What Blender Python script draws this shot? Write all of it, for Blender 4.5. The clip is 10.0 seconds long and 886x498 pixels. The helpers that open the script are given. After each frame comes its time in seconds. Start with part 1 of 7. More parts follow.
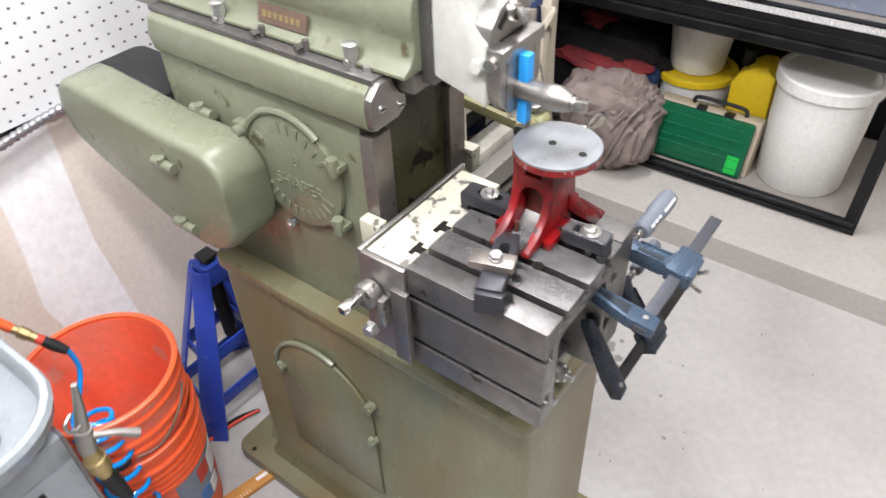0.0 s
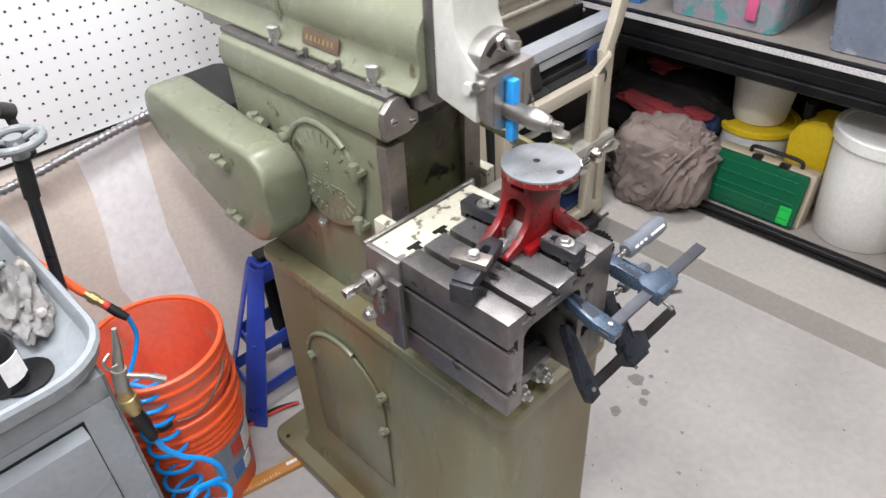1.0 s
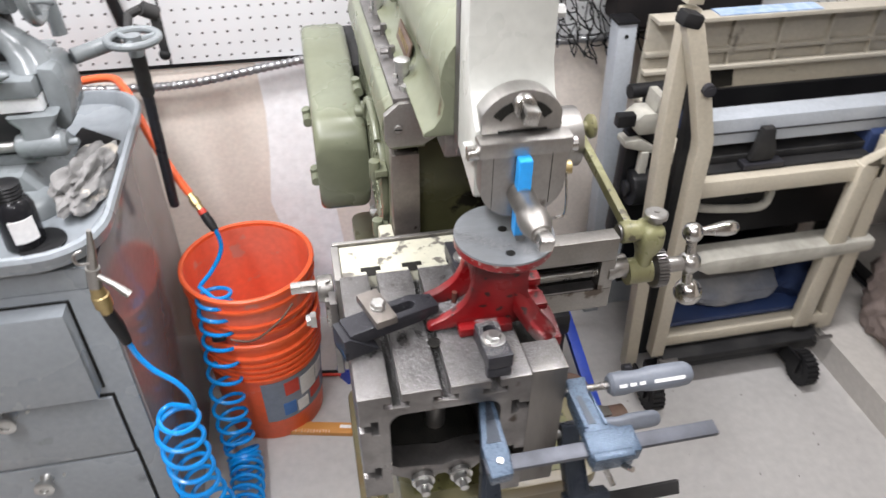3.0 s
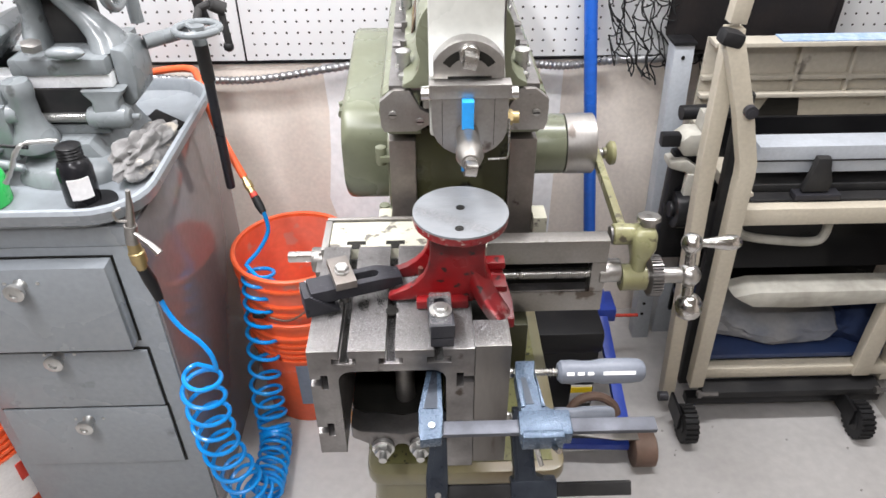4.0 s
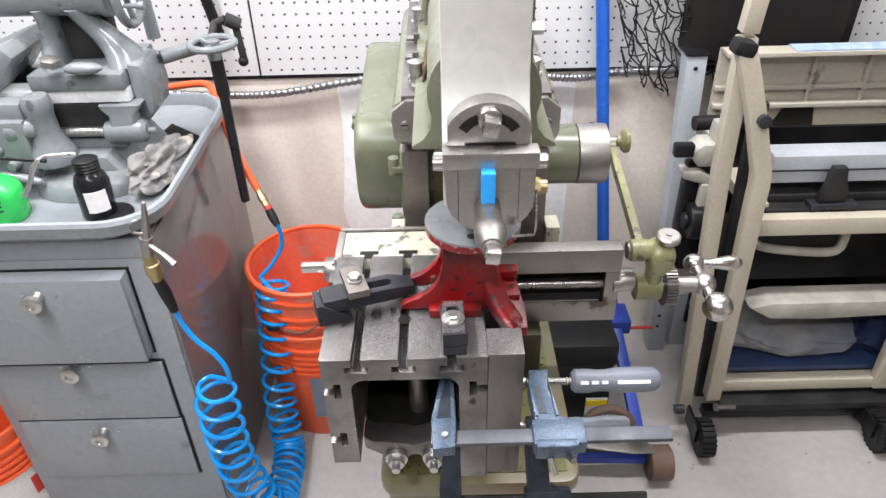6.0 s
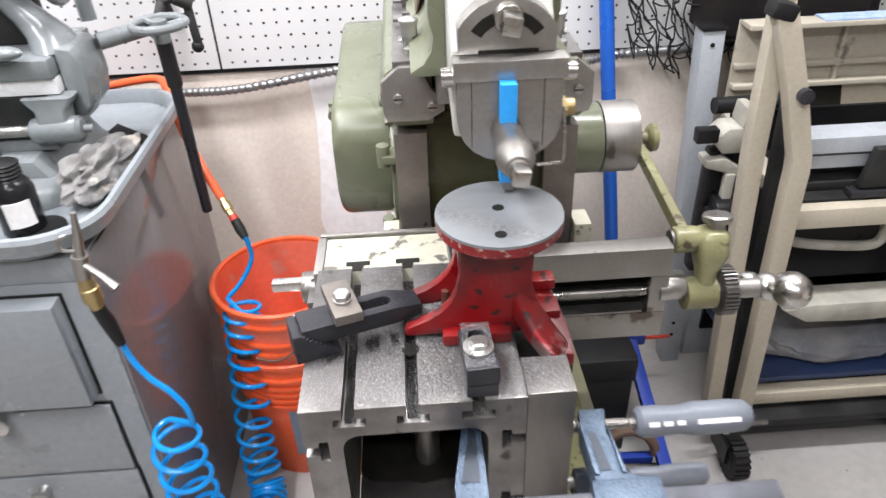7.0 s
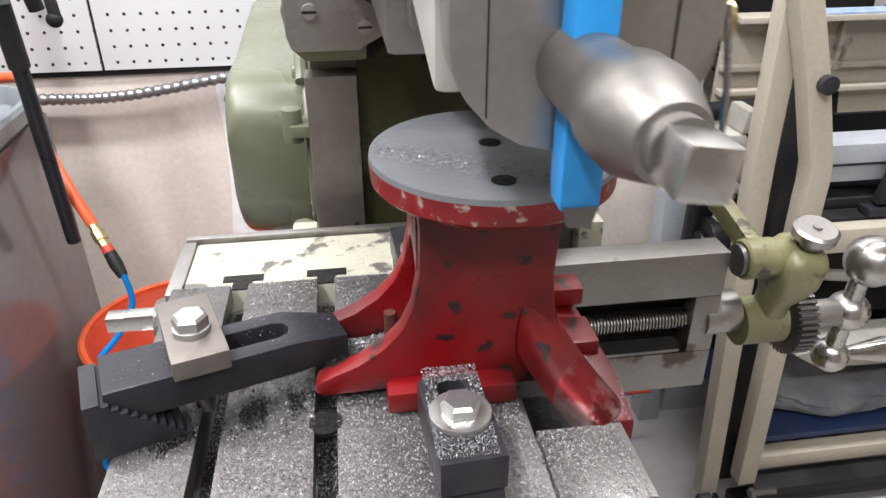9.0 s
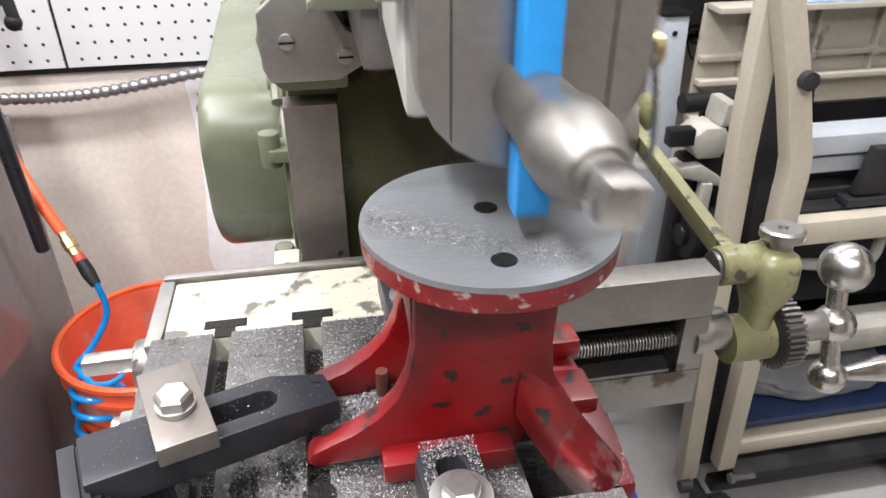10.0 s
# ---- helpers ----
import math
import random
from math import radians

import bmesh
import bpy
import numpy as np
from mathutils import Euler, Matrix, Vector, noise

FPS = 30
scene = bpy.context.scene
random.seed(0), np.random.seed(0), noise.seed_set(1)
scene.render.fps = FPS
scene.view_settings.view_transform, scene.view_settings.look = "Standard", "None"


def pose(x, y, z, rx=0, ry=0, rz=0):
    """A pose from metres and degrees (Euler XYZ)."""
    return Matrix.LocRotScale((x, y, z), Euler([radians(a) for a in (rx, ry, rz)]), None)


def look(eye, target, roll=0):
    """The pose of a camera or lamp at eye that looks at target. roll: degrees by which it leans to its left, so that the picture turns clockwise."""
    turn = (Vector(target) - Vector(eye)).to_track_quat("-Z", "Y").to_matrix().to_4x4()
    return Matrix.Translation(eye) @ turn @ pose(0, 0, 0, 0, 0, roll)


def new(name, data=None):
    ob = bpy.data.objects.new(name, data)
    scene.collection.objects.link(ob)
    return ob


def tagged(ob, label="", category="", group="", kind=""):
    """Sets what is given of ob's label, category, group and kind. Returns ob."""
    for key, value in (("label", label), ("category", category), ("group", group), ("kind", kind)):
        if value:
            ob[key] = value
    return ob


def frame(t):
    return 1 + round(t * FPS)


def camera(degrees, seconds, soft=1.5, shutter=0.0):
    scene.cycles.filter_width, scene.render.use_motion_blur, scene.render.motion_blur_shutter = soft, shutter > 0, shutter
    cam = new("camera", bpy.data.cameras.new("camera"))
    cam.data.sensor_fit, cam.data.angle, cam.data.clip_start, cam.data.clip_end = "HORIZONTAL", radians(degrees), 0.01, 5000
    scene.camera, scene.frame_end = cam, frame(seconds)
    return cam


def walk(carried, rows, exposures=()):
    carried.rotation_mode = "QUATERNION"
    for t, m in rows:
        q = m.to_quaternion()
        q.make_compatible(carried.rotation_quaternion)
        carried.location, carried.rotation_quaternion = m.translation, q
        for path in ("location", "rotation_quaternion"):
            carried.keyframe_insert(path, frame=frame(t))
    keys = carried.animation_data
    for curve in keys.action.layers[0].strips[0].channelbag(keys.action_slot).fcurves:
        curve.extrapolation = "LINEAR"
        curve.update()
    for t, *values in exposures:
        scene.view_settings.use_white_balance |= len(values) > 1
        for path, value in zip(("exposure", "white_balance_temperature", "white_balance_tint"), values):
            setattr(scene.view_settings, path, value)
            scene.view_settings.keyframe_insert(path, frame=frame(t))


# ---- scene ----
cam = camera(64.0, 10.0, shutter=0.5)
PATH = [
    (0, (-0.491, -0.239, 1.564), (0.703, 0.69, 0.256), -2.4),
    (0.5, (-0.517, -0.39, 1.584), (0.618, 0.687, 0.338), -2.1),
    (1, (-0.505, -0.421, 1.594), (0.586, 0.734, 0.38), -2.9),
    (1.5, (-0.454, -0.432, 1.597), (0.576, 0.753, 0.358), -3.1),
    (2, (-0.322, -0.417, 1.578), (0.639, 0.772, 0.289), -0.2),
    (2.5, (-0.193, -0.428, 1.559), (0.489, 0.959, 0.29), -1.0),
    (2.7, (-0.118, -0.448, 1.555), (0.404, 1.017, 0.298), -0.2),
    (3.8, (0.138, -0.583, 1.533), (0.2, 1.025, 0.345), -0.2),
    (4, (0.143, -0.584, 1.529), (0.18, 1.036, 0.357), -0.4),
    (4.5, (0.145, -0.587, 1.524), (0.15, 1.052, 0.378), -1.5),
    (5, (0.145, -0.59, 1.524), (0.141, 1.049, 0.377), -1.4),
    (5.5, (0.144, -0.595, 1.525), (0.135, 1.048, 0.384), -1.6),
    (5.7, (0.145, -0.595, 1.525), (0.135, 1.05, 0.387), -1.5),
    (6.8, (0.124, -0.475, 1.444), (0.172, 1.174, 0.312), -1.9),
    (7, (0.11, -0.419, 1.4), (0.174, 1.243, 0.289), -2.3),
    (7.5, (0.099, -0.312, 1.305), (0.315, 1.365, 0.237), -0.3),
    (8, (0.112, -0.238, 1.238), (0.356, 1.504, 0.286), 1.3),
    (8.5, (0.115, -0.197, 1.201), (0.354, 1.557, 0.271), 1.0),
    (9, (0.115, -0.193, 1.202), (0.362, 1.541, 0.235), -0.2),
    (9.5, (0.114, -0.179, 1.217), (0.379, 1.551, 0.25), -0.2),
    (10, (0.112, -0.159, 1.232), (0.42, 1.526, 0.2), -0.2),
]
walk(cam, [(t, look(eye, target, roll)) for t, eye, target, roll in PATH],
     exposures=((0.0, 0.10), (0.5, 0.02), (1.0, -0.12), (2.5, -0.14), (4.0, 0.03), (5.7, 0.01), (7.0, 0.02), (8.5, -0.05), (9.0, -0.07), (9.5, 0.08), (10.0, 0.05)))


# ---- world, light and exposure ----
world = bpy.data.worlds.new("garage_world")
world.use_nodes = True
world.node_tree.nodes["Background"].inputs[0].default_value = (0.8, 0.88, 1.0, 1)
world.node_tree.nodes["Background"].inputs[1].default_value = 0.25
scene.world = world
scene.view_settings.exposure = 0.0


def area(name, at, target, sx, sy, watts, colour=(0.965, 0.955, 0.99)):
    d = bpy.data.lights.new(name, "AREA")
    d.shape, d.size, d.size_y, d.energy, d.color = "RECTANGLE", sx, sy, watts, colour
    ob = new(name, d)
    ob.matrix_world = look(at, target)
    return ob


area("ceiling_tube_light", (-0.55, -0.35, 2.55), (-0.55, -0.349, 0), 0.12, 1.25, 49)
area("ceiling_tube_light", (0.75, 0.50, 2.55), (0.75, 0.501, 0), 1.25, 0.12, 45)
area("ceiling_tube_light", (-1.0, 0.55, 2.55), (-1.0, 0.551, 0), 1.25, 0.12, 42)
area("ceiling_tube_light", (0.2, -1.3, 2.55), (0.2, -1.299, 0), 1.25, 0.12, 32)


# ---- materials ----
def mat(name, base, rough=0.5, metal=0.0, alt=None, scale=8.0, amount=0.35, fine=120.0, bump=0.1, stain=None, stain_at=0.62, stain_scale=14.0, rough_var=0.12, stretch=(1, 1, 1)):
    """Base colour broken by a broad and a fine noise, optional chips or stains with a shape of their own, and fine relief."""
    m = bpy.data.materials.new(name)
    m.use_nodes = True
    nt = m.node_tree
    n, l = nt.nodes, nt.links
    b = n["Principled BSDF"]
    tc = n.new("ShaderNodeTexCoord")
    mp = n.new("ShaderNodeMapping")
    mp.inputs["Scale"].default_value = stretch
    l.new(tc.outputs["Object"], mp.inputs["Vector"])
    big, small = n.new("ShaderNodeTexNoise"), n.new("ShaderNodeTexNoise")
    for t, sc, de in ((big, scale, 5), (small, fine, 3)):
        t.inputs["Scale"].default_value, t.inputs["Detail"].default_value = sc, de
        l.new(mp.outputs["Vector"], t.inputs["Vector"])
    alt = alt or tuple(c * 0.72 for c in base)
    ramp = n.new("ShaderNodeMapRange")
    ramp.inputs[1].default_value, ramp.inputs[2].default_value = 0.40, 0.75
    ramp.inputs[3].default_value, ramp.inputs[4].default_value = 0.0, amount * 1.3
    l.new(big.outputs["Fac"], ramp.inputs[0])
    mix = n.new("ShaderNodeMix")
    mix.data_type = "RGBA"
    mix.inputs[6].default_value, mix.inputs[7].default_value = (*base, 1), (*alt, 1)
    l.new(ramp.outputs[0], mix.inputs[0])
    colour = mix.outputs[2]
    r2 = n.new("ShaderNodeMapRange")
    r2.inputs[1].default_value, r2.inputs[2].default_value = 0.3, 0.7
    r2.inputs[3].default_value, r2.inputs[4].default_value = 0.94, 1.06
    l.new(small.outputs["Fac"], r2.inputs[0])
    mul = n.new("ShaderNodeMix")
    mul.data_type, mul.blend_type = "RGBA", "MULTIPLY"
    mul.inputs[0].default_value = 1.0
    l.new(colour, mul.inputs[6])
    l.new(r2.outputs[0], mul.inputs[7])
    colour = mul.outputs[2]
    if stain:
        sn = n.new("ShaderNodeTexNoise")
        sn.inputs["Scale"].default_value, sn.inputs["Detail"].default_value = stain_scale, 6
        l.new(mp.outputs["Vector"], sn.inputs["Vector"])
        sr = n.new("ShaderNodeMapRange")
        sr.inputs[1].default_value, sr.inputs[2].default_value = stain_at, stain_at + 0.05
        l.new(sn.outputs["Fac"], sr.inputs[0])
        sm = n.new("ShaderNodeMix")
        sm.data_type = "RGBA"
        sm.inputs[7].default_value = (*stain, 1)
        l.new(sr.outputs[0], sm.inputs[0])
        l.new(colour, sm.inputs[6])
        colour = sm.outputs[2]
    l.new(colour, b.inputs["Base Color"])
    rr = n.new("ShaderNodeMapRange")
    rr.inputs[1].default_value, rr.inputs[2].default_value = 0.3, 0.7
    rr.inputs[3].default_value, rr.inputs[4].default_value = max(0.03, rough - rough_var), min(1.0, rough + rough_var)
    l.new(big.outputs["Fac"], rr.inputs[0])
    l.new(rr.outputs[0], b.inputs["Roughness"])
    b.inputs["Metallic"].default_value = metal
    if max(base) < 0.1:
        b.inputs["Specular IOR Level"].default_value = 0.25
    if bump:
        bp = n.new("ShaderNodeBump")
        bp.inputs["Strength"].default_value, bp.inputs["Distance"].default_value = bump, 0.002
        l.new(small.outputs["Fac"], bp.inputs["Height"])
        l.new(bp.outputs["Normal"], b.inputs["Normal"])
    return m


GREEN = mat("machine_green_enamel", (0.168, 0.182, 0.125), 0.3, 0, (0.128, 0.132, 0.082), 6, 0.6, 60, 0.09, stain=(0.075, 0.062, 0.034), stain_at=0.66, stain_scale=19)
GREEN_OIL = mat("oil_stained_green_enamel", (0.165, 0.168, 0.104), 0.3, 0, (0.145, 0.102, 0.042), 3.2, 1.05, 50, 0.05, stain=(0.13, 0.075, 0.03), stain_at=0.68, stain_scale=8, stretch=(1, 1, 0.3))
# oily column face, and green parts darkened to stand for shade
GREEN_DARK = mat("dark_green_oil_and_shade", (0.050, 0.050, 0.024), 0.3, 0, (0.020, 0.020, 0.013), 9, 0.7, 60, 0.1, stain=(0.012, 0.011, 0.008), stain_at=0.6, stain_scale=20)
CREAM = mat("chipped_cream_paint", (0.50, 0.49, 0.395), 0.42, 0, (0.42, 0.405, 0.315), 9, 0.6, 90, 0.1, stain=(0.12, 0.11, 0.095), stain_at=0.585, stain_scale=46)
HEADWHITE = mat("grey_white_enamel", (0.48, 0.485, 0.45), 0.36, 0, (0.42, 0.425, 0.39), 8, 0.4, 80, 0.06, stain=(0.2, 0.185, 0.16), stain_at=0.67, stain_scale=22)
STEEL = mat("ground_steel", (0.39, 0.378, 0.36), 0.42, 0.95, (0.28, 0.265, 0.25), 14, 0.6, 220, 0.1, stain=(0.16, 0.14, 0.125), stain_at=0.68, stain_scale=22, stretch=(1, 0.25, 1))
DARKSTEEL = mat("worn_table_steel", (0.235, 0.226, 0.22), 0.37, 0.85, (0.12, 0.112, 0.108), 18, 0.7, 200, 0.2, stain=(0.075, 0.06, 0.05), stain_at=0.66, stain_scale=26)
BLOCKSTEEL = mat("dull_ground_steel", (0.20, 0.19, 0.178), 0.42, 0.85, (0.12, 0.11, 0.10), 14, 0.8, 220, 0.15, stain=(0.09, 0.075, 0.06), stain_at=0.64, stain_scale=30, stretch=(1, 1, 0.2))
RAILSTEEL = mat("brownish_rail_steel", (0.29, 0.278, 0.262), 0.40, 0.9, (0.22, 0.205, 0.185), 9, 0.6, 220, 0.08, stain=(0.12, 0.10, 0.085), stain_at=0.67, stain_scale=20)
PAWLGREEN = mat("worn_yellow_green_enamel", (0.225, 0.22, 0.115), 0.34, 0, (0.14, 0.125, 0.06), 16, 0.8, 80, 0.12, stain=(0.06, 0.05, 0.03), stain_at=0.62, stain_scale=46)
BLACKSTEEL = mat("black_oxide_steel", (0.034, 0.034, 0.040), 0.36, 0.3, (0.058, 0.058, 0.063), 25, 0.4, 240, 0.12)
PLATESTEEL = mat("brownish_bare_steel", (0.25, 0.225, 0.205), 0.42, 0.75, (0.15, 0.13, 0.115), 24, 0.6, 200, 0.12, stain=(0.07, 0.055, 0.045), stain_at=0.66, stain_scale=40)
BRIGHT = mat("polished_steel", (0.56, 0.55, 0.53), 0.27, 1.0, (0.40, 0.39, 0.37), 26, 0.5, 200, 0.04)
GALV = mat("zinc_plated_bolt", (0.52, 0.52, 0.505), 0.38, 0.9, (0.38, 0.375, 0.36), 40, 0.4, 300, 0.06)
BRASS = mat("dull_brass", (0.46, 0.36, 0.18), 0.42, 0.9, (0.32, 0.24, 0.12), 40, 0.5, 200, 0.08)
TOOLBLUE = mat("blue_lacquered_tool_bit", (0.02, 0.30, 0.74), 0.4, 0.0, (0.02, 0.26, 0.66), 20, 0.3, 150, 0.05)
RED = mat("chipped_red_paint", (0.205, 0.0045, 0.0065), 0.38, 0, (0.075, 0.003, 0.004), 22, 1.0, 90, 0.25, stain=(0.022, 0.010, 0.009), stain_at=0.60, stain_scale=74)
REDWORN = mat("red_paint_worn_to_iron", (0.22, 0.008, 0.010), 0.32, 0.05, (0.09, 0.006, 0.007), 40, 0.9, 120, 0.3, stain=(0.34, 0.27, 0.24), stain_at=0.61, stain_scale=170)
REDBARE = mat("red_foot_polished_bare", (0.30, 0.25, 0.24), 0.34, 0.7, (0.16, 0.010, 0.012), 34, 1.2, 140, 0.15, stain=(0.10, 0.008, 0.009), stain_at=0.58, stain_scale=50)
REDPRIMER = mat("brown_red_primer", (0.105, 0.022, 0.016), 0.6, 0, (0.07, 0.035, 0.02), 30, 0.6, 90, 0.2)
DISCIRON = mat("freshly_planed_iron", (0.225, 0.237, 0.25), 0.5, 0.5, (0.18, 0.19, 0.20), 22, 0.35, 300, 0.12, stretch=(0.3, 3, 1))
CHIP = mat("steel_chips", (0.36, 0.355, 0.36), 0.5, 0.6, (0.05, 0.05, 0.05), 500, 1.0, 900, 0.0)
CLAMPBLUE = mat("hammered_blue_paint", (0.058, 0.088, 0.130), 0.3, 0.35, (0.035, 0.055, 0.085), 260, 0.7, 520, 0.28)
CLAMPDARK = mat("dark_clamp_paint", (0.025, 0.03, 0.04), 0.35, 0.3, (0.05, 0.06, 0.07), 40, 0.4, 250, 0.2)
GRIP = mat("grey_blue_plastic_grip", (0.135, 0.150, 0.178), 0.5, 0, (0.10, 0.112, 0.135), 30, 0.3, 250, 0.08)
GRIPWHITE = mat("white_print", (0.8, 0.8, 0.8), 0.5, 0, scale=30, amount=0.1)
ORANGE = mat("orange_plastic", (0.86, 0.130, 0.040), 0.4, 0, (0.78, 0.115, 0.035), 6, 0.3, 60, 0.05, stain=(0.85, 0.28, 0.20), stain_at=0.68, stain_scale=10)
ORANGEDUST = mat("dusty_orange_plastic", (0.86, 0.150, 0.075), 0.45, 0, (0.76, 0.22, 0.15), 5, 0.8, 60, 0.05, stain=(0.66, 0.26, 0.20), stain_at=0.60, stain_scale=14)
LABELGREY = mat("printed_grey_label", (0.20, 0.23, 0.28), 0.5, 0, scale=20, amount=0.2)
LABELWHITE = mat("printed_white_label", (0.75, 0.73, 0.72), 0.5, 0, scale=20, amount=0.2)
CABGREY = mat("grey_cabinet_enamel", (0.25, 0.272, 0.292), 0.3, 0.0, (0.215, 0.236, 0.255), 3, 0.4, 80, 0.03, stain=(0.14, 0.15, 0.16), stain_at=0.70, stain_scale=9)
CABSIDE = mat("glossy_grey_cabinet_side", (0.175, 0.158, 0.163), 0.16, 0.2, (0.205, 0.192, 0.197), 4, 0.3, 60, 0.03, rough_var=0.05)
LATHEGREY = mat("grey_lathe_enamel", (0.188, 0.206, 0.213), 0.27, 0.0, (0.130, 0.142, 0.147), 9, 0.45, 70, 0.05, stain=(0.085, 0.09, 0.09), stain_at=0.66, stain_scale=22)
HOSEBLUE = mat("glossy_blue_air_hose", (0.004, 0.26, 0.72), 0.22, 0, (0.004, 0.22, 0.64), 12, 0.3, 60, 0.02)
HOSEORANGE = mat("orange_rubber_hose", (0.82, 0.13, 0.04), 0.45, 0, scale=12)
RUBBER = mat("black_rubber", (0.011, 0.011, 0.012), 0.55, 0, (0.022, 0.021, 0.020), 20, 0.4, 120, 0.15)
BLACKPLASTIC = mat("black_plastic", (0.010, 0.010, 0.011), 0.4, 0, (0.018, 0.018, 0.018), 18, 0.4, 140, 0.1)
TAN = mat("tan_powder_coat", (0.50, 0.455, 0.365), 0.4, 0, (0.44, 0.395, 0.31), 6, 0.4, 120, 0.08, stain=(0.22, 0.19, 0.145), stain_at=0.70, stain_scale=14)
TANPLASTIC = mat("tan_moulded_plastic", (0.44, 0.405, 0.335), 0.5, 0, (0.36, 0.33, 0.27), 5, 0.5, 90, 0.08, stain=(0.2, 0.18, 0.15), stain_at=0.7, stain_scale=13)
SAWGREY = mat("dusty_grey_aluminium", (0.42, 0.45, 0.485), 0.4, 0.1, (0.34, 0.365, 0.395), 8, 0.5, 120, 0.08)
# dusty castings, and dark pieces that stand for shade
SAWDARK = mat("dusty_casting_and_shade_dark", (0.018, 0.018, 0.019), 0.6, 0.1, (0.060, 0.058, 0.055), 10, 0.5, 120, 0.15)
SAWBLUE = mat("navy_plastic", (0.025, 0.045, 0.12), 0.45, 0, (0.05, 0.06, 0.11), 10, 0.4, 100, 0.08)
DUST = mat("dusty_cloth_bag", (0.24, 0.24, 0.245), 0.85, 0, (0.09, 0.11, 0.16), 8, 0.7, 80, 0.4)
PINK = mat("pink_plastic", (0.55, 0.10, 0.22), 0.4, 0, scale=20)
PADWHITE = mat("soiled_off_white_padding", (0.42, 0.405, 0.355), 0.6, 0, (0.20, 0.19, 0.16), 12, 0.7, 70, 0.2)
JACKBLUE = mat("blue_gloss_paint", (0.020, 0.055, 0.36), 0.35, 0, (0.018, 0.045, 0.28), 8, 0.4, 90, 0.06)
POLEBLUE = mat("blue_pole_paint", (0.015, 0.10, 0.46), 0.35, 0, (0.012, 0.08, 0.38), 8, 0.4, 90, 0.06)
WOOD = mat("orange_varnished_wood", (0.52, 0.24, 0.06), 0.4, 0, (0.40, 0.17, 0.04), 10, 0.5, 80, 0.1, stretch=(1, 6, 6))
RUST = mat("rusty_brown_wheel", (0.16, 0.10, 0.075), 0.6, 0.2, (0.10, 0.07, 0.05), 20, 0.5, 100, 0.2)
WALLPAINT = mat("cream_wall_paint", (0.775, 0.705, 0.63), 0.6, 0, (0.71, 0.635, 0.55), 2.2, 0.4, 90, 0.05, stain=(0.60, 0.53, 0.45), stain_at=0.72, stain_scale=7)
# unseen walls, kept dull so they throw back little light
DIMWALL = mat("dim_unseen_wall", (0.28, 0.25, 0.22), 0.7, 0, (0.2, 0.18, 0.15), 2.0, 0.4, 60, 0.1)
PLASTER = mat("white_filler_patch", (0.90, 0.90, 0.905), 0.7, 0, (0.84, 0.835, 0.83), 6, 0.4, 60, 0.08)
CONCRETE = mat("pale_concrete_floor", (0.41, 0.397, 0.383), 0.48, 0, (0.32, 0.307, 0.293), 2.6, 0.6, 40, 0.06, stain=(0.42, 0.405, 0.385), stain_at=0.66, stain_scale=6)
KERBCONC = mat("rough_concrete_kerb", (0.42, 0.397, 0.368), 0.7, 0, (0.35, 0.33, 0.305), 4.0, 0.45, 60, 0.2)
KERBFACE = mat("grey_concrete_kerb_face", (0.40, 0.38, 0.35), 0.75, 0, (0.33, 0.31, 0.285), 6.0, 0.45, 50, 0.3)
# unseen ceiling, toned down to weaken the fill from above
CEILING = mat("dim_unseen_ceiling", (0.42, 0.38, 0.33), 0.8, 0, scale=3, amount=0.4)
CONDUIT = mat("galvanised_flex_conduit", (0.42, 0.42, 0.43), 0.35, 0.85, (0.3, 0.3, 0.3), 30, 0.4, 200, 0.1)
NETBLACK = mat("black_net_cord", (0.02, 0.02, 0.02), 0.7, 0, scale=40)
# black shelf steel, also for added sheets that stand for shade
SHELFBLACK = mat("black_shelf_steel_and_shade", (0.007, 0.007, 0.008), 0.38, 0.0, (0.015, 0.015, 0.015), 12, 0.4, 120, 0.08)
SHELFBOARD = mat("grey_shelf_board", (0.22, 0.20, 0.18), 0.7, 0, (0.16, 0.145, 0.13), 9, 0.4, 90, 0.15)
PAILWHITE = mat("white_pail_plastic", (0.74, 0.74, 0.71), 0.45, 0, (0.66, 0.66, 0.63), 7, 0.3, 80, 0.05, stain=(0.5, 0.49, 0.46), stain_at=0.72, stain_scale=9)
YELLOW = mat("yellow_plastic", (0.80, 0.58, 0.02), 0.4, 0, (0.72, 0.50, 0.02), 9, 0.3, 80, 0.05)
BOXGREEN = mat("translucent_green_lid", (0.006, 0.092, 0.042), 0.22, 0, (0.005, 0.065, 0.030), 10, 0.4, 80, 0.05, stain=(0.03, 0.22, 0.12), stain_at=0.7, stain_scale=13)
BOXSEAM = mat("pale_green_seam", (0.022, 0.17, 0.10), 0.25, 0, (0.006, 0.08, 0.04), 40, 0.8, 90, 0.05)
BOXGREEN2 = mat("bright_green_insert", (0.01, 0.42, 0.06), 0.4, 0, scale=20)
BOXTAN = mat("tan_toolbox_plastic", (0.42, 0.36, 0.27), 0.5, 0, (0.36, 0.30, 0.22), 10, 0.4, 90, 0.08)
CANVAS = mat("brown_canvas_bag", (0.225, 0.178, 0.160), 0.85, 0, (0.12, 0.092, 0.082), 14, 0.6, 160, 0.5)
REDCLOTH = mat("red_cloth", (0.19, 0.016, 0.02), 0.85, 0, (0.07, 0.025, 0.025), 14, 0.5, 120, 0.3)
DARKCLOTH = mat("dark_cloth", (0.008, 0.007, 0.0075), 0.9, 0, (0.022, 0.017, 0.015), 12, 0.5, 120, 0.3)
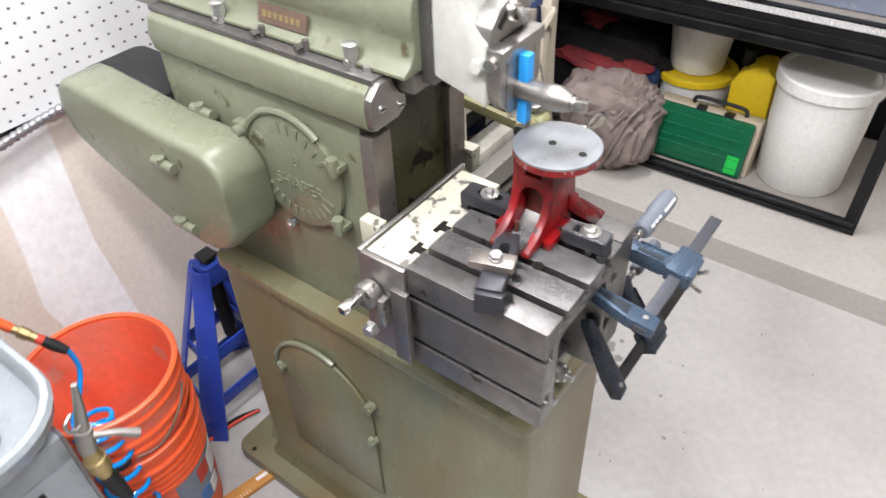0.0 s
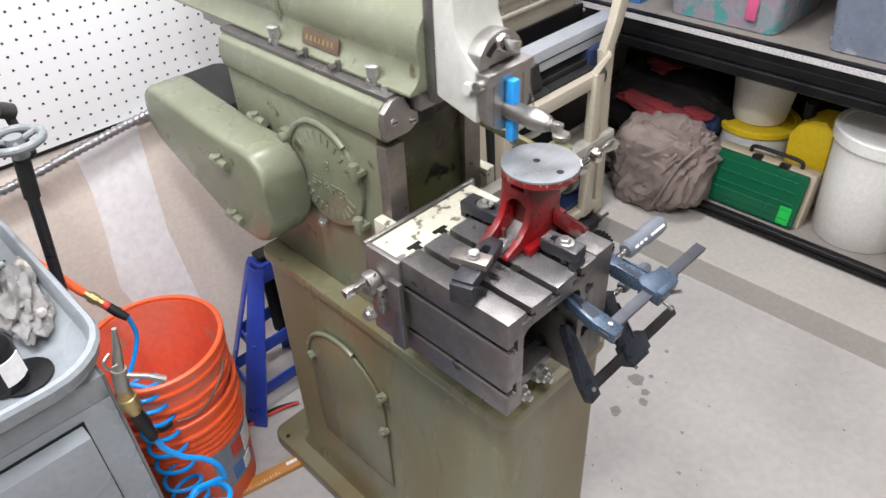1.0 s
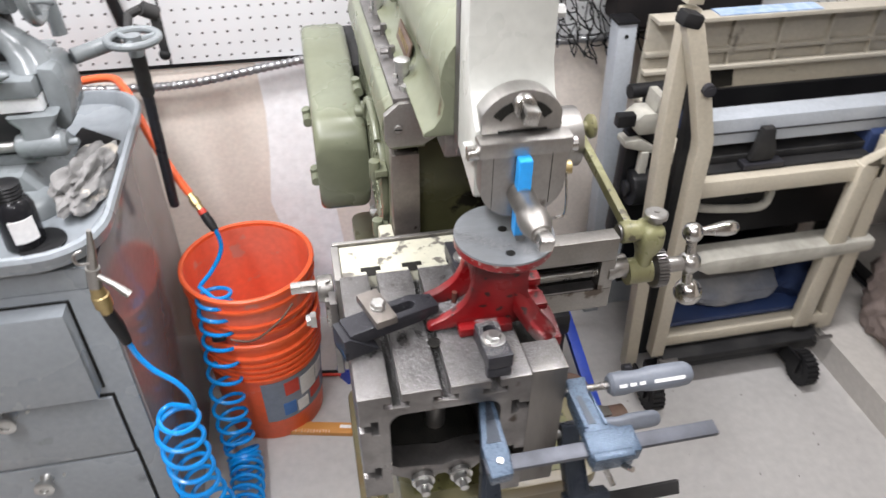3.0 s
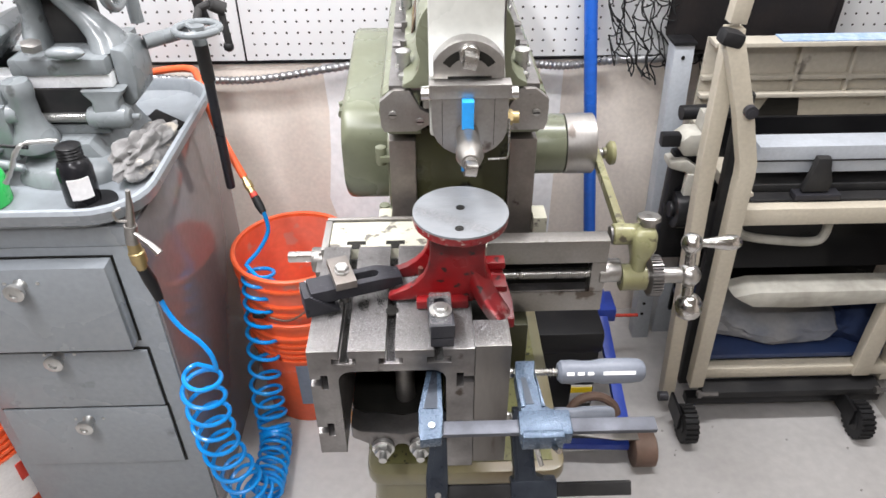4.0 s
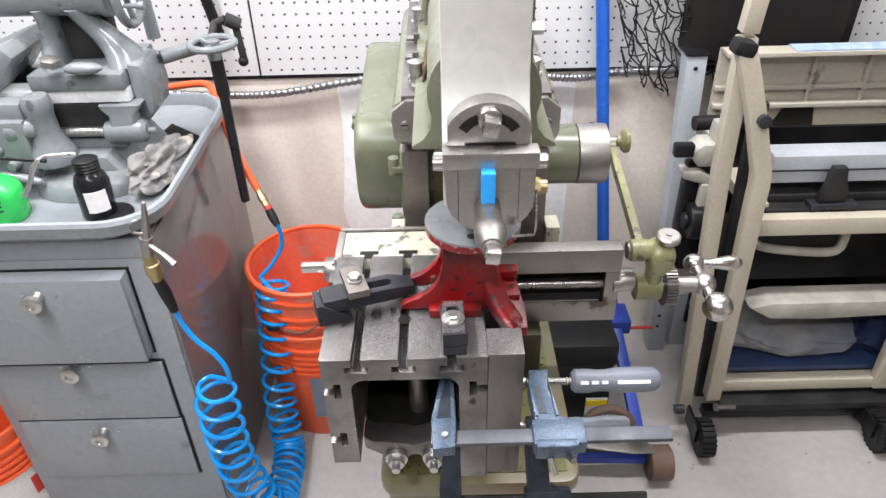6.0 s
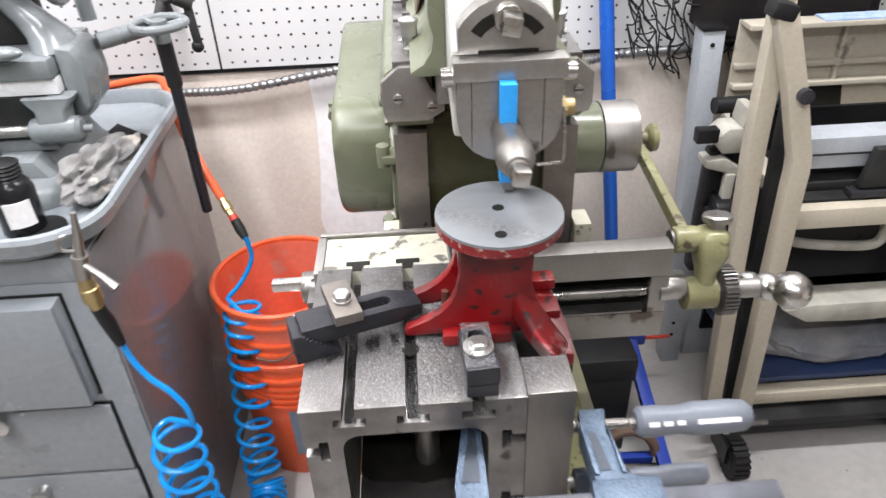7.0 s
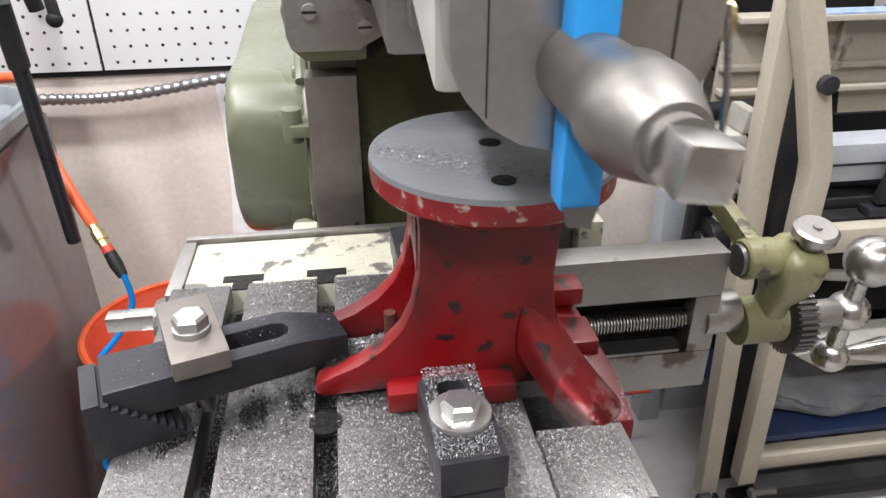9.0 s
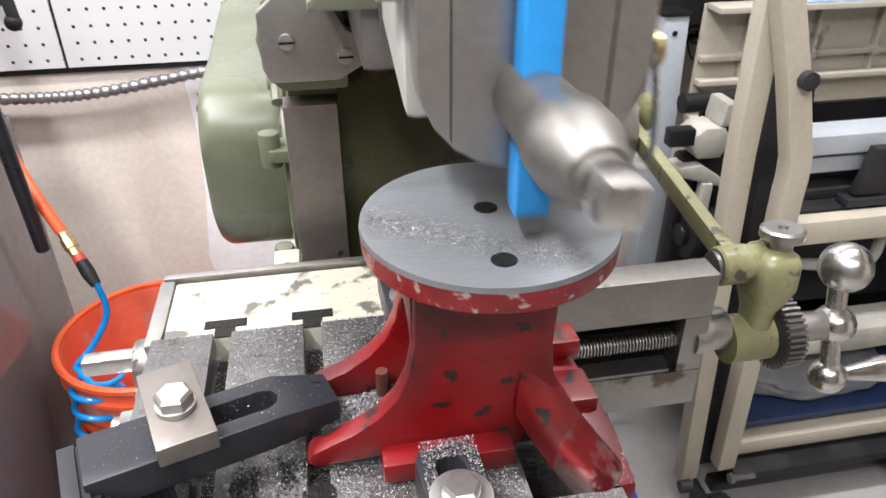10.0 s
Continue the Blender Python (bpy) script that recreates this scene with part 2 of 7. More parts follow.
NAVYCLOTH = mat("navy_cloth", (0.015, 0.028, 0.08), 0.8, 0, (0.03, 0.045, 0.09), 18, 0.5, 120, 0.3)
BINPLASTIC = mat("cloudy_clear_bin_plastic", (0.24, 0.30, 0.32), 0.28, 0, (0.32, 0.22, 0.28), 13, 0.9, 60, 0.05, stain=(0.10, 0.30, 0.30), stain_at=0.58, stain_scale=16)
BINGREY = mat("cloudy_bluish_bin_plastic", (0.19, 0.22, 0.28), 0.3, 0, (0.12, 0.14, 0.19), 9, 0.7, 60, 0.05, stain=(0.30, 0.32, 0.36), stain_at=0.62, stain_scale=14)
RAG = mat("grey_cotton_rag", (0.21, 0.205, 0.20), 0.9, 0, (0.11, 0.106, 0.102), 30, 0.6, 200, 0.5, stain=(0.46, 0.42, 0.36), stain_at=0.60, stain_scale=20)
OILGREEN = mat("bright_green_oil_can", (0.03, 0.52, 0.10), 0.3, 0, (0.03, 0.46, 0.09), 10, 0.3, 60, 0.03)
BOTTLE = mat("black_glossy_bottle", (0.012, 0.012, 0.014), 0.2, 0, (0.02, 0.02, 0.02), 10, 0.3, 60, 0.03)
PRINTBLACK = mat("black_print", (0.02, 0.03, 0.02), 0.5, 0, scale=20, amount=0.1)
PRINTRED = mat("red_print", (0.55, 0.05, 0.03), 0.5, 0, scale=20, amount=0.1)
TAPEBLUE = mat("pale_blue_tape", (0.40, 0.50, 0.66), 0.5, 0, (0.20, 0.32, 0.52), 70, 0.7, 200, 0.02)
WAYWHITE = mat("near_white_way", (0.80, 0.81, 0.82), 0.35, 0.1, (0.70, 0.71, 0.72), 18, 0.3, 160, 0.03)
BRACKET = mat("worn_pale_casting", (0.33, 0.32, 0.30), 0.36, 0.7, (0.13, 0.12, 0.11), 50, 0.9, 120, 0.25, stain=(0.05, 0.045, 0.04), stain_at=0.60, stain_scale=80)
PRINTBLUE = mat("blue_print", (0.05, 0.16, 0.42), 0.5, 0, scale=20, amount=0.1)
TAPE = mat("measuring_tape_strip", (0.66, 0.65, 0.64), 0.5, 0, (0.22, 0.21, 0.21), 260, 0.9, 300, 0.05)
PLATE = mat("aged_copper_plate", (0.17, 0.115, 0.085), 0.45, 0.5, (0.11, 0.075, 0.055), 40, 0.5, 200, 0.2)
OILSPOT = mat("dried_oil_stain", (0.23, 0.22, 0.205), 0.45, 0, (0.15, 0.143, 0.132), 60, 0.5, 200, 0.05)
CLAMPBAR = mat("drawn_clamp_bar_steel", (0.085, 0.09, 0.105), 0.50, 0.6, (0.055, 0.056, 0.065), 30, 0.4, 200, 0.08)
TRAY = mat("chip_strewn_green_tray", (0.15, 0.15, 0.06), 0.35, 0, (0.10, 0.09, 0.035), 14, 0.7, 90, 0.15, stain=(0.02, 0.018, 0.012), stain_at=0.60, stain_scale=130)
# black for grease and chips, and painted shade in gaps and recesses
GREASESHADE = mat("black_grease_and_gap_shade", (0.008, 0.008, 0.007), 0.45, 0, (0.016, 0.014, 0.011), 60, 0.5, 300, 0.4)


def pegboard_material():
    """White hardboard with a square grid of dark holes."""
    m = bpy.data.materials.new("white_pegboard")
    m.use_nodes = True
    n, l = m.node_tree.nodes, m.node_tree.links
    b = n["Principled BSDF"]
    tc, sep = n.new("ShaderNodeTexCoord"), n.new("ShaderNodeSeparateXYZ")
    l.new(tc.outputs["Object"], sep.inputs[0])

    def op(kind, a, c=None):
        k = n.new("ShaderNodeMath")
        k.operation = kind
        for i, v in enumerate((a, c)):
            if v is None:
                continue
            if isinstance(v, (int, float)):
                k.inputs[i].default_value = v
            else:
                l.new(v, k.inputs[i])
        return k.outputs[0]

    sq = []
    for axis in (0, 2):
        f = op("SUBTRACT", op("FRACT", op("ADD", op("DIVIDE", sep.outputs[axis], 0.0278), 100.5)), 0.5)
        sq.append(op("MULTIPLY", f, f))
    d = op("SQRT", op("ADD", sq[0], sq[1]))
    hole = op("LESS_THAN", d, 0.105)
    no = n.new("ShaderNodeTexNoise")
    no.inputs["Scale"].default_value = 4
    l.new(tc.outputs["Object"], no.inputs["Vector"])
    base = n.new("ShaderNodeMix")
    base.data_type = "RGBA"
    base.inputs[6].default_value, base.inputs[7].default_value = (0.80, 0.81, 0.82, 1), (0.72, 0.73, 0.73, 1)
    l.new(no.outputs["Fac"], base.inputs[0])
    mix = n.new("ShaderNodeMix")
    mix.data_type = "RGBA"
    mix.inputs[7].default_value = (0.03, 0.025, 0.02, 1)
    l.new(hole, mix.inputs[0])
    l.new(base.outputs[2], mix.inputs[6])
    l.new(mix.outputs[2], b.inputs["Base Color"])
    b.inputs["Roughness"].default_value = 0.45
    return m


PEG = pegboard_material()


# ---- building helpers ----
WHERE = {}


def box(bm, x0, x1, y0, y1, z0, z1):
    v = [bm.verts.new((x, y, z)) for z in (z0, z1) for y in (y0, y1) for x in (x0, x1)]
    for f in ((0, 2, 3, 1), (4, 5, 7, 6), (0, 1, 5, 4), (2, 6, 7, 3), (0, 4, 6, 2), (1, 3, 7, 5)):
        bm.faces.new([v[i] for i in f])
    return v


def obox(bm, m, sx, sy, sz):
    """A box of that size round the origin, laid by the matrix m."""
    v = box(bm, -sx / 2, sx / 2, -sy / 2, sy / 2, -sz / 2, sz / 2)
    for a in v:
        a.co = m @ a.co
    return v


def frame_of(d):
    d = Vector(d).normalized()
    up = Vector((0, 0, 1)) if abs(d.z) < 0.9 else Vector((0, 1, 0))
    a = d.cross(up).normalized()
    return a, a.cross(d).normalized(), d


def rings(bm, loops, closed=False, caps=True):
    """Skins a list of vertex loops of one length."""
    vs = [[bm.verts.new(p) for p in lp] for lp in loops]
    k = len(vs[0])
    pairs = list(zip(vs, vs[1:])) + ([(vs[-1], vs[0])] if closed else [])
    for a, b in pairs:
        for i in range(k):
            bm.faces.new((a[i], a[(i + 1) % k], b[(i + 1) % k], b[i]))
    if caps and not closed:
        bm.faces.new(vs[0][::-1])
        bm.faces.new(vs[-1])


def cyl(bm, p0, p1, r0, r1=None, seg=20):
    r1 = r0 if r1 is None else r1
    a, b, d = frame_of(Vector(p1) - Vector(p0))
    rings(bm, [[Vector(p) + (a * math.cos(t) + b * math.sin(t)) * r for t in [2 * math.pi * i / seg for i in range(seg)]] for p, r in ((p0, r0), (p1, r1))])


def turned(bm, p, axis, profile, seg=24):
    """A turned shape: profile rows of (distance along the axis, radius)."""
    a, b, d = frame_of(axis)
    p = Vector(p)
    rings(bm, [[p + d * h + (a * math.cos(2 * math.pi * i / seg) + b * math.sin(2 * math.pi * i / seg)) * max(r, 0.0002) for i in range(seg)] for h, r in profile])


def hoop(bm, p, profile, seg=48):
    """A closed ring about the upright axis through p: profile rows of (height, radius)."""
    rings(bm, [[(p[0] + r * math.cos(2 * math.pi * i / seg), p[1] + r * math.sin(2 * math.pi * i / seg), p[2] + h) for i in range(seg)] for h, r in profile], closed=True)


def tube(bm, pts, r, seg=10, closed=False):
    pts = [Vector(p) for p in pts]
    loops, a = [], None
    for i, p in enumerate(pts):
        q0, q1 = pts[i - 1] if (i or closed) else p, pts[(i + 1) % len(pts)] if (i + 1 < len(pts) or closed) else p
        d = (q1 - q0).normalized()
        if a is None:
            a = frame_of(d)[0]
        a = (a - d * a.dot(d)).normalized()
        b = d.cross(a)
        rr = r[i] if isinstance(r, (list, tuple)) else r
        loops.append([p + (a * math.cos(2 * math.pi * k / seg) + b * math.sin(2 * math.pi * k / seg)) * rr for k in range(seg)])
    rings(bm, loops, closed)


def bar(bm, pts, w, h):
    """A rectangular bar swept along points; w lies across, h upright to the path."""
    pts = [Vector(p) for p in pts]
    loops = []
    for i, p in enumerate(pts):
        d = (pts[min(i + 1, len(pts) - 1)] - pts[max(i - 1, 0)]).normalized()
        a, b, _ = frame_of(d)
        loops.append([p + a * sx * w / 2 + b * sy * h / 2 for sx, sy in ((-1, -1), (1, -1), (1, 1), (-1, 1))])
    rings(bm, loops)


def prism(bm, poly, axis, a0, a1):
    """A polygon in the two other axes, drawn out along axis."""
    def at(u, v, w):
        return {"x": (w, u, v), "y": (u, w, v), "z": (u, v, w)}[axis]
    rings(bm, [[at(u, v, w) for u, v in poly] for w in (a0, a1)])


def ball(bm, c, r, seg=20, squash=(1, 1, 1)):
    n = 10
    rings(bm, [[Vector(c) + Vector((r * squash[0] * math.sin(math.pi * j / n + 1e-3) * math.cos(2 * math.pi * i / seg), r * squash[1] * math.sin(math.pi * j / n + 1e-3) * math.sin(2 * math.pi * i / seg), r * squash[2] * math.cos(math.pi * j / n))) for i in range(seg)] for j in range(n + 1)])


def rrect(x0, x1, y0, y1, r, z, n=4):
    """A rectangle with rounded corners at height z."""
    return [(x, y, z) for x, y in arc((x0 + r, y0 + r), r, 180, 270, n) + arc((x1 - r, y0 + r), r, 270, 360, n) + arc((x1 - r, y1 - r), r, 0, 90, n) + arc((x0 + r, y1 - r), r, 90, 180, n)]


def arc(c, r, a0, a1, n):
    return [(c[0] + r * math.cos(radians(a0 + (a1 - a0) * i / n)), c[1] + r * math.sin(radians(a0 + (a1 - a0) * i / n))) for i in range(n + 1)]


def smoothed(pts, n=6):
    """A soft curve through points."""
    pts = [Vector(p) for p in pts]
    out = []
    for i in range(len(pts) - 1):
        p0, p1, p2, p3 = pts[max(i - 1, 0)], pts[i], pts[i + 1], pts[min(i + 2, len(pts) - 1)]
        for k in range(n):
            t = k / n
            out.append(0.5 * (2 * p1 + (p2 - p0) * t + (2 * p0 - 5 * p1 + 4 * p2 - p3) * t * t + (3 * p1 - p0 - 3 * p2 + p3) * t ** 3))
    return out + [pts[-1]]


def part(name, bm, material, parent=None, label="", bevel=0.0, at=None, flat=False):
    """Links a bmesh in world coordinates as one mesh under a thing or a part."""
    bmesh.ops.recalc_face_normals(bm, faces=bm.faces)
    if bevel:
        edges = [e for e in bm.edges if len(e.link_faces) == 2 and e.calc_face_angle(0) > 0.6]
        bmesh.ops.bevel(bm, geom=edges, offset=bevel, segments=2, affect="EDGES", profile=0.6, clamp_overlap=True)
    for f in bm.faces:
        f.smooth = not flat
    for e in bm.edges:
        e.smooth = not (len(e.link_faces) == 2 and e.calc_face_angle(0) > 0.62)
    base = Vector(WHERE[parent.name]) if parent else Vector((0, 0, 0))
    at = Vector(at) if at is not None else base
    bmesh.ops.translate(bm, verts=bm.verts, vec=-at)
    me = bpy.data.meshes.new(name)
    bm.to_mesh(me)
    bm.free()
    me.materials.append(material)
    ob = new(name, me)
    ob.location = at - base
    if parent:
        ob.parent = parent
    WHERE[ob.name] = tuple(at)
    if label:
        ob["label"] = label
    return ob


def thing(name, at, label, category, group="", kind=""):
    ob = new(name)
    ob.empty_display_size = 0.05
    ob.location = at
    WHERE[ob.name] = tuple(at)
    return tagged(ob, label, category, group, kind)


def solid(name, bm, material, label, category, at=(0, 0, 0), bevel=0.0, group="", kind=""):
    return tagged(part(name, bm, material, None, "", bevel, at), label, category, group, kind)


def B():
    return bmesh.new()


def boxed(*spans):
    bm = B()
    for s in spans:
        box(bm, *s)
    return bm


def letters(name, text, size, depth, m, material, parent, label=""):
    """Raised letters in the built-in font, lying in the xy plane of m."""
    cu = bpy.data.curves.new(name, "FONT")
    cu.body, cu.size, cu.extrude, cu.align_x, cu.align_y = text, size, depth, "CENTER", "CENTER"
    tmp = bpy.data.objects.new(name, cu)
    scene.collection.objects.link(tmp)
    bpy.context.view_layer.update()
    me = bpy.data.meshes.new_from_object(tmp.evaluated_get(bpy.context.evaluated_depsgraph_get()))
    bpy.data.objects.remove(tmp)
    bm = B()
    bm.from_mesh(me)
    bmesh.ops.transform(bm, matrix=m, verts=bm.verts)
    return part(name, bm, material, parent, label)


# ---- room ----
def room():
    def piece(name, bm, material, label):
        return solid(name, bm, material, label, "structure", kind="structure")
    piece("floor", boxed((-3.0, 2.6, -3.0, 1.30, -0.10, 0.0)), CONCRETE, "pale stained concrete garage floor")
    piece("wall_back", boxed((-3.0, 2.6, 1.175, 1.30, 0.0, 2.6)), WALLPAINT, "cream painted garage wall with scuffs")
    piece("wall_right", boxed((2.35, 2.5, -3.0, 1.175, 0.0, 2.6)), WALLPAINT, "cream painted wall behind the steel shelf")
    # left and front walls are out of view, dulled to limit bounce
    piece("wall_left", boxed((-3.0, -2.88, -3.0, 1.175, 0.0, 2.6)), DIMWALL, "unseen garage wall, dull brown to cut bounced light")
    piece("wall_front", boxed((-2.88, 2.35, -3.0, -2.88, 0.0, 2.6)), DIMWALL, "unseen garage wall, dull brown to cut bounced light")
    # ceiling is out of view as well, its tone limits the fill
    piece("ceiling", boxed((-3.0, 2.6, -3.0, 1.30, 2.6, 2.7)), CEILING, "unseen garage ceiling, dulled to cut bounced light")
    bm = boxed((1.385, 2.35, -2.88, 1.174, 0.0, 0.088))
    piece("kerb", bm, KERBCONC, "raised concrete ledge along the wall")
    for x0, x1, nm in ((-2.2, -0.3145, "left"), (-0.3095, 1.62, "right")):
        solid("pegboard", boxed((x0, x1, 1.163, 1.169, 0.866, 2.1)), PEG, "white perforated hardboard panel on the wall", "pegboard", kind="structure", bevel=0.001, at=(-0.312, 1.163, 0.866 + 0.0139))
    piece("trim", boxed((-2.2, 1.62, 1.1691, 1.1749, 0.855, 2.1)), SAWDARK, "dark furring strip behind the pegboard")
    bm = B()
    prism(bm, [(-0.16, 0.0), (0.05, 0.0), (0.045, 0.28), (0.02, 0.54), (0.03, 0.855), (-0.125, 0.855), (-0.118, 0.72), (-0.125, 0.6), (-0.142, 0.45), (-0.12, 0.35), (-0.145, 0.15)], "y", 1.1735, 1.1748)
    piece("trim", bm, PLASTER, "white plaster filler patch on the wall")
    bm = B()
    prism(bm, [(0.42, 0.0), (0.50, 0.0), (0.50, 0.83), (0.44, 0.83)], "y", 1.1735, 1.1748)
    piece("trim", bm, PLASTER, "white plaster filler patch on the wall")


room()


def wall_cable():
    pts = smoothed([(-1.6, 1.15, 0.80), (-0.75, 1.15, 0.835), (-0.45, 1.15, 0.822), (-0.28, 1.15, 0.822), (-0.08, 1.15, 0.85), (0.1, 1.152, 0.868), (0.35, 1.152, 0.855), (0.5, 1.15, 0.845), (0.62, 1.15, 0.858), (0.9, 1.15, 0.86)], 24)
    bm = B()
    r = [0.0098 + 0.0016 * (1 if i % 2 else -1) for i in range(len(pts))]
    tube(bm, pts, r, 10)
    solid("flex_conduit", bm, CONDUIT, "ribbed metal flexible conduit fixed along the wall", "conduit", at=(0, 1.15, 0.84))
    pole = B()
    tube(pole, [(0.625, 0.995, 0.0), (0.520, 1.155, 1.25)], 0.0165, 16)
    solid("blue_pole", pole, POLEBLUE, "blue painted metal pole leaning on the wall", "pole", at=(0.625, 0.995, 0))


wall_cable()


# ---- shaper ----
TABLE_Z = 0.966
shaper = thing("metal_shaper", (0.19, 0.42, 0.0), "olive green metal shaper on a cast pedestal, planing a red stand", "shaper")
DISC_C = (0.400, 0.515, 0.955)
CRANK_C = (0.537, 0.276, 0.848)
PAWL_C = (0.462, 0.268, 0.850)


def hexhead(bm, c, axis, r, h):
    cyl(bm, c, Vector(c) + Vector(axis).normalized() * h, r, r * 0.96, 6)


def pedestal():
    bm = B()
    # foot flange with rounded corners
    prism(bm, arc((0.03, 0.02), 0.03, 180, 270, 4) + arc((0.35, 0.02), 0.03, 270, 360, 4) + arc((0.35, 0.80), 0.03, 0, 90, 4) + arc((0.03, 0.80), 0.03, 90, 180, 4), "z", 0.0, 0.042)
    part("foot_flange", bm, GREEN_OIL, shaper, "oil-stained green cast flange", 0.006)
    bm = B()
    loops = []
    for z, g in ((0.042, 0.012), (0.07, 0.0), (0.664, -0.004)):
        x0, x1, y0, y1 = 0.052 - g, 0.326 + g, 0.042 - g, 0.735 + g
        r = 0.022
        loops.append([(x, y, z) for x, y in arc((x0 + r, y0 + r), r, 180, 270, 4) + arc((x1 - r, y0 + r), r, 270, 360, 4) + arc((x1 - r, y1 - r), r, 0, 90, 4) + arc((x0 + r, y1 - r), r, 90, 180, 4)])
    rings(bm, loops)
    pd = part("pedestal", bm, GREEN_OIL, shaper, "green cast pedestal streaked with brown oil")
    bm = B()
    r = 0.024
    for z0, z1, g in ((0.664, 0.690, 0.004),):
        x0, x1, y0, y1 = 0.052 - g, 0.326 + g, 0.042 - g, 0.735 + g
        prism(bm, arc((x0 + r, y0 + r), r, 180, 270, 4) + arc((x1 - r, y0 + r), r, 270, 360, 4) + arc((x1 - r, y1 - r), r, 0, 90, 4) + arc((x0 + r, y1 - r), r, 90, 180, 4), "z", z0, z1)
    part("tray_rim", bm, GREEN_OIL, shaper, "green chip tray rim with rust streaks", 0.005)
    # arched door on the side of the pedestal
    bm = B()
    prism(bm, arc((0.49, 0.44), 0.125, 0, 180, 20) + [(0.365, 0.20), (0.615, 0.20)], "x", 0.0465, 0.0525)
    part("side_door", bm, GREEN_OIL, pd, "", 0.002)
    bm = B()
    tube(bm, [(0.0475, y, z) for y, z in arc((0.49, 0.44), 0.131, 0, 110, 16)], 0.0055, 8)
    part("door_bead", bm, GREEN, pd)
    for y, z in ((0.368, 0.395), (0.361, 0.505), (0.60, 0.462)):
        bm = B()
        cyl(bm, (0.052, y, z), (0.034, y, z), 0.011, 0.009, 12)
        cyl(bm, (0.040, y, z - 0.012), (0.040, y, z + 0.012), 0.006, None, 10)
        part("door_hinge", bm, GREEN, pd)
    for y in (0.06, 0.78):
        bm = B()
        cyl(bm, (0.018, y, 0.0422), (0.018, y, 0.0432), 0.006, None, 12)
        part("bolt_hole", bm, GREASESHADE, pd)


def column():
    bm = B()
    box(bm, 0.090, 0.298, 0.345, 0.775, 0.690, 1.10)
    prism(bm, [(0.775, 0.69), (0.775, 0.99), (0.80, 0.97), (0.80, 0.69)], "x", 0.10, 0.285)
    col = part("column", bm, GREEN, shaper, "green cast column of the shaper", 0.008)
    # oily face, coloured far below the column's green between the ways
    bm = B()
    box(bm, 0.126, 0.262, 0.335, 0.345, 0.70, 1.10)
    part("column_front", bm, GREEN_DARK, col, "oily dark green column face between the ways")
    for x0, x1 in ((0.0875, 0.1255), (0.2605, 0.2995)):
        bm = boxed((x0, x1, 0.322, 0.346, 0.70, 1.064))
        part("way", bm, PLATESTEEL, col, "worn steel vertical slideway", 0.002)
    for side in (-1, 1):
        def mx(x):
            return 0.194 + side * (x - 0.194)
        bm = B()
        prof = [(mx(0.090), 1.075), (mx(0.080), 1.085), (mx(0.076), 1.11), (mx(0.082), 1.135), (mx(0.092), 1.142), (mx(0.134), 1.142), (mx(0.134), 1.075)]
        prism(bm, prof, "y", 0.320, 0.765)
        part("ram_way", bm, GREEN, col, "", 0.003)
        bm = boxed(tuple(sorted((mx(0.092), mx(0.136)))) + (0.316, 0.77, 1.1422, 1.1500))
        part("gib_strip", bm, DARKSTEEL, col, "dark steel gib strip", 0.001)
        bm = B()
        prism(bm, [(mx(0.079), 1.095), (mx(0.083), 1.085), (mx(0.128), 1.085), (mx(0.146), 1.095), (mx(0.146), 1.112), (mx(0.134), 1.118), (mx(0.120), 1.146), (mx(0.098), 1.146), (mx(0.079), 1.130)], "y", 0.308, 0.3195)
        part("way_cap", bm, STEEL, col, "grey steel wiper cap with two screws", 0.0015)
        for x, z in ((0.096, 1.112), (0.133, 1.101)):
            bm = B()
            cyl(bm, (mx(x), 0.309, z), (mx(x), 0.3045, z), 0.0055, 0.005, 14)
            part("screw", bm, GALV, col)
            bm = boxed((mx(x) - 0.0048, mx(x) + 0.0048, 0.3035, 0.3046, z - 0.0007, z + 0.0007))
            part("screw_slot", bm, GREASESHADE, col)
        for y in (0.365, 0.62):
            bm = B()
            turned(bm, (mx(0.112), y, 1.150), (0, 0, 1), [(0, 0.0075), (0.012, 0.0075), (0.013, 0.0095), (0.026, 0.0095), (0.027, 0.011), (0.030, 0.011), (0.032, 0.007)], 16)
            tube(bm, [(mx(0.100), y, 1.158), (mx(0.104), y, 1.158)], 0.004, 8)
            part("oil_cup", bm, GALV, col, "nickel-plated flip-lid oil cup")
        for y in (0.445, 0.53):
            bm = B()
            cyl(bm, (mx(0.110), y, 1.150), (mx(0.110), y, 1.166), 0.0048, None, 10)
            hexhead(bm, (mx(0.108), y + 0.004, 1.158), (-side, 0, 0), 0.005, 0.014)
            part("lock_screw", bm, DARKSTEEL, col)
        bm = B()
        hexhead(bm, (mx(0.112), 0.337, 1.150), (0, 0, 1), 0.0075, 0.007)
        part("bolt", bm, GALV, col, "zinc hex bolt")
    # round inspection cover with raised letters
    bm = B()
    prism(bm, [(y, z) for y, z in arc((0.487, 0.956), 0.098, 0, 360, 40)[:-1]], "x", 0.080, 0.0905)
    cv = part("round_cover", bm, GREEN, shaper, "round green cast cover with raised lettering", 0.003)
    bm = B()
    tube(bm, [(0.080, y, z) for y, z in arc((0.487, 0.956), 0.101, 5, 130, 22)], 0.0058, 8)
    part("cover_bead", bm, GREEN, cv)
    m = Matrix(((0, 0, -1, 0.0795), (-1, 0, 0, 0.487), (0, 1, 0, 0.956), (0, 0, 0, 1)))
    letters("raised_letters", "SHAPER", 0.030, 0.0012, m @ Matrix.Translation((0.01, -0.022, 0)), GREEN, cv)
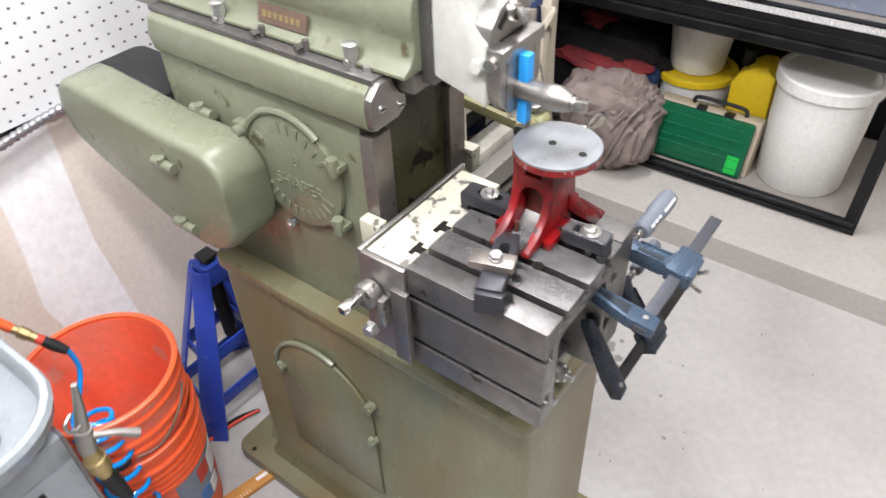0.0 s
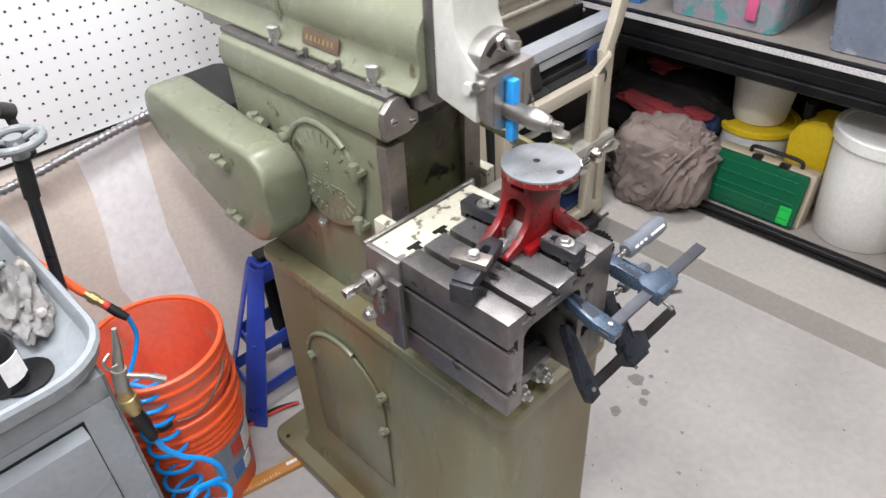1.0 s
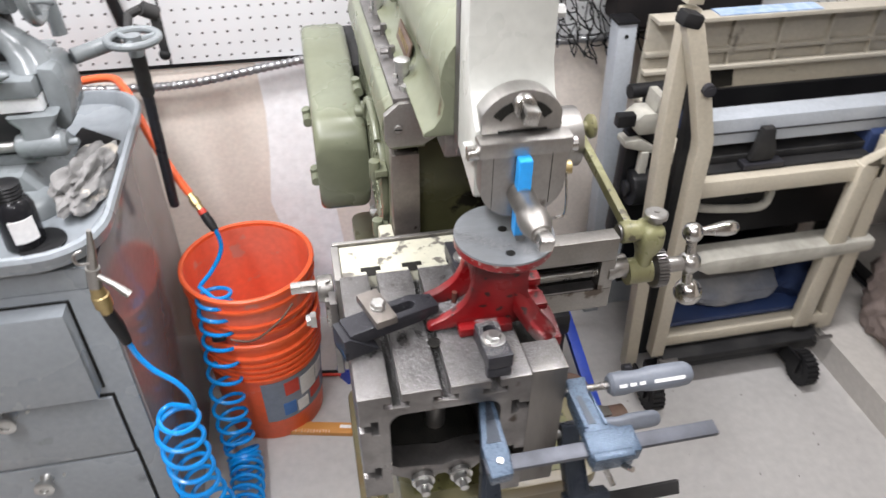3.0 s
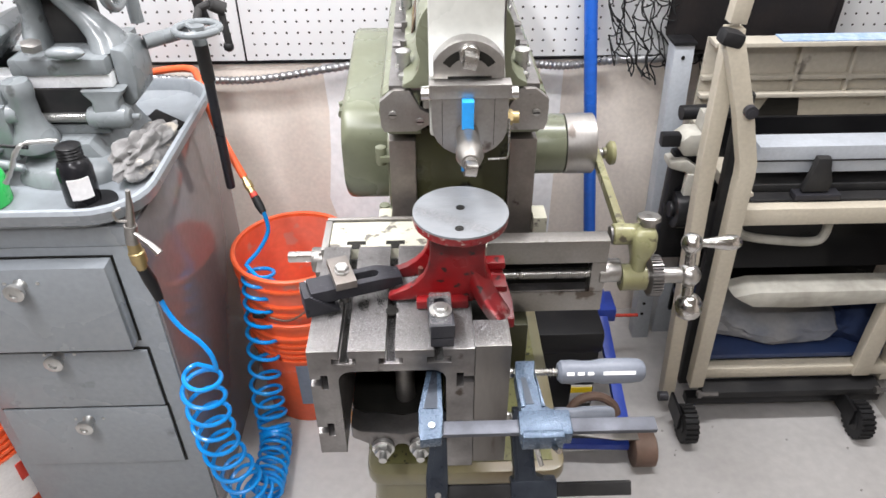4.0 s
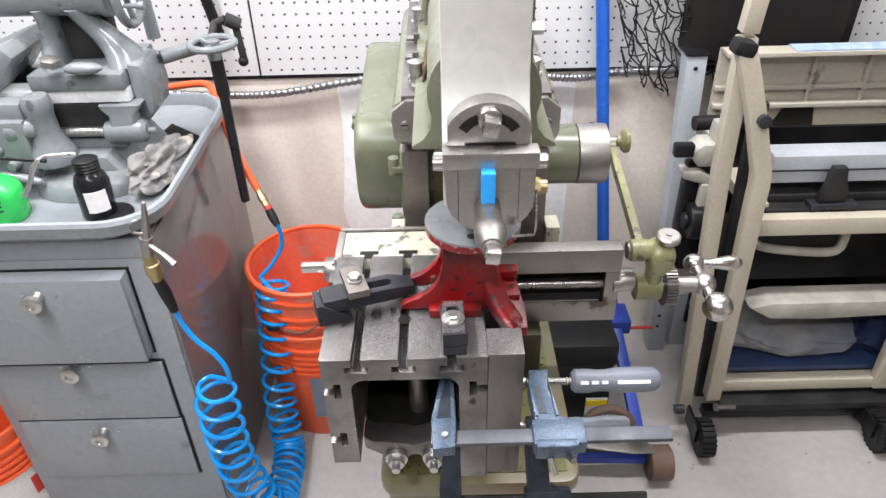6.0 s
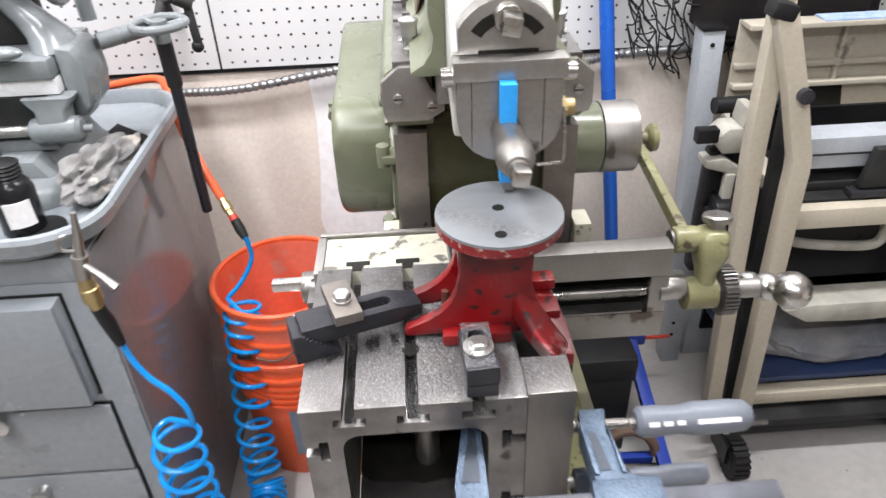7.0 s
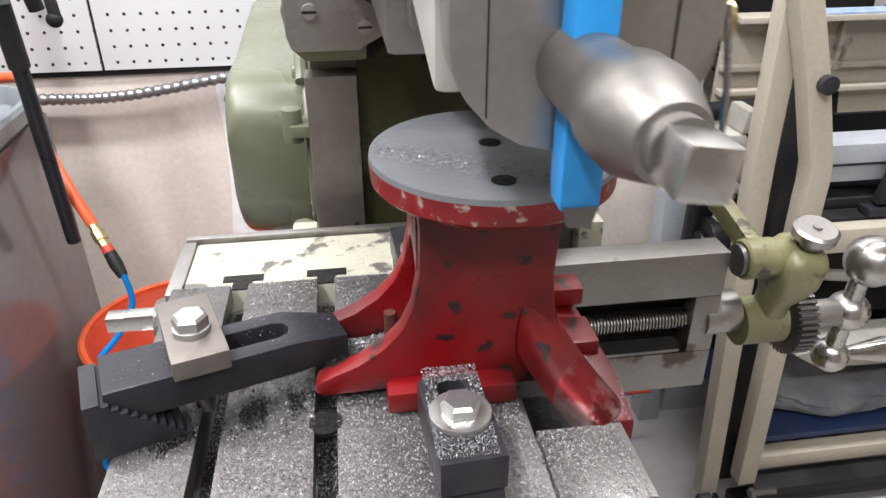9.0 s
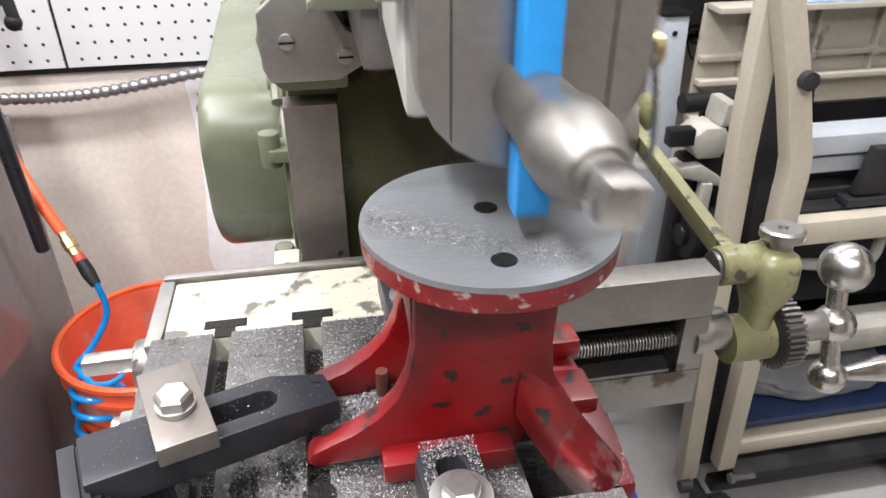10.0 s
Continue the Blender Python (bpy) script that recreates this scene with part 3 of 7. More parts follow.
    letters("raised_letters", "8", 0.026, 0.0012, m @ Matrix.Translation((0.01, 0.022, 0)), GREEN, cv)
    for a0, a1, k, r in ((150, 35, 9, 0.076), (205, 325, 11, 0.076)):
        for i in range(k):
            a = radians(a0 + (a1 - a0) * i / (k - 1))
            y, z = 0.487 - math.cos(a) * r * -1, 0.956 + math.sin(a) * r
            bm = B()
            obox(bm, Matrix.Translation((0.0795, y, z)) @ Matrix.Rotation(a - math.pi / 2, 4, "X"), 0.0022, 0.006, 0.017)
            part("raised_mark", bm, GREEN, cv)
    for y, z in ((0.392, 1.005), (0.398, 0.897)):
        bm = B()
        box(bm, 0.070, 0.088, y - 0.016, y + 0.014, z - 0.006, z + 0.004)
        cyl(bm, (0.071, y - 0.004, z - 0.013), (0.071, y - 0.004, z + 0.016), 0.0085, None, 14)
        part("cover_hinge", bm, GREEN, cv, "", 0.001)
    for y, z in ((0.585, 1.0), (0.592, 0.885)):
        bm = B()
        box(bm, 0.074, 0.090, y - 0.010, y + 0.016, z - 0.012, z + 0.012)
        cyl(bm, (0.078, y, z), (0.062, y, z), 0.010, None, 12)
        part("cover_lug", bm, GREEN, cv, "", 0.003)
    bm = B()
    cyl(bm, (0.090, 0.515, 0.845), (0.070, 0.515, 0.845), 0.005, None, 10)
    hexhead(bm, (0.078, 0.515, 0.845), (-1, 0, 0), 0.009, 0.006)
    part("drain_plug", bm, GALV, col)


def belt_cover():
    def shell(rows, x0, x1):
        # rounded sections along the guard: rows of y, bottom, top
        bm = B()
        loops = []
        for y, z0, z1 in rows:
            r = min(0.014, (z1 - z0) / 2.2)
            loops.append([(x, y, z) for x, z, _ in rrect(x0, x1, z0, z1, r, 0)])
        rings(bm, loops)
        return bm
    part("split_line", shell([(0.660, 0.7965, 1.0005), (0.680, 0.7965, 1.0005)], -0.0095, 0.0725), GREEN, shaper)
    rows = [(0.66845, 0.7955, 1.0025), (0.70, 0.800, 1.003), (0.80, 0.838, 1.012), (0.91, 0.882, 1.021), (0.94, 0.896, 1.019), (0.955, 0.912, 1.008), (0.962, 0.935, 0.985)]
    bc = part("belt_cover", shell(rows, -0.0100, 0.078), GREEN, shaper, "green sheet-metal belt guard with a split line")
    rows = [(0.6684, 0.7955, 1.0025)]
    for y in (0.64, 0.62, 0.605, 0.59, 0.58, 0.571, 0.563, 0.557, 0.552, 0.5485, 0.546):
        top = 1.0025 if y >= 0.605 else 0.9425 + math.sqrt(max(0.0, 0.060 ** 2 - (0.605 - y) ** 2))
        rows.append((y, 0.880 - 0.0845 * math.sqrt(max(0.0, 1 - ((0.64 - y) / 0.0955) ** 2)), top))
    part("cover_end", shell(rows, -0.0100, 0.078), GREEN, bc, "glossy rounded end of the belt guard")
    for x, z in ((-0.016, 0.953), (-0.014, 0.83), (0.076, 1.003)):
        bm = B()
        tube(bm, [(x, 0.650, z), (x, 0.700, z)], 0.0085, 12)
        cyl(bm, (x, 0.678, z - 0.004), (x - 0.002, 0.678, z + 0.013), 0.0075, None, 12)
        part("cover_ear", bm, GREEN, bc)
    bm = B()
    cyl(bm, (0.06, 0.62, 0.90), (0.095, 0.62, 0.90), 0.05, None, 24)
    part("pulley_hub", bm, GREEN_DARK, bc)
    bm = B()
    box(bm, 0.06, 0.20, 0.80, 1.02, 0.84, 0.99)
    part("motor_housing", bm, SAWDARK, bc, "dark grey motor housing behind the column", 0.02)


def knee():
    # cross rail with a long window and the feed screw
    bm = B()
    box(bm, 0.010, 0.408, 0.256, 0.282, 0.890, 0.930)
    box(bm, 0.010, 0.408, 0.256, 0.282, 0.797, 0.835)
    box(bm, 0.386, 0.408, 0.256, 0.282, 0.8351, 0.8899)
    box(bm, 0.010, 0.06, 0.256, 0.282, 0.8351, 0.8899)
    rl = part("cross_rail", bm, RAILSTEEL, shaper, "ground steel cross rail with a long window", 0.0012)
    # near-black sheet paints the shade at the back of the rail window
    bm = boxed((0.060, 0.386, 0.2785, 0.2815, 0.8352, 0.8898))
    part("rail_recess_shade", bm, GREASESHADE, rl, "black sheet for the shade in the recess behind the feed screw")
    pts = [(0.04 + 0.0007 * i, 0.268, 0.862) for i in range(503)]
    bm = B()
    tube(bm, pts, [0.0070 + 0.0013 * (1 if (i // 2) % 2 else -1) for i in range(503)], 12)
    part("feed_screw", bm, BRIGHT, rl, "bright threaded feed screw")
    bm = B()
    for z in (0.8301,):
        box(bm, 0.065, 0.38, 0.257, 0.275, 0.8355, 0.8385)
    part("rail_ledge", bm, DARKSTEEL, rl)
    # painted saddle
    bm = B()
    prism(bm, [(0.206, 0.80), (0.2545, 0.80), (0.2545, 0.931), (0.2735, 0.931), (0.2735, 0.9600), (0.206, 0.9600)], "x", 0.0042, 0.222)
    sd = part("saddle", bm, CREAM, shaper, "cream painted saddle with chipped paint", 0.002)
    bm = boxed((-0.004, 0.235, 0.2765, 0.2830, 0.90, 0.9625))
    part("wiper_strip", bm, STEEL, sd, "", 0.001)
    bm = boxed((-0.006, 0.0038, 0.2045, 0.2760, 0.795, 0.9612))
    part("end_plate", bm, STEEL, sd, "grey steel end plate", 0.0015)
    for x0, x1 in ((0.066, 0.0865), (0.3005, 0.322)):
        bm = boxed((x0, x1, 0.308, 0.345, 0.895, 0.938))
        part("way_clamp", bm, CREAM, sd, "", 0.003)
    for x0, x1 in ((0.0285, 0.0545), (0.0825, 0.1085)):
        xm = (x0 + x1) / 2
        bm = boxed((x0, x1, 0.2160, 0.2240, 0.9602, 0.9608), (xm - 0.0062, xm + 0.0062, 0.2062, 0.2158, 0.9602, 0.9608))
        part("slot_end", bm, GREASESHADE, sd)
    # feed bracket and bright square shaft
    bm = B()
    box(bm, -0.022, -0.0065, 0.230, 0.250, 0.856, 0.905)
    prism(bm, arc((0.258, 0.905), 0.019, 0, 360, 18)[:-1], "x", -0.030, -0.008)
    part("feed_bracket", bm, BRACKET, sd, "worn pale cast bracket", 0.004)
    bm = B()
    obox(bm, Matrix.Translation((-0.048, 0.262, 0.908)), 0.036, 0.0125, 0.0125)
    part("square_shaft", bm, BRIGHT, sd, "bright square crank shaft", 0.002)
    bm = B()
    cyl(bm, (-0.0365, 0.238, 0.868), (-0.050, 0.238, 0.868), 0.008, None, 14)
    hexhead(bm, (-0.0365, 0.238, 0.868), (-1, 0, 0), 0.0115, 0.008)
    part("lock_nut", bm, GALV, sd, "zinc lock nut")
    bm = boxed((-0.016, -0.0065, 0.195, 0.221, 0.80, 0.93))
    part("bracket_plate", bm, DARKSTEEL, sd, "", 0.001)


def table():
    # one cast section with tee slots in the top and both sides
    top = []
    for c in (0.0415, 0.0955, 0.151):
        top += [(c - 0.0054, TABLE_Z), (c - 0.0054, 0.9541), (c - 0.0140, 0.9541), (c - 0.0140, 0.9452), (c + 0.0140, 0.9452), (c + 0.0140, 0.9541), (c + 0.0054, 0.9541), (c + 0.0054, TABLE_Z)]
    def side(x, s, rows):
        out = []
        for n0, n1, t0, t1 in rows:
            out += [(x, n0), (x + s * 0.0125, n0), (x + s * 0.0125, t0), (x + s * 0.0208, t0), (x + s * 0.0208, t1), (x + s * 0.0125, t1), (x + s * 0.0125, n1), (x, n1)]
        return out
    right = side(0.192, -1, ((0.922, 0.9115, 0.928, 0.905), (0.8385, 0.8275, 0.845, 0.822)))
    left = side(0.0, 1, ((0.8275, 0.8385, 0.822, 0.845), (0.9115, 0.922, 0.905, 0.928)))
    inner = [(0.159, 0.757)] + arc((0.143, 0.9174), 0.016, 0, 90, 5) + arc((0.049, 0.9174), 0.016, 90, 180, 5) + [(0.033, 0.790)]
    bm = B()
    prism(bm, [(0.0, TABLE_Z)] + top + [(0.192, TABLE_Z)] + right + [(0.192, 0.757)] + inner + [(0.0, 0.790)] + left, "y", 0.0, 0.2035)
    tb = part("table", bm, DARKSTEEL, shaper, "grey steel box table with tee slots and chips", 0.0006)
    # box inside: back web and knee floor with shade in their colour, chip tray
    part("back_web", boxed((0.0335, 0.1585, 0.1915, 0.2025, 0.745, 0.9325)), GREEN_DARK, tb, "added web closing the back of the box, coloured dark as shade")
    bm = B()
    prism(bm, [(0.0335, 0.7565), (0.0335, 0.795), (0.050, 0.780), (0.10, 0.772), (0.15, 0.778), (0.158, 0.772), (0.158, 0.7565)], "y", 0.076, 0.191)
    part("knee_floor", bm, GREASESHADE, tb, "floor inside the box, its shade put in as black", 0.002)
    part("knee_block", boxed((0.095, 0.292, 0.225, 0.33, 0.692, 0.797)), GREEN_DARK, tb, "dark green knee casting", 0.004)
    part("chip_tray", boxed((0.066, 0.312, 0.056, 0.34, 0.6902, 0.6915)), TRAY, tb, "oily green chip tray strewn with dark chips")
    # added black block that keeps the opening beside the table dark
    part("opening_shade", boxed((0.1935, 0.232, 0.052, 0.2030, 0.80, 0.925)), GREASESHADE, tb, "black block added as shade in the opening beside the table", 0.003)
    # black strips along the slot floors
    bm = B()
    for c in (0.0415, 0.0955, 0.151):
        box(bm, c - 0.0052, c + 0.0052, 0.004, 0.2, 0.9451, 0.9462)
    part("slot_floor", bm, GREASESHADE, tb)
    for x, y, z, r in ((0.0955, 0.069, TABLE_Z + 0.0002, 0.0082), (0.0955, 0.059, 0.9464, 0.0052)):
        bm = B()
        cyl(bm, (x, y, z - 0.002), (x, y, z), r, None, 20)
        part("slot_hole", bm, GREASESHADE, tb, "round entry hole in the tee slot")
    # jacking screw and support bracket under the table
    bm = B()
    cyl(bm, (0.105, 0.11, 0.69), (0.105, 0.11, 0.9333), 0.0135, None, 16)
    part("elevating_screw", bm, STEEL, tb, "round steel elevating screw")
    bm = B()
    prism(bm, [(0.0335, 0.768), (0.0335, 0.792), (0.045, 0.781), (0.08, 0.777), (0.10, 0.772), (0.12, 0.777), (0.1585, 0.779), (0.1585, 0.768)] + [(0.125 + u, 0.752 + v) for u, v in arc((0, 0), 0.0165, 0, -150, 8)] + [(0.105, 0.752), (0.095, 0.752)] + [(0.075 + u, 0.752 + v) for u, v in arc((0, 0), 0.0165, -30, -180, 8)], "y", 0.040, 0.0755)
    part("support_bracket", bm, DARKSTEEL, tb, "worn steel support bracket", 0.004)
    for x in (0.075, 0.125):
        bm = B()
        cyl(bm, (x, 0.0395, 0.752), (x, 0.033, 0.752), 0.0150, None, 20)
        hexhead(bm, (x, 0.033, 0.752), (0, -1, 0), 0.0115, 0.009)
        cyl(bm, (x, 0.026, 0.752), (x, 0.014, 0.752), 0.0055, None, 12)
        part("support_bolt", bm, GALV, tb, "zinc bolt with washer")


def right_drive():
    bm = B()
    cyl(bm, (0.298, 0.515, 0.955), (0.376, 0.515, 0.955), 0.0512, None, 32)
    hs = part("crank_housing", bm, GREEN, shaper, "round green housing for the feed crank", 0.004)
    bm = B()
    turned(bm, (0.320, 0.505, 1.004), (0, 0, 1), [(0, 0.003), (0.006, 0.003), (0.007, 0.0045), (0.012, 0.0045), (0.015, 0.002)], 10)
    part("grease_nipple", bm, GALV, hs)
    bm = B()
    cyl(bm, (0.3765, 0.515, 0.955), (0.427, 0.515, 0.955), 0.0518, None, 36)
    dk = part("crank_disc", bm, STEEL, shaper, "bright steel crank disc", 0.0015, at=DISC_C)
    bm = B()
    cyl(bm, (0.405, 0.515, 1.0055), (0.405, 0.515, 1.0075), 0.005, None, 14)
    part("disc_hole", bm, GREASESHADE, dk)
    bm = B()
    cyl(bm, (0.427, 0.515, 0.975), (0.463, 0.515, 0.975), 0.007, None, 14)
    part("crank_pin", bm, STEEL, dk)
    bm = B()
    turned(bm, (0.449, 0.515, 0.975), (1, 0, 0), [(0, 0.010), (0.006, 0.010), (0.008, 0.017), (0.013, 0.0215), (0.020, 0.0205), (0.023, 0.008)], 16)
    part("pin_knob", bm, PAWLGREEN, dk, "green star knob on the crank pin")
    # rod from crank pin to pawl
    bm = B()
    bar(bm, [(0.434, 0.274, 0.922), (0.436, 0.515, 0.965)], 0.012, 0.018)
    cyl(bm, (0.427, 0.274, 0.922), (0.442, 0.274, 0.922), 0.013, None, 16)
    cyl(bm, (0.430, 0.515, 0.965), (0.442, 0.515, 0.965), 0.013, None, 16)
    rod = part("feed_rod", bm, PAWLGREEN, shaper, "flat green feed rod", 0.0015, at=(0.434, 0.274, 0.922))
    # pawl body rocking on the screw
    bm = B()
    cyl(bm, (0.436, 0.272, 0.850), (0.474, 0.272, 0.850), 0.021, None, 24)
    rings(bm, [rrect(x0, x1, y0, y1, 0.0085, z) for x0, x1, y0, y1, z in ((0.450, 0.472, 0.258, 0.284, 0.850), (0.450, 0.472, 0.256, 0.286, 0.880), (0.448, 0.478, 0.251, 0.291, 0.894), (0.446, 0.482, 0.249, 0.292, 0.904), (0.446, 0.482, 0.249, 0.292, 0.926), (0.450, 0.480, 0.252, 0.290, 0.933), (0.455, 0.476, 0.256, 0.286, 0.936))])
    turned(bm, (0.418, 0.274, 0.922), (1, 0, 0), [(0, 0.015), (0.002, 0.0165), (0.024, 0.0165), (0.030, 0.0155), (0.040, 0.016)], 22)
    pw = part("pawl_body", bm, PAWLGREEN, shaper, "light green pawl casting", 0.0, at=PAWL_C)
    bm = B()
    turned(bm, (0.470, 0.271, 0.932), (0, 0, 1), [(0, 0.0105), (0.012, 0.0105), (0.013, 0.0175), (0.0195, 0.0175), (0.0215, 0.015), (0.0215, 0.004), (0.0235, 0.004)], 26)
    part("knurled_cap", bm, STEEL, pw, "knurled steel cap")
    bm = B()
    cyl(bm, (0.4175, 0.274, 0.922), (0.4140, 0.274, 0.922), 0.013, None, 16)
    part("joint_screw", bm, DARKSTEEL, pw)
    # shaft, collar, ratchet gear and ball crank turn together
    bm = B()
    cyl(bm, (0.4085, CRANK_C[1], CRANK_C[2] + 0.012), (0.434, CRANK_C[1], CRANK_C[2] + 0.012), 0.0185, None, 24)
    part("screw_collar", bm, STEEL, shaper, "graduated steel collar", 0.0015)
    bm = B()
    cyl(bm, (0.434, CRANK_C[1], CRANK_C[2]), (0.540, CRANK_C[1], CRANK_C[2]), 0.0125, None, 20)
    ck = part("crank_shaft", bm, STEEL, shaper, "steel feed shaft", at=CRANK_C)
    bm = B()
    n = 36
    prof = []
    for i in range(n):
        a = 2 * math.pi * i / n
        for da, r in ((0, 0.0285), (0.055, 0.0285), (0.075, 0.0325), (0.150, 0.0325)):
            prof.append((CRANK_C[1] + r * math.cos(a + da), CRANK_C[2] + r * math.sin(a + da)))
    prism(bm, prof, "x", 0.480, 0.497)
    part("ratchet_gear", bm, DARKSTEEL, ck, "dark toothed ratchet gear")
    bm = B()
    c = Vector(CRANK_C) + Vector((0.008, 0, 0))
    ball(bm, c, 0.0185, 20)
    tube(bm, [c, c + Vector((0, -0.012, -0.048))], 0.0085, 12)
    ball(bm, c + Vector((0.004, -0.012, -0.052)), 0.0225, 24)
    tube(bm, [c, c + Vector((0, 0.012, 0.048))], 0.0085, 12)
    ball(bm, c + Vector((0, 0.012, 0.05)), 0.0165, 20)
    turned(bm, c + Vector((0.010, 0.012, 0.05)), (1, 0, 0), [(0, 0.006), (0.010, 0.0065), (0.025, 0.009), (0.045, 0.0125), (0.058, 0.0115), (0.066, 0.006), (0.068, 0.001)], 18)
    part("ball_crank", bm, BRIGHT, ck, "polished steel ball crank handle")
    bm = B()
    cyl(bm, (0.40, 0.268, 0.862), (0.412, 0.268, 0.862), 0.016, None, 18)
    part("screw_bearing", bm, STEEL, shaper)
    return dk, rod, pw, ck


def ram_and_head():
    bm = B()
    # flanges over the gibs and round barrel
    c = (0.194, 1.216)
    prof = [(0.111, 1.1515), (0.277, 1.1515), (0.277, 1.1565), (0.264, 1.164), (0.256, 1.176), (0.2535, 1.19)] + arc(c, 0.064, -20, 200, 26) + [(0.1345, 1.19), (0.132, 1.176), (0.124, 1.164), (0.111, 1.1565)]
    prism(bm, prof, "y", 0.205, 0.905)
    ram = part("ram", bm, GREEN, shaper, "green cast ram with a rounded top", 0.002)
    bm = B()
    tube(bm, [(c[0] + 0.067 * math.cos(radians(a)), 0.545, c[1] + 0.067 * math.sin(radians(a))) for a in range(-20, 201, 10)], 0.007, 8)
    part("barrel_band", bm, GREEN, ram)
    bm = boxed((0.178, 0.212, 0.32, 0.50, 1.2815, 1.2835))
    part("ram_slot", bm, GREASESHADE, ram, "dark open slot in the ram")
    bm = B()
    tube(bm, [(0.174, y, 1.282) for y in (0.31, 0.51)], 0.005, 8)
    tube(bm, [(0.216, y, 1.282) for y in (0.31, 0.51)], 0.005, 8)
    part("slot_lip", bm, GREEN, ram)
    bm = boxed((0.137, 0.251, 0.212, 0.84, 1.118, 1.1512))
    part("ram_slide", bm, STEEL, ram, "steel dovetail slide under the ram", 0.004)
    # serial plate with plain bars
    bm = B()
    obox(bm, Matrix.Translation((0.1255, 0.427, 1.178)) @ Matrix.Rotation(radians(14), 4, "Y"), 0.002, 0.095, 0.026)
    pl = part("serial_plate", bm, PLATE, ram, "small aged copper plate with unreadable marks")
    bm = B()
    for i in range(7):
        obox(bm, Matrix.Translation((0.1242, 0.395 + 0.011 * i, 1.178)) @ Matrix.Rotation(radians(14), 4, "Y"), 0.001, 0.006, 0.009)
    part("plate_marks", bm, BRASS, pl)
    # swivel plate and head
    bm = B()
    box(bm, 0.146, 0.243, 0.186, 0.206, 1.135, 1.50)
    part("swivel_plate", bm, DARKSTEEL, ram, "grey steel swivel plate", 0.003)
    bm = B()
    prof = [(0.1855, 1.150), (0.150, 1.140), (0.1085, 1.129), (0.1085, 1.208), (0.118, 1.216), (0.136, 1.236), (0.146, 1.262), (0.149, 1.31), (0.149, 1.50), (0.1855, 1.50)]
    prism(bm, prof, "x", 0.146, 0.236)
    part("tool_head", bm, HEADWHITE, ram, "off-white painted tool head casting", 0.004)
    # apron with curved slot
    bm = B()
    prof = [(0.151, 1.2055), (0.151, 1.226)] + arc((0.1925, 1.204), 0.047, 150, 30, 12) + [(0.234, 1.226), (0.234, 1.2055)]
    prism(bm, prof, "y", 0.104, 0.128)
    part("apron", bm, STEEL, ram, "steel swivel apron with a curved slot", 0.0012)
    bm = B()
    up, dn = arc((0.1925, 1.204), 0.037, 145, 35, 10), arc((0.1925, 1.204), 0.027, 35, 145, 10)
    prism(bm, up + dn, "y", 0.1028, 0.1042)
    part("apron_slot", bm, GREASESHADE, ram)
    bm = B()
    cyl(bm, (0.1925, 0.1035, 1.235), (0.1925, 0.096, 1.235), 0.0135, 0.0115, 20)
    obox(bm, Matrix.Translation((0.1925, 0.086, 1.235)) @ Matrix.Rotation(radians(12), 4, "Y"), 0.015, 0.022, 0.015)
    part("apron_bolt", bm, BRIGHT, ram, "bright square-headed bolt", 0.001)
    # clapper box, hinge pin and clapper block
    bm = B()
    prof = [(0.1485, 1.200), (0.1485, 1.152), (0.1500, 1.142), (0.1545, 1.132), (0.1625, 1.123), (0.173, 1.1165), (0.184, 1.1140), (0.203, 1.1140), (0.215, 1.1165), (0.2255, 1.123), (0.2335, 1.132), (0.2380, 1.142), (0.239, 1.152), (0.239, 1.200)]
    prism(bm, prof, "y", 0.0885, 0.108)
    part("clapper_box", bm, STEEL, ram, "grey machined clapper box", 0.0015)
    bm = boxed((0.1455, 0.242, 0.0855, 0.1075, 1.188, 1.2053))
    part("clapper_bridge", bm, STEEL, ram, "", 0.002)
    bm = boxed((0.168, 0.219, 0.1035, 0.1039, 1.2056, 1.2086))
    part("bridge_groove", bm, GREASESHADE, ram)
    bm = B()
    cyl(bm, (0.136, 0.098, 1.190), (0.250, 0.098, 1.190), 0.0078, None, 18)
    part("hinge_pin", bm, BRIGHT, ram, "bright hinge pin")
    for x in (0.1605, 0.2222):
        bm = boxed((x, x + 0.0005, 0.0880, 0.0887, 1.127, 1.188))
        part("clapper_joint", bm, GREASESHADE, ram)
    bm = B()
    cyl(bm, (0.2405, 0.1165, 1.150), (0.255, 0.1165, 1.150), 0.0075, None, 16)
    hexhead(bm, (0.2375, 0.1165, 1.150), (1, 0, 0), 0.0100, 0.010)
    part("side_plug", bm, BRASS, ram, "brass side plug")
    bm = B()
    tube(bm, smoothed([(0.2405, 0.092, 1.160), (0.241, 0.084, 1.135), (0.240, 0.081, 1.115), (0.232, 0.079, 1.1135), (0.216, 0.078, 1.1135)], 4), 0.0014, 6)
    part("hook_wire", bm, BRIGHT, ram, "small bent white wire hook")
    bm = B()
    hexhead(bm, (0.146, 0.118, 1.182), (-1, 0, 0), 0.009, 0.009)
    part("clapper_screw", bm, HEADWHITE, ram)
    for z in (1.30, 1.345):
        bm = B()
        hexhead(bm, (0.236, 0.172, z), (1, 0, 0), 0.007, 0.014)
        part("gib_screw", bm, GALV, ram)
    # tool post and tool
    bm = B()
    turned(bm, (0.1905, 0.0882, 1.143), (0, -1, 0), [(0, 0.0138), (0.036, 0.0138), (0.043, 0.0160), (0.056, 0.0160), (0.073, 0.0105), (0.0735, 0.0085), (0.078, 0.0085)], 28)
    tp = part("tool_post", bm, RAILSTEEL, ram, "round steel tool post")
    bm = B()
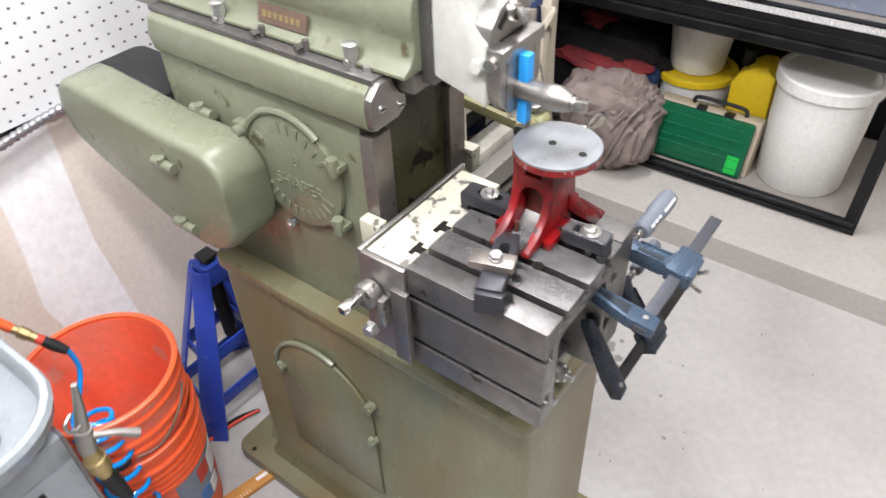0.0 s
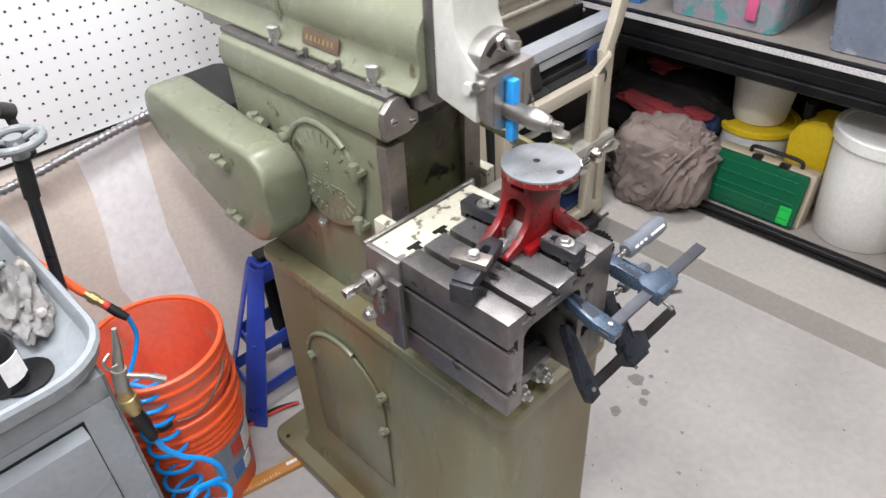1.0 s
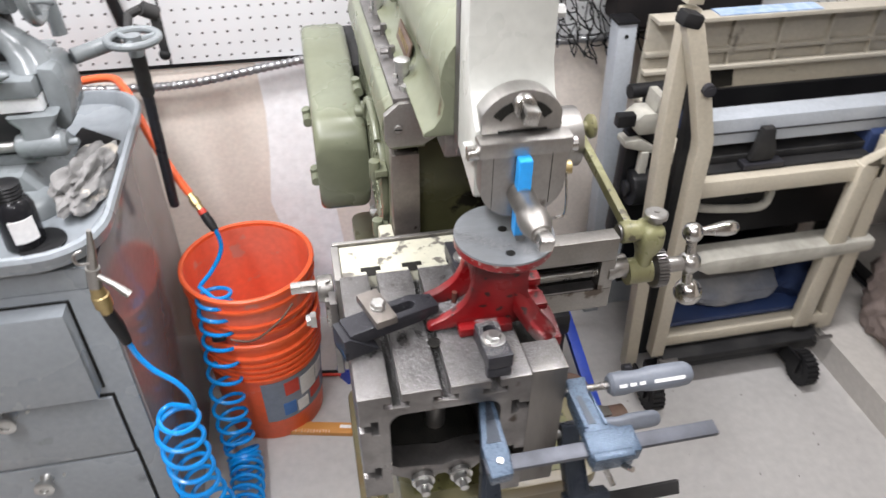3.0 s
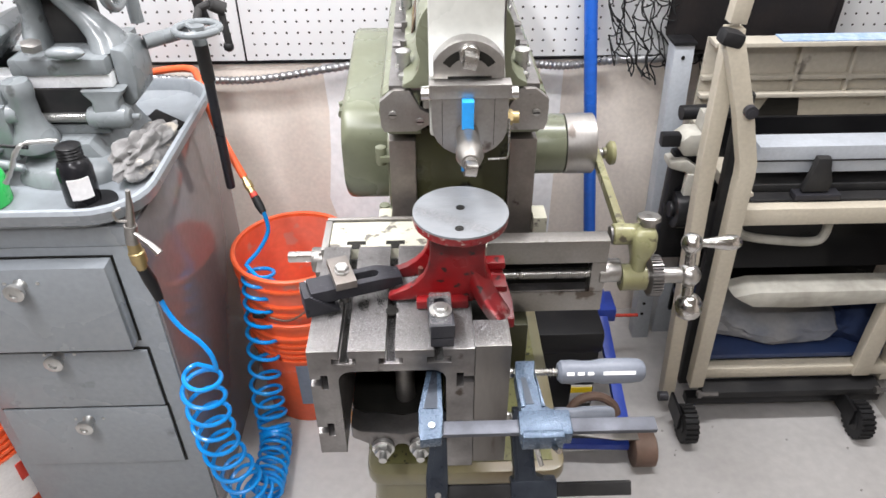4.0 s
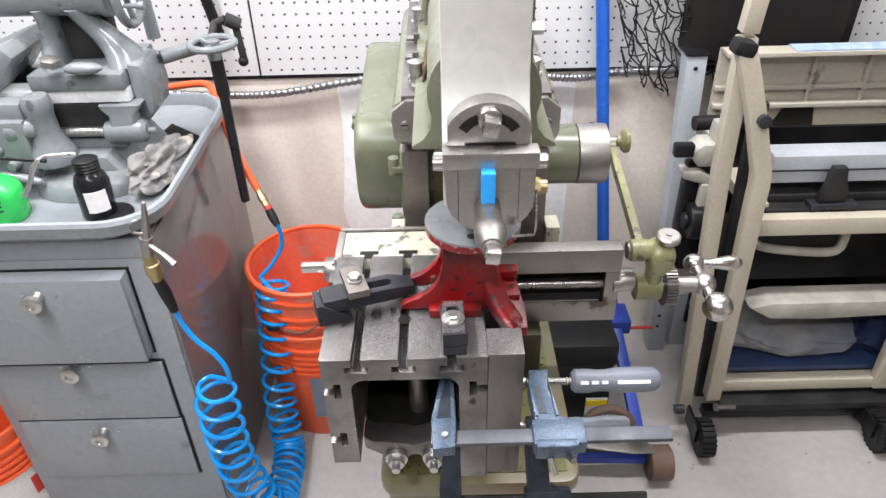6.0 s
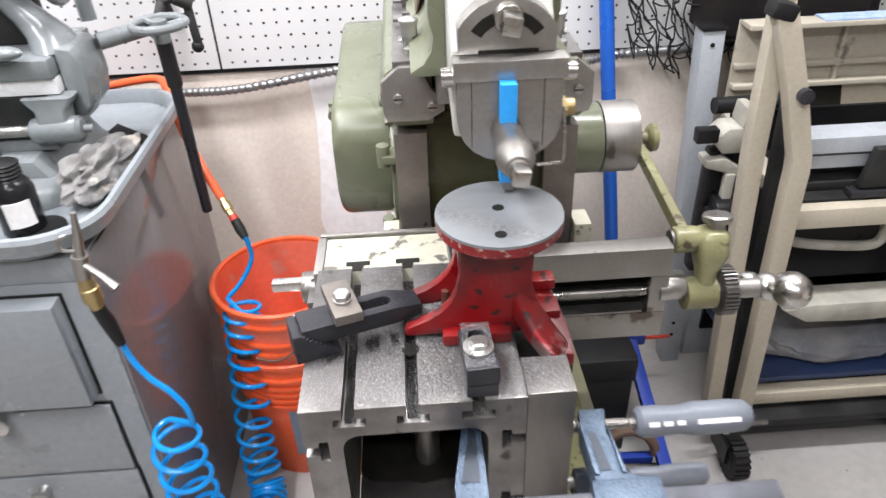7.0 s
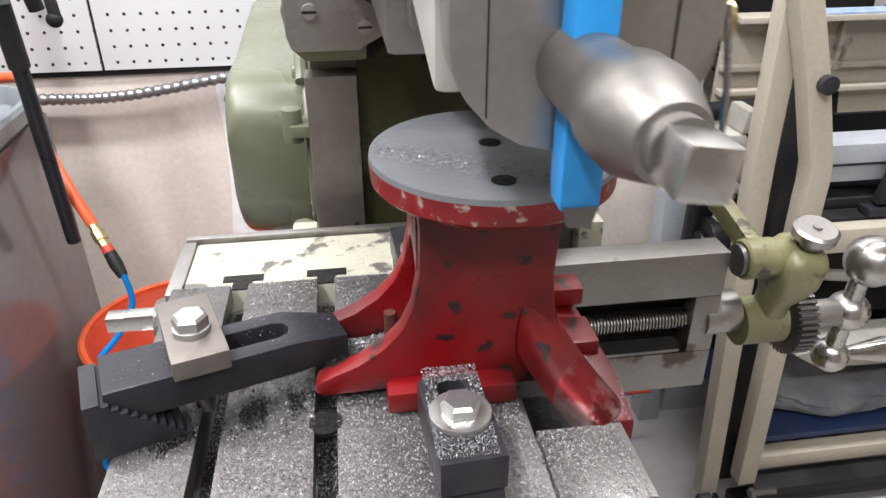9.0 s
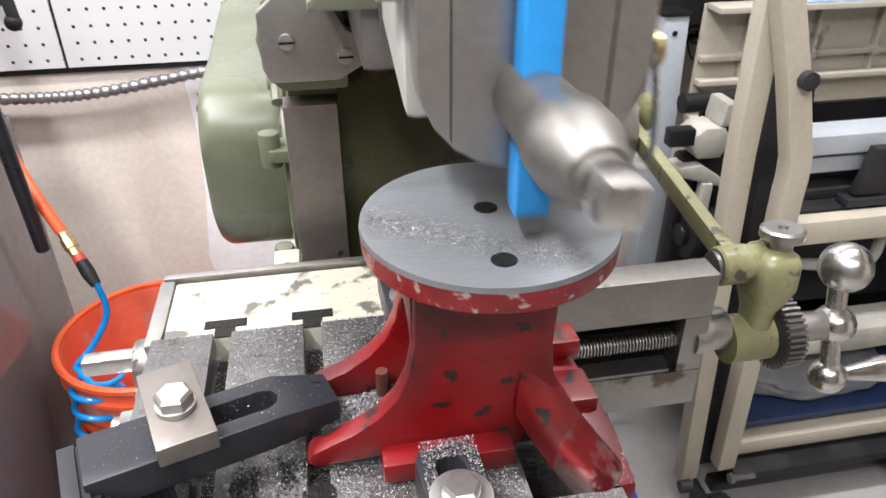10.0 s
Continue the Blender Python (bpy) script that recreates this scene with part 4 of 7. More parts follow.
    obox(bm, Matrix.Translation((0.1905, 0.0035, 1.143)) @ Matrix.Rotation(radians(8), 4, "Y"), 0.0135, 0.0145, 0.0135)
    part("post_screw", bm, BRIGHT, tp, "square-headed clamping screw", 0.0015)
    bm = B()
    rings(bm, [[(0.1836, 0.0735, z), (0.1974, 0.0735, z), (0.1974, 0.0868, z), (0.1836, 0.0868, z)] for z in (1.1890, 1.106)] + [[(0.1836, 0.0738, 1.0985), (0.1974, 0.0738, 1.0970), (0.1970, 0.086, 1.0985), (0.1840, 0.086, 1.0985)]])
    tl = part("tool_bit", bm, TOOLBLUE, ram, "bright blue square-shank cutting tool", 0.0006)
    bm = B()
    rings(bm, [[(0.1845, 0.0730, 1.0995), (0.1970, 0.0730, 1.0995), (0.1960, 0.082, 1.0995), (0.1855, 0.082, 1.0995)], [(0.1865, 0.0726, 1.0925), (0.1945, 0.0726, 1.0918), (0.1940, 0.080, 1.0925), (0.1870, 0.080, 1.0925)]])
    part("carbide_tip", bm, DARKSTEEL, tl, "grey carbide tip")
    return ram


pedestal()
column()
belt_cover()
knee()
table()
crank_disc, feed_rod, pawl_body, crank_shaft = right_drive()
ram = ram_and_head()


# ---- work on the table ----
def red_stand():
    st = thing("red_stand", (0.18, 0.097, TABLE_Z), "red painted cast stand with a planed grey disc top, paint chipped", "casting")
    def web(y0, y1):
        left = [(0.142, 1.074), (0.1435, 1.058), (0.1430, 1.036), (0.1395, 1.018), (0.134, 1.006), (0.125, 0.996), (0.113, 0.988), (0.101, 0.983), (0.093, 0.979), (0.0905, 0.974), (0.094, 0.9705)]
        right = [(0.222, 0.9675), (0.222, 0.975), (0.2145, 0.988), (0.2095, 1.005), (0.2072, 1.03), (0.2085, 1.055), (0.2125, 1.074)]
        bm = B()
        arch = [(0.128, 0.9715), (0.136, 0.9725), (0.150, 0.976), (0.176, 0.976), (0.186, 0.9675)]
        prism(bm, left + arch + right, "y", y0, y1)
        return bm
    part("front_web", web(0.0815, 0.0930), RED, st, "red front web with dark chips", 0.003)
    part("rear_web", web(0.127, 0.139), RED, st, "", 0.0025)
    bm = B()
    prism(bm, [(0.197, 1.074), (0.193, 1.02), (0.200, 0.985), (0.213, 0.9675), (0.228, 0.9675), (0.216, 0.99), (0.2065, 1.02), (0.2085, 1.074)], "y", 0.0835, 0.131)
    part("side_web", bm, RED, st, "", 0.002)
    bm = B()
    prism(bm, [(0.0875, 1.056), (0.0875, 0.992), (0.0895, 0.992)] + [(0.1085 + u, 1.022 + v) for u, v in arc((0, 0), 0.0185, 180, 0, 12)] + [(0.1275, 0.992), (0.1290, 0.992), (0.1290, 1.056)], "x", 0.1425, 0.1500)
    part("left_wall", bm, RED, st, "red end wall with an oval opening", 0.0015)
    for y0, y1 in ((0.0875, 0.0965), (0.1205, 0.129)):
        part("top_post", boxed((0.1425, 0.1500, y0, y1, 1.0562, 1.0745)), RED, st)
    bm = boxed((0.160, 0.196, 0.0875, 0.128, 0.9680, 1.0745))
    part("core", bm, REDPRIMER, st, "brown primer inside the casting", 0.006)
    bm = B()
    prism(bm, [(0.105, 0.9672), (0.105, 0.9700), (0.135, 0.974), (0.160, 0.990), (0.160, 0.9672)], "y", 0.0885, 0.1265)
    part("inner_floor", bm, DARKSTEEL, st)
    bm = B()
    turned(bm, (0.179, 0.098, 1.0), (0, 0, 1), [(0.071, 0.045), (0.0755, 0.0528), (0.0775, 0.0548), (0.0865, 0.0554)], 56)
    part("disc_rim", bm, REDWORN, st, "red rim with flaked paint")
    bm = B()
    turned(bm, (0.179, 0.098, 1.0), (0, 0, 1), [(0.0866, 0.0554), (0.0890, 0.0550)], 64)
    ds = part("disc_face", bm, DISCIRON, st, "freshly planed grey iron face")
    for x, y in ((0.179, 0.105), (0.176, 0.062)):
        bm = B()
        cyl(bm, (x, y, 1.0891), (x, y, 1.0894), 0.0052, None, 20)
        part("hole", bm, GREASESHADE, ds, "drilled hole")
    # worn leg reaching to the front corner, lugs and heel
    d, n = Vector((0.66, -0.751, 0)), Vector((0.751, 0.66, 0))
    ridge = [(0.000, 0.0130, 1.020, 0.990), (0.008, 0.0142, 1.006, 0.983), (0.016, 0.0150, 0.9955, 0.977), (0.024, 0.0155, 0.9875, 0.971), (0.032, 0.0155, 0.9812, 0.966), (0.040, 0.0152, 0.9762, 0.961), (0.046, 0.0148, 0.9722, 0.958), (0.050, 0.0140, 0.9685, 0.956)]
    def section(row):
        u, w, top, low = row
        p = Vector((0.2000, 0.0880, 0)) + d * u
        out = []
        for i in range(15):
            an = math.pi * i / 14
            out.append(p + n * w * math.cos(an) + Vector((0, 0, low + (top - low) * math.sin(an) ** 0.62)))
        return out
    for nm, rows, m, lab in (("front_leg", ridge[:4], RED, ""), ("front_toe", ridge[3:], REDBARE, "toe worn to bare iron")):
        bm = B()
        rings(bm, [section(r) for r in rows])
        part(nm, bm, m, st, lab)
    bm = boxed((0.1255, 0.1885, 0.0685, 0.0825, 0.9672, 0.9790))
    part("front_lug", bm, RED, st, "", 0.002)
    for y0, y1, z1 in ((0.088, 0.112, 0.985), (0.118, 0.135, 0.998)):
        bm = boxed((0.205, 0.2365, y0, y1, z1 - 0.011, z1))
        part("side_lug", bm, RED, st, "", 0.002)
    bm = B()
    rings(bm, [[(0.222, 0.0485, 0.952), (0.2425, 0.0485, 0.952), (0.2425, 0.080, 0.952), (0.234, 0.125, 0.952), (0.208, 0.125, 0.952)], [(0.222, 0.0485, 0.9665), (0.2425, 0.0485, 0.9665), (0.2425, 0.080, 0.9735), (0.234, 0.125, 0.985), (0.208, 0.125, 0.990)]])
    part("side_foot", bm, RED, st, "", 0.003)
    bm = boxed((0.125, 0.190, 0.137, 0.152, 0.9668, 0.980))
    part("rear_lug", bm, RED, st, "", 0.002)
    bm = B()
    cyl(bm, (0.131, 0.1225, 0.967), (0.131, 0.1225, 0.990), 0.0032, None, 12)
    part("stub", bm, REDPRIMER, st)


def strap_clamp(at, turn, length, width, tilt=0.0, plate=False, group="strap clamps on the table"):
    """A slotted black strap with a heel, a stud and a bolt with washer."""
    st = thing("strap_clamp", (at[0], at[1], TABLE_Z), "black slotted strap clamp with zinc bolt, dusted with chips" if not plate else "long black step clamp with a steel cross plate and bolt", "clamp", group)
    m = Matrix.Translation(at) @ Matrix.Rotation(radians(turn), 4, "Z") @ Matrix.Rotation(radians(tilt), 4, "Y")
    h = 0.018
    a, b = length / 2, width / 2
    s0, s1 = (-0.014, 0.030) if plate else (-0.018, 0.0200)
    sl = 0.0064
    slot = [(s1 - sl + sl * math.cos(radians(a)), sl * math.sin(radians(a))) for a in (-90, -45, 0, 45, 90)] + [(s0 + sl + sl * math.cos(radians(a)), sl * math.sin(radians(a))) for a in (90, 135, 180, 225, 270)]
    edge = [(s1, -b), (a, -0.72 * b), (a, 0), (a, 0.72 * b), (s1, b), (s0, b), (-a, b), (-a, 0), (-a, -b), (s0, -b)]
    bm = B()
    def lay(pts, z):
        return [m @ Vector((x, y, z - (0.006 if z > 0 and x > a - 0.001 else 0))) for x, y in pts]
    rings(bm, [lay(edge, h / 2), lay(edge, -h / 2), lay(slot, -h / 2), lay(slot, h / 2)], closed=True)
    part("strap", bm, BLACKSTEEL, st, "", 0.0012)
    return st, m, h


def bolt_on(st, p, up, r=0.0064, washer=0.0128, stud=0.03):
    p, up = Vector(p), Vector(up).normalized()
    bm = B()
    cyl(bm, p, p + up * 0.0028, washer, None, 24)
    part("washer", bm, GALV, st, "zinc washer", 0.0005)
    bm = B()
    turned(bm, p + up * 0.0028, up, [(0, r), (0.0050, r), (0.0063, r * 0.82)], 6)
    part("bolt", bm, GALV, st, "zinc hex bolt")
    bm = B()
    cyl(bm, p - up * stud, p, 0.0048, None, 12)
    part("stud", bm, GALV, st)


def table_clamps():
    # clamp in front of the stand
    st, m, h = strap_clamp((0.1535, 0.0345, 0.9885), 94, 0.061, 0.028, 0)
    bolt_on(st, m @ Vector((-0.0045, 0, h / 2)), (0, 0, 1), 0.0082, 0.0132, 0.034)
    bm = B()
    obox(bm, Matrix.Translation((0.1550, 0.0085, 0.972)), 0.027, 0.009, 0.012)
    part("heel", bm, BLACKSTEEL, st, "", 0.0012)
    # clamp behind the stand
    st, m, h = strap_clamp((0.155, 0.180, 0.985), -88, 0.075, 0.031, -2)
    bolt_on(st, m @ Vector((0.0, 0, h / 2)), (0, 0, 1), stud=0.034)
    bm = B()
    obox(bm, Matrix.Translation((0.1545, 0.2115, 0.972)), 0.030, 0.011, 0.012)
    part("heel", bm, BLACKSTEEL, st, "", 0.0012)
    # long step clamp with cross plate
    st, m, h = strap_clamp((0.0510, 0.0960, 0.9892), 18.5, 0.114, 0.031, 0.8, True)
    mp = m @ Matrix.Translation((-0.0145, 0.006, h / 2 + 0.0052))
    bm = B()
    obox(bm, mp, 0.0255, 0.054, 0.010)
    part("cross_plate", bm, PLATESTEEL, st, "brownish bare steel cross plate", 0.0008)
    up = (m.to_3x3() @ Vector((0, 0, 1)))
    bolt_on(st, mp @ Vector((0.0, -0.004, 0.005)), up, 0.0084, 0.0088, 0.046)
    # toothed step block under the heel
    prof = [(-0.024, 0.9665), (-0.0655, 0.9665), (-0.0655, 0.9965), (-0.0585, 0.9965)]
    k = 10
    for i in range(k):
        z = 0.9965 - 0.030 * (i + 0.6) / k
        prof += [(-0.0585 + 0.0345 * i / k, z), (-0.0585 + 0.0345 * (i + 1) / k, z)]
    bm = B()
    prism(bm, prof, "y", -0.0185, 0.0145)
    bmesh.ops.transform(bm, matrix=Matrix.Translation((0.0510, 0.0960, 0)) @ Matrix.Rotation(radians(18.5), 4, "Z"), verts=bm.verts)
    part("step_block", bm, BLACKSTEEL, st, "black toothed step block", 0.0003)


def side_block():
    bm = boxed((0.1925, 0.234, 0.0015, 0.047, 0.763, 0.968))
    solid("steel_block", bm, BLOCKSTEEL, "upright ground steel block clamped against the table side", "block", at=(0.213, 0.024, 0.763), bevel=0.001)


def bar_clamp(bar_y, bar_z, jaw_y, jaw_z, x_fixed, x_slide, x_end, dark):
    """A screw bar clamp: bar, fixed jaw, sliding jaw, screw with handle."""
    cl = thing("bar_clamp", (0.26, bar_y, bar_z), ("dark" if dark else "hammered blue") + " bar clamp gripping the table wall and steel block", "clamp", "bar clamps on the table")
    paint = CLAMPDARK if dark else CLAMPBLUE
    d = Vector((0, jaw_y - bar_y, jaw_z - bar_z))
    L = d.length
    d.normalize()
    n = Vector((1, 0, 0)).cross(d)
    def at(x, u, v=0.0):
        return Vector((x, bar_y, bar_z)) + d * u + n * v
    def plate(pts, th):
        bm = B()
        rings(bm, [[at(x, u, v) for x, u in pts] for v in (-th / 2, th / 2)])
        return bm
    bm = B()
    m = Matrix((Vector((1, 0, 0)).to_4d(), d.to_4d(), n.to_4d(), Vector((0, 0, 0, 1)))).transposed()
    m.translation = at((x_fixed + x_end) / 2, 0)
    for col in range(3):
        m[3][col] = 0
    m[3][3] = 1
    obox(bm, m, x_end - x_fixed, 0.0175, 0.0065)
    part("bar", bm, SAWDARK if dark else CLAMPBAR, cl, "flat steel bar", 0.001)
    # fixed jaw: tapered beam
    fx = x_fixed
    body = [(fx + 0.002, -0.018), (fx + 0.026, -0.016), (fx + 0.028, 0.012), (fx + 0.027, L + 0.010), (fx + 0.019, L + 0.017), (fx + 0.012, L + 0.010), (fx, 0.020)]
    part("fixed_jaw", plate(body, 0.017), paint, cl, "", 0.002)
    for v in (-0.0098, 0.0098):
        bm = plate([(fx + 0.006, 0.022), (fx + 0.022, 0.022), (fx + 0.022, L - 0.004), (fx + 0.017, L)], 0.001)
        bmesh.ops.translate(bm, verts=bm.verts, vec=n * v * 0.9)
        part("jaw_web", bm, CLAMPDARK, cl)
    bm = B()
    cyl(bm, at(fx + 0.015, 0.0, -0.0105), at(fx + 0.015, 0.0, 0.0105), 0.0038, None, 12)
    part("rivet", bm, GALV, cl)
    # sliding jaw
    sx = x_slide
    body = [(sx - 0.020, -0.018), (sx + 0.022, -0.018), (sx + 0.022, 0.014), (sx + 0.008, 0.022), (sx + 0.0, L - 0.012), (sx + 0.004, L + 0.011), (sx - 0.020, L + 0.011), (sx - 0.022, L - 0.012), (sx - 0.020, 0.018)]
    part("sliding_jaw", plate(body, 0.019), paint, cl, "", 0.002)
    bm = plate([(sx - 0.014, 0.024), (sx - 0.005, 0.024), (sx - 0.010, L - 0.014), (sx - 0.016, L - 0.014)], 0.0205)
    part("jaw_web", bm, CLAMPDARK, cl)
    bm = plate([(sx - 0.022, -0.021), (sx + 0.024, -0.021), (sx + 0.024, -0.0105), (sx - 0.022, -0.0105)], 0.025)
    part("slide_sleeve", bm, paint, cl, "", 0.0025)
    for k in (-0.006, 0.012):
        bm = B()
        a = at(sx + k, -0.016, -0.012)
        cyl(bm, a, a + Vector((0.005, -0.018, 0.012 if k > 0 else -0.012)), 0.0032, None, 10)
        part("brake_pin", bm, BRIGHT, cl)
    for e0, e1 in ((-0.0215, -0.0175), (0.0015, 0.0055)):
        bm = plate([(sx + e0 + 0.002, 0.020), (sx + e1 + 0.002, 0.020), (sx + e1 - 0.0035, L - 0.010), (sx + e0 - 0.0005, L - 0.010)], 0.0235)
        part("jaw_flange", bm, paint, cl, "", 0.001)
    bm = plate([(sx - 0.024, -0.016), (sx + 0.034, -0.016), (sx + 0.034, 0.016), (sx - 0.024, 0.016)], 0.0215)
    part("slide_body", bm, paint, cl, "", 0.003)
    # screw, pad and grip
    pts = [at(0.2345 + 0.0009 * i, L) for i in range(int((sx + 0.045 - 0.2345) / 0.0009))]
    bm = B()
    tube(bm, pts, [0.0042 + 0.0007 * (1 if (i // 2) % 2 else -1) for i in range(len(pts))], 10)
    part("screw", bm, BRIGHT, cl, "threaded screw")
    bm = B()
    turned(bm, at(0.2343, L), (1, 0, 0), [(0, 0.0065), (0.003, 0.0065), (0.006, 0.0045)], 14)
    part("pad", bm, BRIGHT, cl)
    g0 = sx + 0.030
    prof = [(0, 0.010), (0.004, 0.0138), (0.018, 0.0142), (0.030, 0.0128), (0.040, 0.0128), (0.052, 0.0150), (0.085, 0.0150), (0.098, 0.0138), (0.1035, 0.0100), (0.105, 0.003)]
    bm = B()
    turned(bm, at(g0, L), (1, 0, 0), [(u * 0.75, r * 0.72) for u, r in prof] if dark else prof, 24)
    gr = part("grip", bm, GRIP, cl, "grey-blue plastic grip with white print" if not dark else "dark plastic grip", )
    if not dark:
        eye = Vector((0, -0.82, 0.57))
        for x0, x1 in ((0.009, 0.018), (0.022, 0.030), (0.034, 0.041), (0.052, 0.090)):
            bm = B()
            r = 0.0153 if x0 > 0.05 else 0.0144
            rings(bm, [[at(g0 + x, L) + r * (eye.normalized() * math.cos(radians(a)) + Vector((0, 0.57, 0.82)) * math.sin(radians(a))) for a in (-8, 0, 8)] + [at(g0 + x, L) + (r - 0.003) * eye.normalized()] for x in (x0, x1)])
            part("print_bar", bm, GRIPWHITE, gr, "white printed bar")


red_stand()
table_clamps()
side_block()
bar_clamp(-0.062, 0.903, 0.012, 0.913, 0.126, 0.262, 0.392, False)
bar_clamp(-0.040, 0.757, 0.010, 0.838, 0.132, 0.262, 0.391, True)


def chips():
    """Loose bright chips over the table, the straps and the disc."""
    rnd = random.Random(5)
    bm = B()
    def chip(x, y, z, s):
        a = rnd.uniform(0, 6.28)
        c, d = math.cos(a) * s, math.sin(a) * s
        h = s * rnd.uniform(0.3, 1.1)
        v = [bm.verts.new(p) for p in ((x - c, y - d, z), (x + c, y + d, z + h * 0.3), (x - d * 0.6, y + c * 0.6, z + h), (x + d * 0.5, y - c * 0.5, z))]
        for f in ((0, 1, 2), (0, 3, 1), (1, 3, 2), (0, 2, 3)):
            bm.faces.new([v[i] for i in f])
    n = 0
    while n < 90000:
        x, y = rnd.uniform(0.002, 0.232), rnd.uniform(0.002, 0.205)
        slot = any(abs(x - c) < 0.0055 for c in (0.0415, 0.0955, 0.151))
        if x > 0.19 and y > 0.046:
            continue
        dens = 0.95 if x > 0.05 else 0.40
        if y > 0.15:
            dens *= 0.6
        if noise.noise((x * 22, y * 22, 3)) * 0.7 + 0.72 < rnd.random() or rnd.random() > dens:
            continue
        chip(x, y, 0.9464 if slot else TABLE_Z + 0.0001 + (0.002 if x > 0.1925 else 0), rnd.uniform(0.0002, 0.0005))
        n += 1
    for _ in range(5500):
        x, y = rnd.uniform(0.141, 0.166), rnd.uniform(0.006, 0.063)
        if (abs(x - 0.1535) < 0.0072 and 0.018 < y < 0.052):
            continue
        chip(x, y, 0.9979, rnd.uniform(0.0002, 0.00045))
    for _ in range(260):
        u, w = rnd.uniform(-0.052, 0.052), rnd.uniform(-0.013, 0.013)
        m = Matrix.Translation((0.051, 0.096, 0.9892)) @ Matrix.Rotation(radians(18.5), 4, "Z") @ Matrix.Rotation(radians(0.8), 4, "Y")
        p = m @ Vector((u, w, 0.0093))
        chip(*p, rnd.uniform(0.00015, 0.0004))
    for _ in range(9000):
        t = rnd.uniform(0, 1)
        x, y = 0.126 + 0.085 * t, 0.104 - 0.050 * t + rnd.gauss(0, 0.0065)
        if math.hypot(x - 0.179, y - 0.098) < 0.0543:
            chip(x, y, 1.0892, rnd.uniform(0.00012, 0.0003))
    for _ in range(6000):
        x, y = rnd.uniform(0.098, 0.140), rnd.uniform(0.0895, 0.126)
        chip(x, y, (0.9672 if x < 0.105 else 0.9702 + 0.004 * min(1.0, (x - 0.105) / 0.03) + 0.011 * max(0.0, (x - 0.135) / 0.025)) + rnd.uniform(0, 0.002), rnd.uniform(0.0003, 0.0008))
    for _ in range(900):
        x, y = rnd.uniform(0.218, 0.242), rnd.uniform(0.049, 0.085)
        chip(x, y, 0.9667 + max(0.0, (y - 0.0485) * 0.21), rnd.uniform(0.00022, 0.0005))
    for _ in range(260):
        chip(rnd.uniform(0.02, 0.19), rnd.uniform(0.208, 0.271), 0.9602, rnd.uniform(0.0003, 0.0007))
    solid("metal_chips", bm, CHIP, "bright steel chips strewn over table and clamps", "chips", at=(0.1, 0.1, TABLE_Z), kind="stuff")
    bm = B()
    for _ in range(2600):
        u, w = rnd.gauss(0, 1), rnd.gauss(0, 1)
        x, y = 0.067 + 0.012 * u, 0.082 + 0.006 * w + 0.003 * u
        if rnd.random() < 0.35:
            x, y = 0.026 + 0.005 * u, 0.066 + 0.004 * w
        if any(abs(x - c) < 0.0056 for c in (0.0415, 0.0955)) or noise.noise((x * 90, y * 90, 1)) < -0.15:
            continue
        chip(x, y, TABLE_Z + 0.0004, rnd.uniform(0.0004, 0.0009))
    solid("dark_chips", bm, GREASESHADE, "oily black chips heaped beside the step clamp", "chips", at=(0.067, 0.082, TABLE_Z), kind="stuff")


chips()


